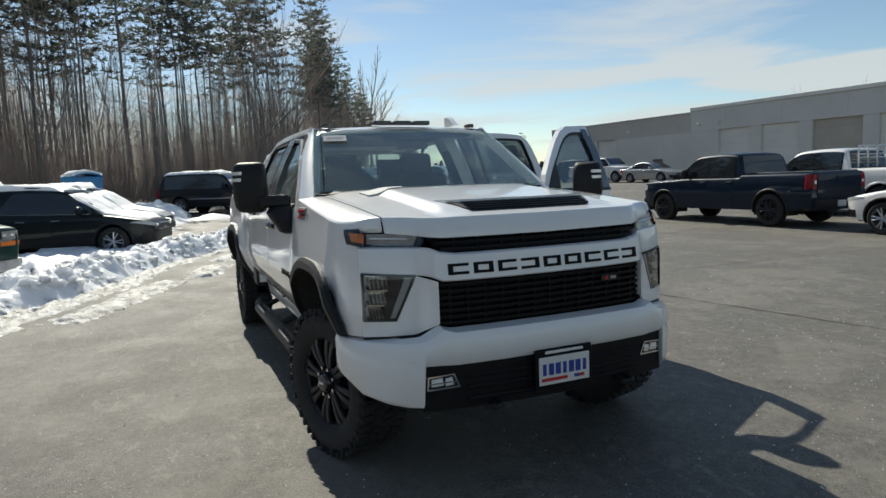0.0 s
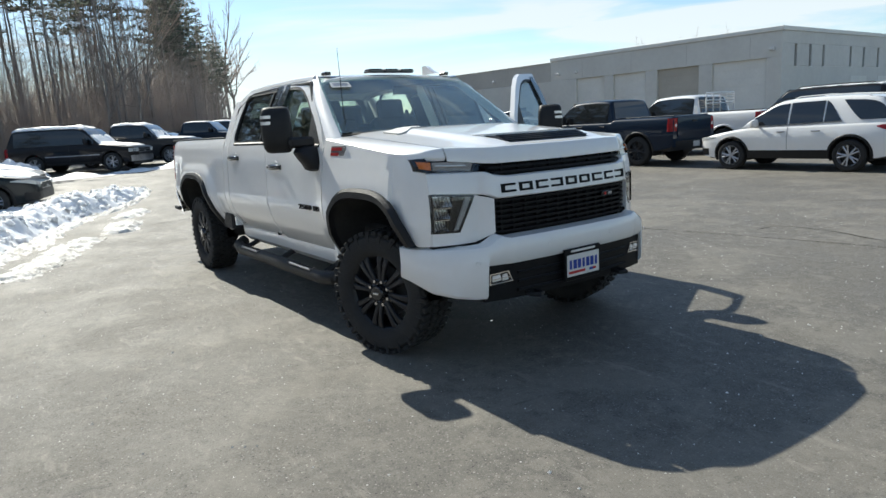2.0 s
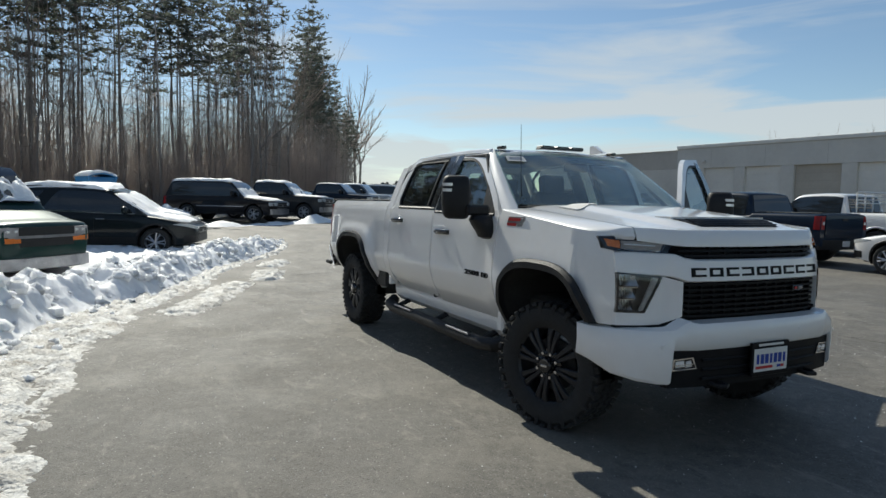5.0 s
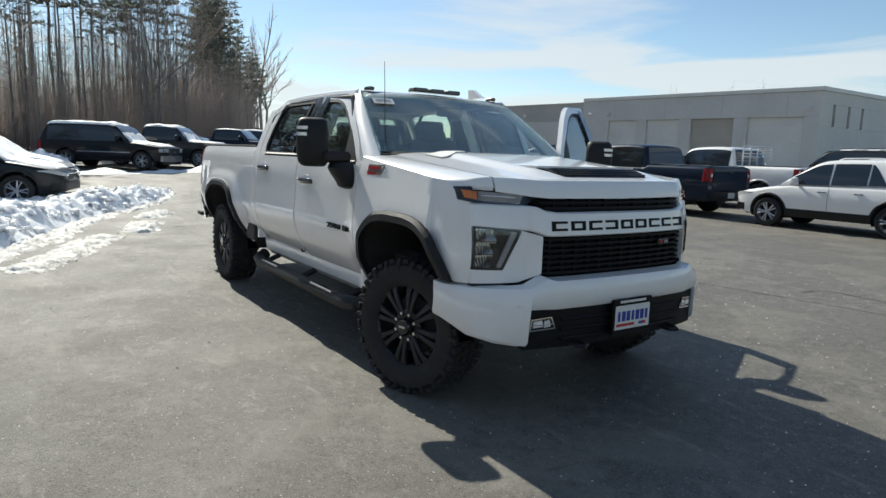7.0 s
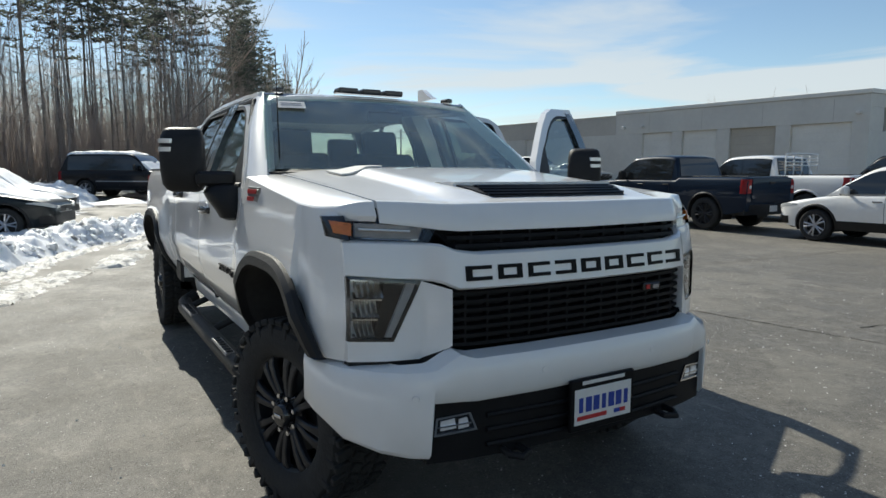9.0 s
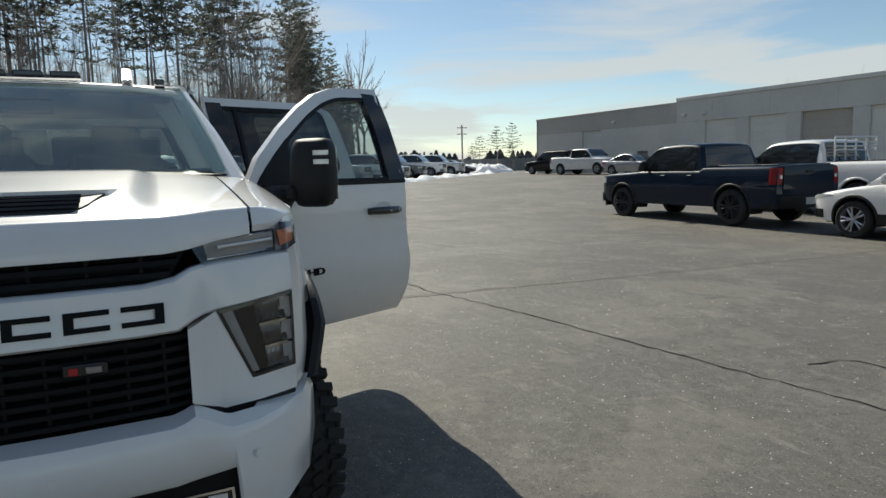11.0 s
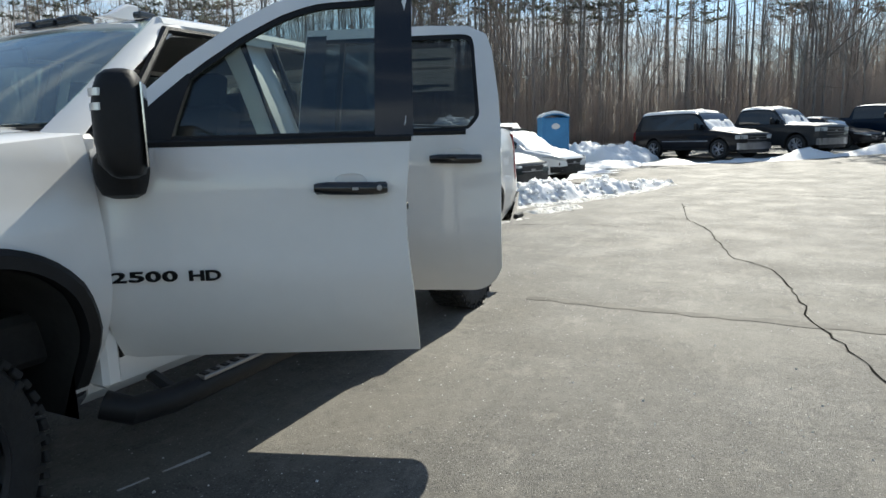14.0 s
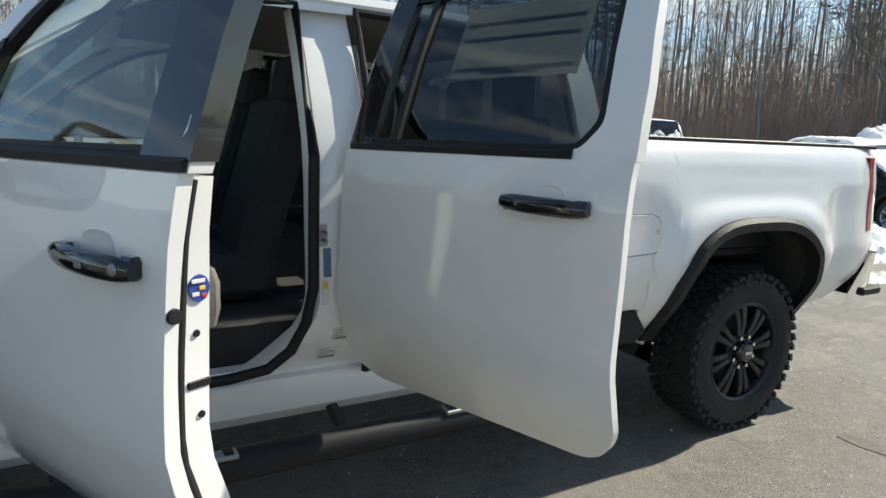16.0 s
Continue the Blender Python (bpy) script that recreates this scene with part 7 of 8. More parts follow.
        if soft:
            tail = [[(X(d) - 0.006, s * (out(d, z) * f_ + 0.006), z) for d, f_, z in ((L - 0.5, 1, tz + 0.07 + q * 0.015), (L - 0.38, 1, tz + 0.02 + q * 0.09), (L - 0.22, 1, tz - 0.03 + q * 0.14), (L - 0.1, 1, tz - 0.05 + q * 0.15), (L - 0.03, 1, tz - 0.05 + q * 0.14), (L, 0.96, tz - 0.04 + q * 0.12), (L, 0.6, tz - 0.0 + q * 0.06))] for q in (0, 0.5, 1)]
        else:
            tail = [[(X(d) - 0.006, s * (out(d, z) * f_ + 0.006), z) for d, f_ in ((L - 0.17, 1), (L - 0.09, 1), (L - 0.03, 1), (L, 0.97), (L, 0.84))] for z in (tz - 0.2, tz - 0.05, tz + 0.15)]
        tl_ = part("tail_light", M().slab(tail, (0.02, -s * 0.01, 0)), RED_LENS, car, "red tail lamp")
        if kind == "pickup":
            part("reverse_lamp", M().box((X(L) - 0.012, s * out(L, tz) * 0.9, tz - 0.04), (0.012, 0.07, 0.08), 0.004), LAMP_SILVER, tl_, "clear reversing lamp")
        for a in axles:
            hub = new("wheel")
            hub.parent = car
            hub.matrix_basis = pose(X(a), s * (W / 2 - 0.125), r)
            hw = 0.12
            part("tyre", M().lathe([(r * 0.66, -hw), (r * 0.9, -hw - 0.004), (r * 0.965, -hw + 0.012), (r, -hw + 0.04), (r, hw - 0.04), (r * 0.965, hw - 0.012), (r * 0.9, hw + 0.004), (r * 0.66, hw)], 36), RUBBER, hub)
            part("brake_drum", M().lathe([(r * 0.64, s * hw * 0.1), (r * 0.3, s * hw * 0.25), (0, s * hw * 0.25)], 20), UNDER, hub)
            rm = M().lathe([(r * 0.69, s * hw * 0.98), (r * 0.675, s * hw * 1.04), (r * 0.635, s * hw * 0.86), (r * 0.62, s * hw * 0.2)], 32)
            rm.lathe([(0, s * hw * 0.95), (r * 0.1, s * hw * 0.93), (r * 0.13, s * hw * 0.6)], 14)
            ns = 5 if kind != "pickup" else 6
            for q in range(ns):
                for da in (-0.2, 0.2) if kind != "van" else (0.0,):
                    an = 2 * math.pi * q / ns
                    p0 = Vector((r * 0.1 * math.cos(an + da * 0.5), s * hw * 0.82, r * 0.1 * math.sin(an + da * 0.5)))
                    p1 = Vector((r * 0.64 * math.cos(an + da), s * hw * 0.92, r * 0.64 * math.sin(an + da)))
                    rm.tube([p0, p0.lerp(p1, 0.6) + Vector((0, s * 0.008, 0)), p1], [0.022, 0.017, 0.022] if kind != "van" else [0.05, 0.045, 0.05], 6)
            part("rim", rm, rim, hub)
            part("wheel_arch_liner", M().grid([[(X(a) + ra * math.cos(t), s * yy_, r + ra * math.sin(t)) for yy_ in (W * 0.26, W * 0.475)] for t in np.linspace(-0.3, math.pi + 0.3, 20)]), UNDER, car)
            if kind in ("crossover", "pickup"):
                arc = []
                for t in np.linspace(-0.16, math.pi + 0.16, 26):
                    d_ = lambda q: a - q * math.cos(t)
                    z_ = lambda q: r + q * math.sin(t)
                    arc.append([(X(d_(ra - 0.004)), s * (out(d_(ra), z_(ra)) - 0.03), z_(ra - 0.004))] + [(X(d_(q)), s * (out(d_(q), z_(q)) + o), z_(q)) for q, o in ((ra, 0.012), (ra + 0.035, 0.013), (ra + 0.05, 0.002))])
                part("wheel_arch_trim", M().grid(arc), BLACK_TRIM if (kind == "crossover" or rim is RIM_BLACK) else body_mat, car, "wheel arch moulding")
        if kind in ("crossover", "van", "suv"):
            z_lo = k["sill"] - 0.02
            z_hi = k["sill"] + (0.17 if kind == "crossover" else 0.06)
            clad = [[(X(d), s * (out(d, z) + 0.006), z) for z in (z_lo, (z_lo + z_hi) / 2, z_hi)] for d in np.linspace(axles[0] + ra + 0.02, axles[1] - ra - 0.02, 8)]
            part("lower_cladding", M().slab(clad, (0, -s * 0.01, 0)), BLACK_TRIM, car, "black lower side cladding")
        if kind == "suv":
            part("side_moulding", M().slab([[(X(d), s * (out(d, z) + 0.008), z) for z in (0.7, 0.74)] for d in np.linspace(axles[0] + ra + 0.02, axles[1] - ra - 0.02, 8)], (0, -s * 0.01, 0)), chrome if snow else body_mat, car, "bright side moulding")
    # nose and tail
    hz = h0 - 0.16
    nose = lambda v: X(0) - (0.05 if soft else 0.015) * (v / (W * 0.4)) ** 2
    if grille:
        gw = 0.25 if soft else 0.3
        gz = (hz - 0.2, hz - 0.06, hz + 0.04) if soft else (hz - 0.24, hz - 0.05, hz + 0.085)
        gm = M().slab([[(nose(W * gw * v) + 0.014, W * gw * v * (0.92, 1, 1.08)[q], z) for v in np.linspace(-1, 1, 9)] for q, z in enumerate(gz)], (-0.03, 0, 0))
        gp = part("grille", gm, BLACK_TRIM, car, "dark front grille")
        if kind == "van":
            part("grille_bar", M().slab([[(nose(W * 0.43 * v) + 0.03 - 0.05 * abs(v) ** 8, W * 0.43 * v, z) for v in np.linspace(-1, 1, 17)] for z in (hz - 0.1, hz - 0.095, hz - 0.06, hz - 0.055)], (-0.02, 0, 0)), WORN_CHROME, gp, "wide dull chrome bar across the nose")
        for q in () if kind == "van" else range(3):
            z0 = gz[0] + 0.035 + q * (0.065 if soft else 0.1)
            part("grille_bar", M().slab([[(nose(W * gw * v) + 0.024, W * gw * v * 0.95, z) for v in np.linspace(-1, 1, 9)] for z in (z0, z0 + 0.016)], (-0.02, 0, 0)), chrome if (q == 1 or kind != "crossover") else BLACK_TRIM, gp)
        part("maker_badge", M().box((X(0) + 0.028, 0, hz - (0.078 if kind == "van" else 0.06)), (0.03 if kind == "van" else 0.014, 0.16, 0.05), 0.012), STEEL, gp, "plain badge shape")
    bz = k["sill"] + 0.12
    for nm, d, sg in (("front_bumper", 0.0, 1), ("rear_bumper", L, -1)):
        if soft:
            z0 = sill(d) + 0.0
            bm_ = M().slab([[(X(dd) + sg * 0.008, sy * out(dd, z) * f_, z) for sy, dd, f_ in [(-1, abs(d - q), 1.006) for q in (0.26, 0.18, 0.1, 0.04)] + [(-1, d, 0.98), (-1, d, 0.5), (1, d, 0.0), (1, d, 0.5), (1, d, 0.98)] + [(1, abs(d - q), 1.006) for q in (0.04, 0.1, 0.18, 0.26)]] for z in (z0, z0 + 0.08, z0 + (0.17 if sg > 0 else 0.24))], (-sg * 0.03, 0, 0))
            part(nm, bm_, BLACK_TRIM, car, "black lower bumper")
            if sg > 0:
                for s in (1, -1):
                    part("fog_lamp", M().box((X(0.05), s * out(0.05, z0 + 0.24) * 0.92, z0 + 0.24), (0.05, 0.13, 0.07), 0.02), BLACK_TRIM, car)
        else:
            bm_ = M().slab([[(X(d) + sg * (0.08 - 0.13 * abs(v) ** 4), W * 0.475 * v, z) for v in np.linspace(-1, 1, 15)] for z in ((bz - 0.13, bz - 0.1, bz, bz + 0.1, bz + 0.12) if kind != "van" else (bz - 0.24, bz - 0.2, bz - 0.13, bz - 0.07, bz - 0.05))], (-sg * 0.12, 0, 0))
            part(nm, bm_, WORN_CHROME if kind == "van" else body_mat if (kind == "suv" and not snow) else chrome, car)
            if sg > 0:
                part("lower_valance", M().slab([[(X(d) + 0.02 - 0.1 * abs(v) ** 4, W * 0.44 * v, z) for v in np.linspace(-1, 1, 9)] for z in (bz - 0.26, bz - 0.13)], (-0.08, 0, 0)), BLACK_TRIM, car)
    part("licence_plate", M().box((X(L) - 0.012 if kind != "pickup" else X(L) - 0.085, 0, bz + 0.02 if truckish else belt - 0.25), (0.01, 0.3, 0.15), 0.004), PAPER, car)
    if kind == "pickup":
        part("bed_liner", M().box((X((back + L) / 2 + 0.02), 0, deck + 0.016), (L - back - 0.22, W * 0.8, 0.03), 0.01), BLACK_TRIM, car, "black bed cover")
        part("tailgate", M().slab([[(X(L) - 0.008 - (0.012 if 0.2 < q < 0.95 else 0), W * 0.385 * v, bz + 0.17 + (deck - 0.02 - bz - 0.17) * q) for v in np.linspace(-1, 1, 7)] for q in (0, 0.1, 0.25, 0.6, 0.9, 1)], (0.02, 0, 0)), body_mat, car, "closed tailgate")
        part("tailgate_handle", M().box((X(L) - 0.026, 0, deck - 0.14), (0.02, 0.22, 0.06), 0.01), BLACK_TRIM, car)
    if kind in ("suv", "crossover"):
        for s in (1, -1):
            e = side(2.5, H) * 0.9
            part("roof_rail", M().tube([(X(top + 0.25), s * e, roof(top + 0.25) - 0.005), (X(top + 0.36), s * e, roof(top + 0.36) + 0.03), (X((top + end) / 2), s * e, H + 0.035), (X(end - 0.3), s * e, roof(end - 0.3) + 0.03), (X(end - 0.18), s * e, roof(end - 0.18) - 0.005)], 0.014, 6), body_mat if kind == "crossover" else (BLACK_TRIM if snow else chrome), car)
    if kind == "crossover":
        part("roof_spoiler", M().slab([[(X(d), side(end, H) * 0.86 * v, roof(end) + 0.04 - 0.02 * v * v - (d - end) * 0.2) for v in np.linspace(-1, 1, 9)] for d in (end - 0.12, end, end + 0.13)], (0, 0, -0.03)), body_mat, car, "roof spoiler over the rear window")
    if snow:
        def cover(d0, d1, zf, wf, th, seed):
            rows_ = []
            for d in np.linspace(d0, d1, 26):
                rw_ = []
                for v in np.linspace(-1, 1, 29):
                    p_ = Vector((d * 1.3 + seed, v * 2, x))
                    e = min(1, max(0, (1 - abs(v)) * 9)) ** 0.5 * min(1, min(d - d0, d1 - d) * 6 + 0.02) ** 0.6
                    wob = 1 + 0.1 * noise.noise(p_ * 2.2)
                    hgt = th * e * (0.75 + 0.5 * noise.noise(p_) + 0.25 * noise.noise(p_ * 4) + 0.12 * noise.noise(p_ * 11))
                    rw_.append((X(d) + 0.05 * noise.noise(p_ * 3), wf(d) * v * wob, zf(d) - 0.012 - 0.03 * abs(v) ** 4 + max(0, hgt)))
                rows_.append(rw_)
            return M().grid(rows_)
        part("snow_cover", cover(top + 0.05, end + 0.15, lambda d: roof(d) + 0.012, lambda d: side(d, H) * 0.98, 0.15 * snow, 3), SNOW, car, "crusted snow on the roof", smooth=60)
        if snow > 0.6:
            part("snow_cover", cover(0.22, cowl + (0.75 if soft else 0.4), lambda d: max(zt(min(d, cowl)), roof(d) if d > cowl else 0) + 0.02, lambda d: W / 2 * wid(d) * 0.84, 0.085 * snow, 8), SNOW, car, "melting snow on the hood", smooth=60)
        if kind == "van":
            rr = []
            for t in np.linspace(0, 1, 44):
                d = cowl + 0.09 + t * (top - cowl - 0.14)
                z = roof(d)
                e = side(d, b0 + (z - b0) * 0.9) * 0.9
                row_ = []
                for v in np.linspace(-1, 1, 64):
                    p_ = Vector((v * 3.2, t * 2.2, 7))
                    low_ = 0.5 * ease(0.2, 0.0, t) + 0.42 * ease(0.85, 0.3, t) * ease(-0.25, 0.3, v) - 0.5 * ease(0.7, 0.95, t)
                    k_ = low_ - 0.24 + 0.55 * noise.noise(p_ * 0.9) + 0.35 * noise.noise(p_ * 2.6) + 0.12 * cell(p_ * 3.5)
                    th_ = 0.075 * min(1, max(-0.3, k_ * 2.2)) + 0.012 * noise.noise(p_ * 9)
                    row_.append((X(d) + 0.006 + 0.55 * th_, e * v, z + 0.018 - 0.012 * abs(v) ** 2.5 + 0.8 * th_))
                rr.append(row_)
            part("snow_patch", M().grid(rr), SNOW, car, "crusts of melting snow on the windshield", smooth=60)
    return car



NAVY = paint("dark_blue_paint", (0.004, 0.014, 0.032), 0.0)
BLACK = paint("black_paint", (0.012, 0.012, 0.014))
CHARCOAL = paint("charcoal_paint", (0.035, 0.038, 0.042), 0.0)
DARK_SLATE = paint("black_slate_paint", (0.012, 0.016, 0.018), 0.2)
GREEN = paint("dark_green_paint", (0.012, 0.04, 0.036), 0.2)
SILVER = paint("silver_paint", (0.42, 0.43, 0.44), 0.6)
GREY = paint("grey_paint", (0.16, 0.17, 0.18), 0.4)

blue = vehicle("pickup_truck", "dark blue crew-cab pickup with black wheels and bed cover", "pickup", NAVY, -10.02, 13.45, 180, 0, RIM_BLACK, "parked trucks facing the building", BLACK_TRIM)
w2 = vehicle("pickup_truck", "white work pickup with a headache rack", "pickup", WHITE, -9.5, 17.0, 180, 0, ALLOY, "parked trucks facing the building")
rack = M()
for z in (1.62, 1.72, 1.82):
    rack.tube([(0, -0.8, z), (0, 0.8, z)], 0.02, 6)
for yv in (-0.8, -0.4, 0, 0.4, 0.8):
    rack.tube([(0, yv, 1.3), (0, yv, 1.95)], 0.022, 6)
rack.tube([(0, -0.8, 1.95), (0, 0.8, 1.95)], 0.03, 6)
part("headache_rack", rack, WHITE, w2, "white steel rack behind the cab", at=pose(-1.05, 0, 0))
vehicle("suv", "black full-size suv parked beyond the trucks", "suv", BLACK, -7.3, 21.0, 180, 0.12, ALLOY)
vehicle("suv", "dark suv parked among the trucks", "suv", CHARCOAL, -2.5, 24.0, 180, 0, ALLOY)
vehicle("crossover", "white compact crossover with bright alloy wheels", "crossover", WHITE, -3.95, 13.32, 180, 0, ALLOY, band=False)
vehicle("crossover", "black luxury crossover under melting snow", "crossover", DARK_SLATE, -14.8, -4.0, 74, 0.9, ALLOY, "snowed-in cars")
vehicle("crossover", "white crossover under melting snow", "crossover", WHITE, -18.0, -3.85, 76, 1.0, ALLOY, "snowed-in cars")
vehicle("van", "dark green passenger van with snow on its windshield", "van", GREEN, -11.05, -6.9, 50, 0.16, ALLOY, "snowed-in cars")


def in_row(name, label, kind, material, wx, wy, yaw, snow, rim=ALLOY):
    """A vehicle of the far row, set by the place of its front axle on the near side."""
    k = KINDS[kind]
    c, s_ = math.cos(radians(yaw)), math.sin(radians(yaw))
    back, left = k["L"] / 2 - k["ax"], k["W"] / 2 - 0.1
    return vehicle(name, label, kind, material, wx - back * c - left * s_, wy - back * s_ + left * c, yaw, snow, rim, "row of parked vehicles at the woods")


in_row("suv", "black full-size suv with a snowy roof", "suv", BLACK, -27.0, 1.75, 55, 0.9)
in_row("pickup_truck", "charcoal pickup with snow on its hood", "pickup", CHARCOAL, -28.7, 4.5, 55, 0.7)
in_row("sedan", "dark low car between the pickups", "sedan", BLACK, -33.6, 6.6, 55, 0.3)
in_row("pickup_truck", "dark blue crew-cab pickup in the row", "pickup", NAVY, -35.0, 9.3, 52, 0.25)
in_row("pickup_truck", "silver heavy pickup in the row", "pickup", SILVER, -37.6, 11.6, 52, 0.3)
in_row("suv", "white full-size suv in the row", "suv", WHITE, -40.6, 15.4, 52, 0.2)
in_row("suv", "grey full-size suv in the row", "suv", GREY, -44.2, 18.2, 52, 0.2)
in_row("pickup_truck", "white pickup in the row", "pickup", WHITE, -47.5, 21.4, 52, 0.2)
in_row("pickup_truck", "silver pickup at the end of the row", "pickup", SILVER, -51.0, 24.8, 52, 0.2)
in_row("sedan", "dark car at the end of the row", "sedan", BLACK, -55, 28.0, 52, 0.0)
vehicle("suv", "black suv parked by the building", "suv", BLACK, -43.5, 31.0, 190, 0)
vehicle("pickup_truck", "white pickup parked by the building", "pickup", WHITE, -38.0, 30.2, 10, 0)
vehicle("sedan", "silver sedan parked by the building", "sedan", SILVER, -33.0, 30.6, 8, 0)

# portable toilet
pt = thing("portable_toilet", "blue plastic portable toilet with a snowy roof", "toilet", pose(-25.7, -4.6, ground_z(25.7, 4.6), 0, 0, 28))
POTTY = mat("blue_plastic", (0.045, 0.2, 0.4), rough=0.5, vary=0.12, scale=2)
part("cabin", M().box((0, 0, 0.98), (1.08, 1.08, 1.86), 0.04), POTTY, pt)
part("base", M().box((0, 0, 0.07), (1.14, 1.14, 0.14), 0.03), BLACK_TRIM, pt)
part("roof", M().slab([[(x_, y_, 1.9 + 0.16 * (1 - (y_ / 0.6) ** 2)) for y_ in np.linspace(-0.58, 0.58, 9)] for x_ in (-0.58, 0, 0.58)], (0, 0, -0.05)), POTTY, pt)
part("snow_cover", M().slab([[(x_ * 0.95, y_ * 0.95, 2.0 + 0.17 * (1 - (y_ / 0.6) ** 2) + 0.06 * noise.noise(Vector((x_ * 3, y_ * 3, 0)))) for y_ in np.linspace(-0.58, 0.58, 9)] for x_ in np.linspace(-0.58, 0.58, 7)], (0, 0, -0.1)), SNOW, pt, "snow on the domed roof", smooth=60)
part("door", M().box((0.545, 0, 0.98), (0.02, 0.78, 1.7), 0.01), POTTY, pt)
part("sign", M().lathe([(0, 0.012), (0.16, 0.012), (0.17, 0)], 24), PAPER, pt, "white oval sign", at=pose(0.555, 0, 1.55, 0, 0, -90) @ Matrix.Diagonal((1, 1, 0.7, 1)))
for yv in (-0.52, 0.52):
    for xv in (-0.52, 0.52):
        part("corner_post", M().box((xv, yv, 0.98), (0.07, 0.07, 1.84), 0.02), POTTY, pt)

# ---- the building ----
A, B, C = Vector((-17.1, 37.8)), Vector((-50.5, 33.6)), Vector((-17.2, 60.0))
bld = thing("building", "long low stucco service building with overhead doors", "building")
ux = (B - A).normalized()
un = Vector((-ux.y, ux.x))
if un.y > 0:
    un = -un


def wall_box(p, d, nrm, a, b, z0, z1, depth, out=0.0, bev=0.02):
    """A block along a wall: from a to b along it, z0 to z1, its face out metres before the wall line."""
    m_ = M().box(((a + b) / 2, 0, (z0 + z1) / 2), (b - a, depth, z1 - z0), bev)
    mm = Matrix(((d.x, nrm.x, 0, p.x + nrm.x * (out - depth / 2)), (d.y, nrm.y, 0, p.y + nrm.y * (out - depth / 2)), (0, 0, 1, 0), (0, 0, 0, 1)))
    m_.v = [tuple(mm @ Vector(v)) for v in m_.v]
    return m_


def on_front(x_):
    return (x_ - A.x) / ux.x


G0 = ground_z(-25, 36)
TOP, DT = 6.3, 4.5
doors = [(-18.0, -21.4), (-22.3, -25.3), (-26.2, -28.8), (-29.6, -32.1), (-42.2, -44.4)]
spans = [(on_front(a), on_front(b)) for a, b in doors]
length, step = (B - A).length, on_front(-34.5)
edges = [0.0] + [v for sp in spans for v in sp] + [length]
for i in range(0, len(edges), 2):
    a, b = edges[i], edges[i + 1]
    part("wall", wall_box(A, ux, un, a, b, G0 - 0.3, DT, 0.35), STUCCO, bld)
part("wall", wall_box(A, ux, un, 0, step, DT, TOP - 0.25, 0.35), STUCCO, bld)
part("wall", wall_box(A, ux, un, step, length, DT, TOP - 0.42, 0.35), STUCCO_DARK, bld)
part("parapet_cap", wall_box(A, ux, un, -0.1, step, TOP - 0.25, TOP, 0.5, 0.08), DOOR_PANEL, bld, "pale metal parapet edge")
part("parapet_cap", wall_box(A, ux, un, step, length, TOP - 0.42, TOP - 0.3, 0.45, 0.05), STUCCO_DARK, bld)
for j, (a, b) in enumerate(spans):
    dm = DOOR_TAN if j == 1 else DOOR_PANEL
    dr = part("overhead_door", wall_box(A, ux, un, a, b, G0 - 0.2, DT, 0.08, -0.22), dm, bld, "weathered tan overhead door" if j == 1 else "pale sectional overhead door")
    nrow = 7
    for q in range(nrow):
        z0 = G0 + (DT - G0) * q / nrow
        part("door_panel", wall_box(A, ux, un, a + 0.06, b - 0.06, z0 + 0.02, z0 + (DT - G0) / nrow - 0.02, 0.03, -0.205), dm, dr)
# added dark strip: the shadow line below the parapet cap, put into colour
part("parapet_shadow_strip", wall_box(A, ux, un, 0, step, TOP - 0.31, TOP - 0.25, 0.06, 0.03, 0.005), STUCCO_DARK, bld, "thin dark strip that paints the shadow under the parapet")
for q in range(8):
    part("wall_joint", wall_box(A, ux, un, 1.9 + q * 4.2, 1.93 + q * 4.2, DT + 0.1, TOP - 0.45, 0.02, 0.004), STUCCO_DARK, bld)
for a in (0.4, 14.9, 16.6, 23.5):
    part("wall_lamp", wall_box(A, ux, un, a, a + 0.3, 4.9, 5.1, 0.25, 0.25, 0.05), PAPER, bld, "small white wall lamp")
part("vent", wall_box(A, ux, un, 20.2, 21.2, 2.0, 2.6, 0.06, 0.04), GREY, bld)
vx = (C - A).normalized()
vn = Vector((vx.y, -vx.x))
wy = [39.5, 41.4, 43.2, 47.2, 49.3, 51.7, 53.4, 56.3, 58.7]
e = [0.0] + [v for y_ in wy for v in ((y_ - A.y) - 0.16, (y_ - A.y) + 0.16)] + [(C - A).length]
W0, W1 = 3.95, 5.3
part("wall", wall_box(A, vx, vn, 0, (C - A).length, G0 - 0.3, W0, 0.35), STUCCO, bld)
part("wall", wall_box(A, vx, vn, 0, (C - A).length, W1, TOP - 0.25, 0.35), STUCCO, bld)
for i in range(0, len(e), 2):
    part("wall", wall_box(A, vx, vn, e[i], e[i + 1], W0, W1, 0.35), STUCCO, bld)
for y_ in wy:
    wn_ = part("window", wall_box(A, vx, vn, y_ - A.y - 0.16, y_ - A.y + 0.16, W0, W1, 0.04, -0.2, 0.004), SLIT_GLASS, bld, "narrow dark slit window")
    part("window_sill", wall_box(A, vx, vn, y_ - A.y - 0.2, y_ - A.y + 0.2, W0 - 0.06, W0, 0.3, 0.04, 0.01), DOOR_PANEL, wn_)
part("parapet_cap", wall_box(A, vx, vn, 0, (C - A).length, TOP - 0.25, TOP, 0.5, 0.08), DOOR_PANEL, bld, "pale metal parapet edge")
for a in (9.5, 14, 18.5):
    part("overhead_door", wall_box(A, vx, vn, a, a + 2.6, G0, 3.3, 0.06, 0.03), DOOR_PANEL, bld, "pale sectional overhead door")
rf = [A, B, B - un * 24, C]
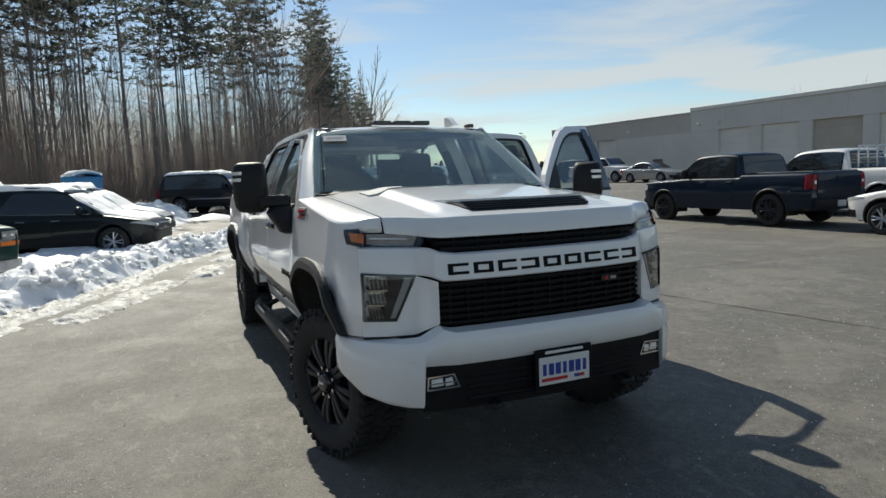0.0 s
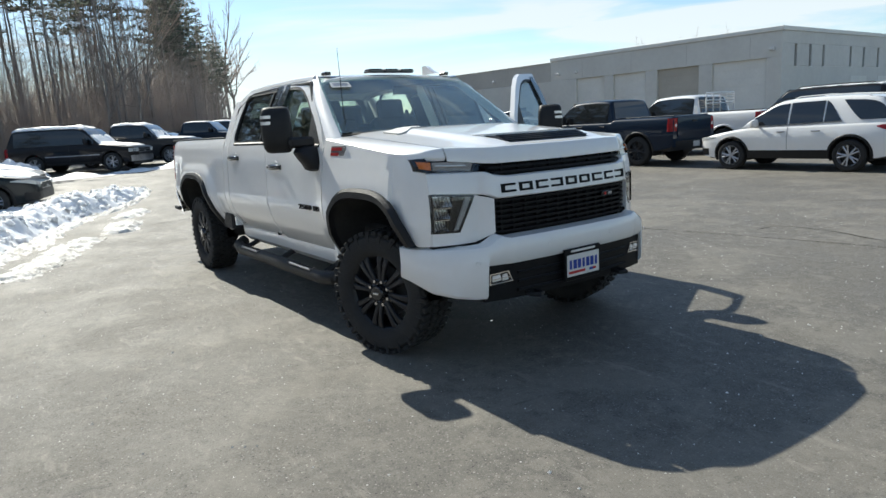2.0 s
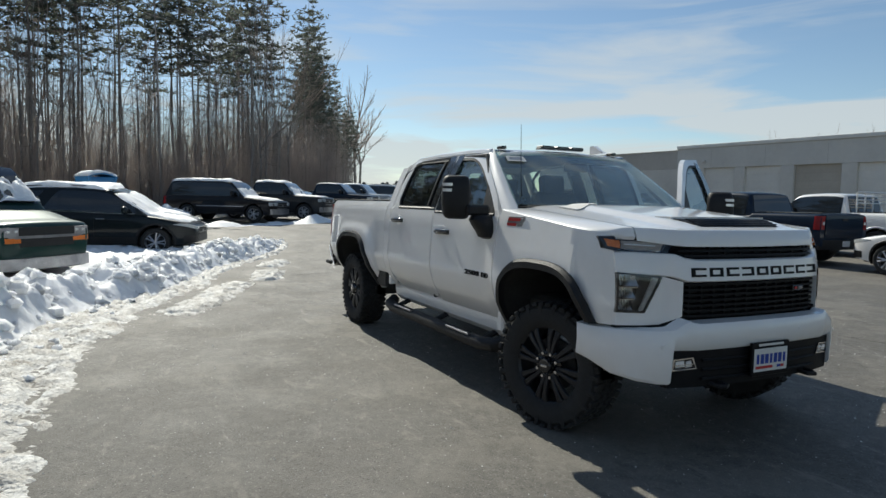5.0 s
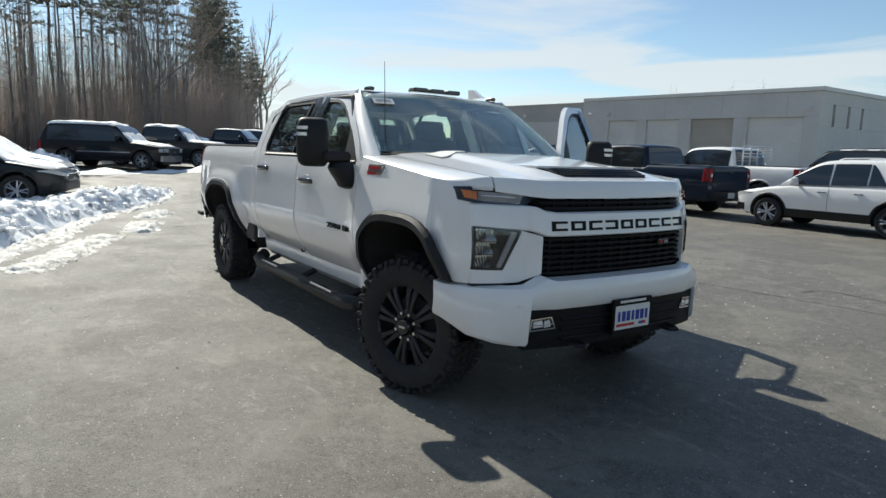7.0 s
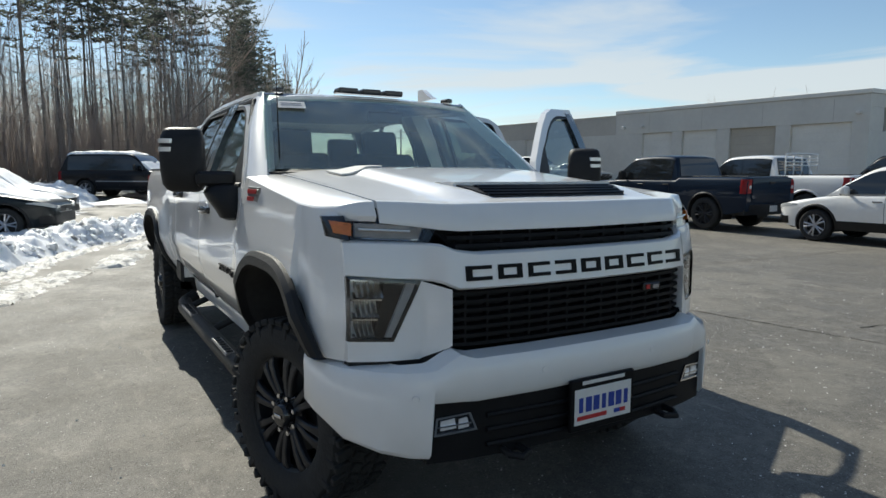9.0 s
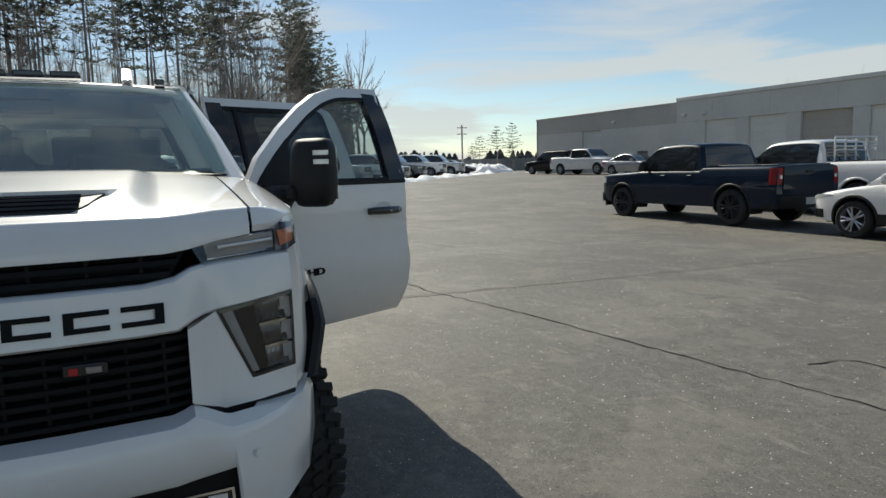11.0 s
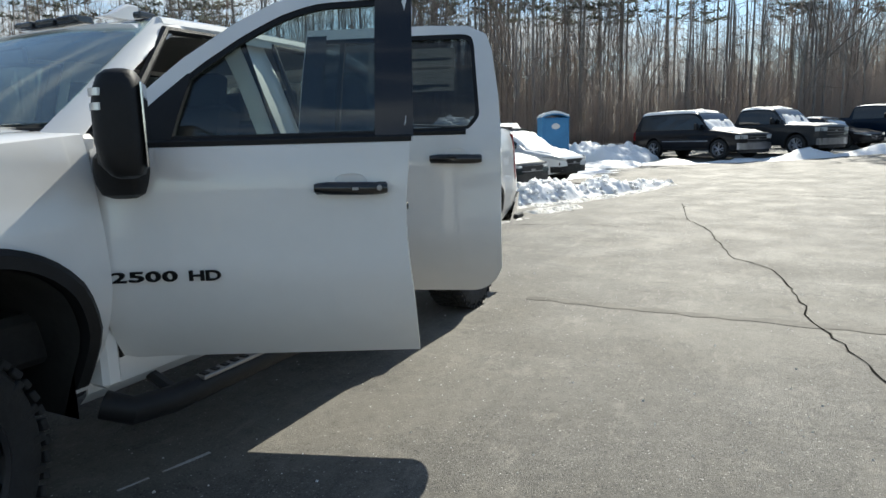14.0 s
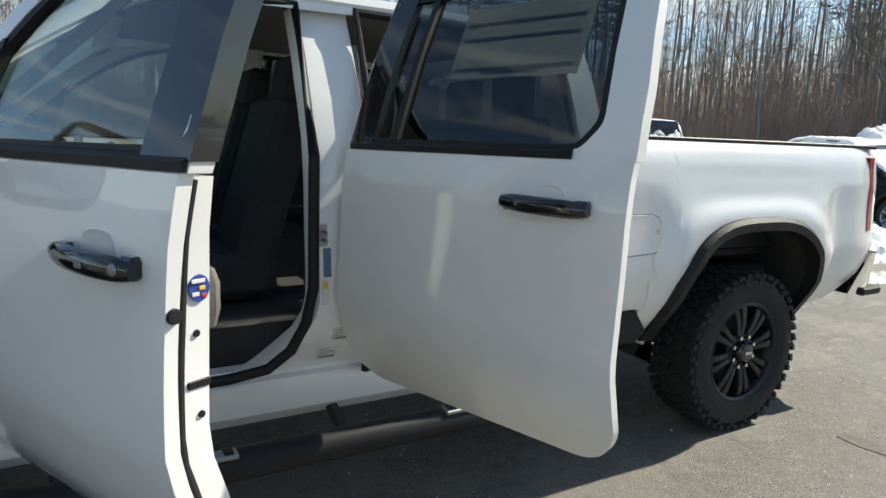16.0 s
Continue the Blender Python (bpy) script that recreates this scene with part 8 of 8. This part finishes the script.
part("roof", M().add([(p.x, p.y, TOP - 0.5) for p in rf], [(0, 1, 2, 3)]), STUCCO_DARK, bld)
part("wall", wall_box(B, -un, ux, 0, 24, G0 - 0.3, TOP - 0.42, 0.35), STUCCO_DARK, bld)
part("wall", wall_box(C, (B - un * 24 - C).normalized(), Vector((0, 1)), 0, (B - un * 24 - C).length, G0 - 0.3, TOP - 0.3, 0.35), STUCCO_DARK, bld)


# ---- woods ----
def pine_meshes(seed, h):
    rnd = random.Random(seed)
    tr = M()
    lean = (rnd.gauss(0, 0.25), rnd.gauss(0, 0.25))
    axis = lambda z: Vector((lean[0] * (z / h) ** 2 * 1.2 + 0.1 * math.sin(z * 0.7 + seed), lean[1] * (z / h) ** 2 * 1.2, z))
    r0 = h * rnd.uniform(0.0038, 0.0056)
    zs = [0, h * 0.1, h * 0.3, h * 0.5, h * 0.7, h * 0.85, h]
    tr.tube([axis(z) - Vector((0, 0, 0.3 if z == 0 else 0)) for z in zs], [r0 * 1.25, r0, r0 * 0.86, r0 * 0.68, r0 * 0.45, r0 * 0.25, 0.015], 7)
    cr = M()
    base = h * rnd.uniform(0.42, 0.58)
    z = h * 0.16
    while z < h - 0.15:
        up = (z - base) / (h - base)
        n = rnd.randint(3, 5)
        off = rnd.uniform(0, 6.28)
        for b in range(n):
            a = off + 2 * math.pi * b / n + rnd.gauss(0, 0.3)
            if z < base:
                ln = rnd.uniform(0.5, 1.6)
                if rnd.random() < 0.4:
                    continue
            else:
                ln = h * 0.15 * (1 - up) ** 0.6 * rnd.uniform(0.4, 1.25) + 0.25
            rise = rnd.uniform(-0.08, 0.22) + 0.45 * max(0, up) if z > base else rnd.uniform(-0.15, 0.15)
            p = axis(z)
            d = Vector((math.cos(a), math.sin(a), rise)).normalized()
            q = p + d * ln
            tr.tube([p, p.lerp(q, 0.55) + Vector((0, 0, -0.04 * ln)), q], [0.035 if z > base else 0.02, 0.02, 0.006], 3, False)
            if z > base:
                k = 0.3
                while k < 1.05:
                    c = p.lerp(q, k) + Vector((rnd.gauss(0, 0.14), rnd.gauss(0, 0.14), rnd.gauss(0.04, 0.05)))
                    for _ in range(5):
                        u = Vector((rnd.gauss(0, 1), rnd.gauss(0, 1), rnd.gauss(0.3, 0.35))).normalized()
                        w = u.cross(Vector((rnd.gauss(0, 1), rnd.gauss(0, 1), rnd.gauss(0, 1)))).normalized()
                        s_ = rnd.uniform(0.22, 0.48)
                        cr.add([c - w * s_ * 0.16, c + w * s_ * 0.16, c + u * s_ + w * s_ * 0.1, c + u * s_ - w * s_ * 0.1], [(0, 1, 2, 3)])
                    k += 0.34 / max(0.6, ln)
        z += rnd.uniform(0.65, 1.25) if z > base else rnd.uniform(0.7, 1.5)
    return tr, cr


def bare_mesh(seed, h, spread=1.0, thick=1.0):
    rnd = random.Random(seed)
    tr, tw = M(), M()

    def grow(p, d, ln, r, level):
        q = p + d * ln
        mid = p.lerp(q, 0.5) + Vector((rnd.gauss(0, 0.03), rnd.gauss(0, 0.03), 0)) * ln
        (tr if level < 2 else tw).tube([p, mid, q], [r, r * 0.85, r * 0.66], 5 if level < 2 else 3, False)
        if level >= 4 or ln < 0.25:
            return
        for _ in range(rnd.randint(2, 3)):
            t = rnd.uniform(0.45, 1.0)
            nd = (d + Vector((rnd.gauss(0, 0.42 * spread), rnd.gauss(0, 0.42 * spread), rnd.uniform(-0.05, 0.25)))).normalized()
            grow(p.lerp(q, t), nd, ln * rnd.uniform(0.45, 0.68), max(0.006 * thick, r * rnd.uniform(0.4, 0.6)), level + 1)
        grow(q, (d + Vector((rnd.gauss(0, 0.12), rnd.gauss(0, 0.12), 0.1))).normalized(), ln * 0.72, r * 0.66, level + 1)

    r0 = h * rnd.uniform(0.0042, 0.0062) * thick
    grow(Vector((0, 0, -0.2)), Vector((rnd.gauss(0, 0.04), rnd.gauss(0, 0.04), 1)).normalized(), h * 0.42, r0, 0)
    return tr, tw


pines = []
for k in range(7):
    t_, c_ = pine_meshes(100 + k, 18 + (k % 3) * 1.5)
    ob = thing("pine_tree", "tall dark pine with a bare lower trunk", "tree", pose(0, 0, 0), "woods behind the lot")
    part("trunk", t_, BARK, ob, recalc=False)
    part("crown", c_, NEEDLES, ob, smooth=0, recalc=False)
    pines.append(ob)
bares = []
for k in range(7):
    t_, c_ = bare_mesh(300 + k, 13 + (k % 4) * 1.3)
    ob = thing("bare_tree", "slender leafless tree with fine branches", "tree", pose(0, 0, 0), "woods behind the lot")
    part("trunk", t_, BARK_PALE if k % 2 else BARK, ob, recalc=False)
    part("branch_crown", c_, TWIGS, ob, smooth=0, recalc=False)
    bares.append(ob)

WOODS = [(48, -58), (20, -50), (-8, -47), (-33, -44), (-43, -28), (-45, -14), (-47, -3), (-52, 6), (-60, 12), (-70, 17), (-82, 22.5), (-95, 26.5)]
rnd = random.Random(21)
used = set()
count = 0
while count < 292:
    t = rnd.random()
    if t > 0.6 and rnd.random() < 0.35:
        continue
    p = along(t, WOODS)
    depth = rnd.random() ** 1.4 * 24
    out = Vector((p.x, p.y)).normalized()
    x, y = p.x + out.x * depth + rnd.gauss(0, 1.2), p.y + out.y * depth + rnd.gauss(0, 1.2)
    pine = rnd.random() < (0.6 if depth > 3 else 0.34)
    if x > -30 and rnd.random() < 0.55:
        pine = False
    src = rnd.choice(pines if pine else bares)
    sc = rnd.uniform(0.85, 1.12) if pine else rnd.uniform(0.7, 1.15)
    sc *= lerp(t, [0.2, 0.35, 0.58, 0.72, 0.84, 0.92, 1.0], [1.1, 1.2, 1.12, 0.97, 0.86, 0.72, 0.58])
    mt = pose(x, y, ground_z(x, y) + 0.02, 0, 0, rnd.uniform(0, 360))
    if src in used:
        ob = copy_thing(src, mt)
    else:
        ob = src
        ob.matrix_basis = mt
        used.add(src)
    ob.scale = (sc, sc, sc * rnd.uniform(0.94, 1.1))
    count += 1
# tall trees on the far side of the lot, mirrored in the glass and paint
for n in range(30):
    src = (pines if n % 3 else bares)[n % 7]
    ob = copy_thing(src, pose(30 + rnd.uniform(0, 9), -14 + n * 1.9 + rnd.gauss(0, 0.8), 0.1, 0, 0, rnd.uniform(0, 360)))
    sc = rnd.uniform(0.85, 1.1)
    ob.scale = (sc, sc, sc)
# the forked bare tree that ends the wood
t_, c_ = bare_mesh(777, 19, 0.95, 3.4)
ob = thing("bare_tree", "tall forked leafless tree at the end of the woods", "tree", pose(-100, 30.5, ground_z(-100, 30)), "woods behind the lot")
part("trunk", t_, BARK_PALE, ob, recalc=False)
part("branch_crown", c_, TWIGS, ob, smooth=0, recalc=False)
for x, y, turn, sc in ((-97.5, 28.6, 130, 0.92), (-101.5, 31.9, 250, 0.86)):
    ob2 = copy_thing(ob, pose(x, y, ground_z(x, y), 0, 0, turn))
    ob2.scale = (sc, sc, sc)
for n, (x, y, sc) in enumerate(((-84.5, 21.3, 0.9), (-87, 23.4, 0.82), (-89.5, 24.2, 0.88), (-91, 26.0, 0.72), (-83, 19.0, 0.98), (-94, 27.2, 0.66))):
    ob2 = copy_thing(pines[n], pose(x, y, ground_z(x, y), 0, 0, 77 * n))
    ob2.scale = (sc * 0.8, sc * 0.8, sc)

# undergrowth: thin saplings and brush
def brush(n, d0, d1, heights, wide, twigs, last=1.0):
    m = M()
    for k in range(n):
        t = rnd.random()
        p = along(t, WOODS)
        depth = rnd.uniform(d0, d1)
        if t > last or (t > 0.5 and depth > 14 and k % 2) or (t > 0.84 and k % 4):
            continue
        out = Vector((p.x, p.y)).normalized()
        x, y = p.x + out.x * depth + rnd.gauss(0, 0.8), p.y + out.y * depth + rnd.gauss(0, 0.8)
        z = ground_z(x, y)
        h = rnd.choice(heights) * rnd.uniform(0.7, 1.2)
        r = (0.008 + h * 0.003) * wide
        dx, dy = rnd.gauss(0, 0.08) * h, rnd.gauss(0, 0.08) * h
        m.add([(x - r, y, z), (x + r, y, z), (x, y + r, z), (x + dx, y + dy, z + h)], [(0, 1, 3), (1, 2, 3), (2, 0, 3)])
        for _ in range(twigs):
            f_ = rnd.uniform(0.2, 0.95)
            bx, by, bz = x + dx * f_, y + dy * f_, z + h * f_
            l_ = h * rnd.uniform(0.1, 0.25)
            a = rnd.uniform(0, 6.28)
            t_ = 0.012 * wide
            m.add([(bx, by, bz - t_), (bx, by, bz + t_), (bx + math.cos(a) * l_, by + math.sin(a) * l_, bz + l_ * 0.9)], [(0, 1, 2)])
    return m


solid("undergrowth", brush(18000, -2.5, 15, (1.2, 1.8, 2.5, 3.5, 4.5, 6, 8), 1.1, 9), TWIGS, "dense reddish-brown leafless undergrowth", "brush", kind="stuff", smooth=0, recalc=False)
solid("deep_brush", brush(9000, 10, 34, (2, 3, 4.5, 6), 2.2, 7), TWIGS, "brown leafless thicket deep in the woods", "brush", kind="stuff", smooth=0, recalc=False)
solid("thicket", brush(5000, 20, 46, (5, 7, 9, 11), 2.2, 8), TWIGS, "grey-brown crowd of bare saplings far into the woods", "brush", kind="stuff", smooth=0, recalc=False)
solid("tall_thicket", brush(5000, 14, 44, (8, 11, 14, 16), 2.0, 9, 0.5), TWIGS, "tall grey-brown saplings that close the woods", "brush", kind="stuff", smooth=0, recalc=False)
# slim straight trunks that stand close together deeper in
m, m2 = M(), M()
for k in range(2500):
    t = rnd.random()
    if t > 0.48 and rnd.random() < 0.55:
        continue
    p = along(t, WOODS)
    depth = rnd.uniform(1, 34)
    out = Vector((p.x, p.y)).normalized()
    x, y = p.x + out.x * depth + rnd.gauss(0, 1.0), p.y + out.y * depth + rnd.gauss(0, 1.0)
    z = ground_z(x, y)
    h = rnd.uniform(6.5, 13.0) * lerp(t, [0.35, 0.6, 0.84, 1.0], [1.35, 1.15, 0.9, 0.7])
    r = rnd.uniform(0.03, 0.075)
    dx, dy = rnd.gauss(0, 0.3), rnd.gauss(0, 0.3)
    pale = m2 if rnd.random() < 0.3 else m
    pale.tube([(x, y, z - 0.2), (x + dx * 0.4, y + dy * 0.4, z + h * 0.5), (x + dx, y + dy, z + h)], [r, r * 0.75, r * 0.2], 4, False)
    for _ in range(14):
        f_ = rnd.uniform(0.35, 1.0)
        l_ = rnd.uniform(0.5, 1.7)
        a = rnd.uniform(0, 6.28)
        bx, by, bz = x + dx * f_, y + dy * f_, z + h * f_
        pale.add([(bx, by, bz - 0.022), (bx, by, bz + 0.022), (bx + math.cos(a) * l_, by + math.sin(a) * l_, bz + l_ * rnd.uniform(0.2, 0.9))], [(0, 1, 2)])
solid("slim_trunks", m, BARK, "crowd of slim dark trunks in the woods", "trees", kind="stuff", smooth=0, recalc=False)
solid("pale_trunks", m2, BARK_PALE, "crowd of slim pale trunks in the woods", "trees", kind="stuff", smooth=0, recalc=False)

# far wooded horizon
FAR = mat("far_woods", (0.07, 0.075, 0.07), rough=1.0, alt=(0.045, 0.05, 0.048), scale=0.05)
m = M()
rnd = random.Random(5)
for k in range(1500):
    a = rnd.uniform(0, 2 * math.pi)
    d = rnd.uniform(240, 330)
    x, y = d * math.cos(a), d * math.sin(a)
    h, w = rnd.uniform(4.5, 9), rnd.uniform(2, 4.5)
    z = ground_z(x, y)
    rows = []
    for q in range(5):
        f_ = q / 4
        rows.append([(x + w * (1 - f_**1.5 * 0.85) * math.cos(b) * rnd.uniform(0.7, 1.1), y + w * (1 - f_**1.5 * 0.85) * math.sin(b) * rnd.uniform(0.7, 1.1), z + h * f_) for b in (2 * math.pi * j / 7 for j in range(7))])
    m.grid(rows, close=True)
solid("far_woods", m, FAR, "low dark woods along the horizon", "woods", kind="stuff", smooth=0, recalc=False)

# pines and poles beyond the lot
for n, (x, y, s_) in enumerate(((-96, 50.5, 0.42), (-95, 53.5, 0.46), (-94, 56, 0.45), (-98, 58, 0.38), (-93, 48.0, 0.3))):
    ob = copy_thing(pines[n], pose(x, y, ground_z(x, y) - 1.5, 0, 0, n * 70))
    ob.scale = (s_ * 1.6, s_ * 1.6, s_)
    tagged(ob, "dark evergreen beyond the lot", "tree")
pole = thing("utility_pole", "grey wooden utility pole with crossarms", "pole", pose(-84, 41.7, ground_z(-84, 41.7)))
part("post", M().tube([(0, 0, -0.3), (0, 0, 6.9)], [0.16, 0.11], 8), BARK_PALE, pole)
for z in (6.5, 5.6):
    part("crossarm", M().box((0, 0, z), (0.12, 1.6, 0.12), 0.02), BARK, pole)
m = M()
for x, y, l_ in ((-108, 40, 26), (-100, 56, 22)):
    m.box((x, y, 2.1), (3, l_, 2.4), 0.1)
solid("far_shed", m, mat("grey_metal_siding", (0.2, 0.2, 0.2), rough=0.7, vary=0.15, scale=0.5), "long low grey sheds beyond the lot", "shed", kind="stuff")
bush = None
rnd = random.Random(61)
for n in range(7):
    at_ = pose(-40 - n * 1.9, 69 + rnd.uniform(-2, 2), 0.6, 0, 0, 50 * n)
    if bush is None:
        t_, c_ = bare_mesh(901, 14, 1.5, 1.8)
        bush = thing("bare_tree", "spreading leafless tree behind the building", "tree", at_, "trees behind the building")
        part("trunk", t_, BARK, bush, recalc=False)
        part("branch_crown", c_, TWIGS, bush, smooth=0, recalc=False)
        ob = bush
    else:
        ob = copy_thing(bush, at_)
    k_ = rnd.uniform(0.56, 0.7)
    ob.scale = (k_, k_, k_)
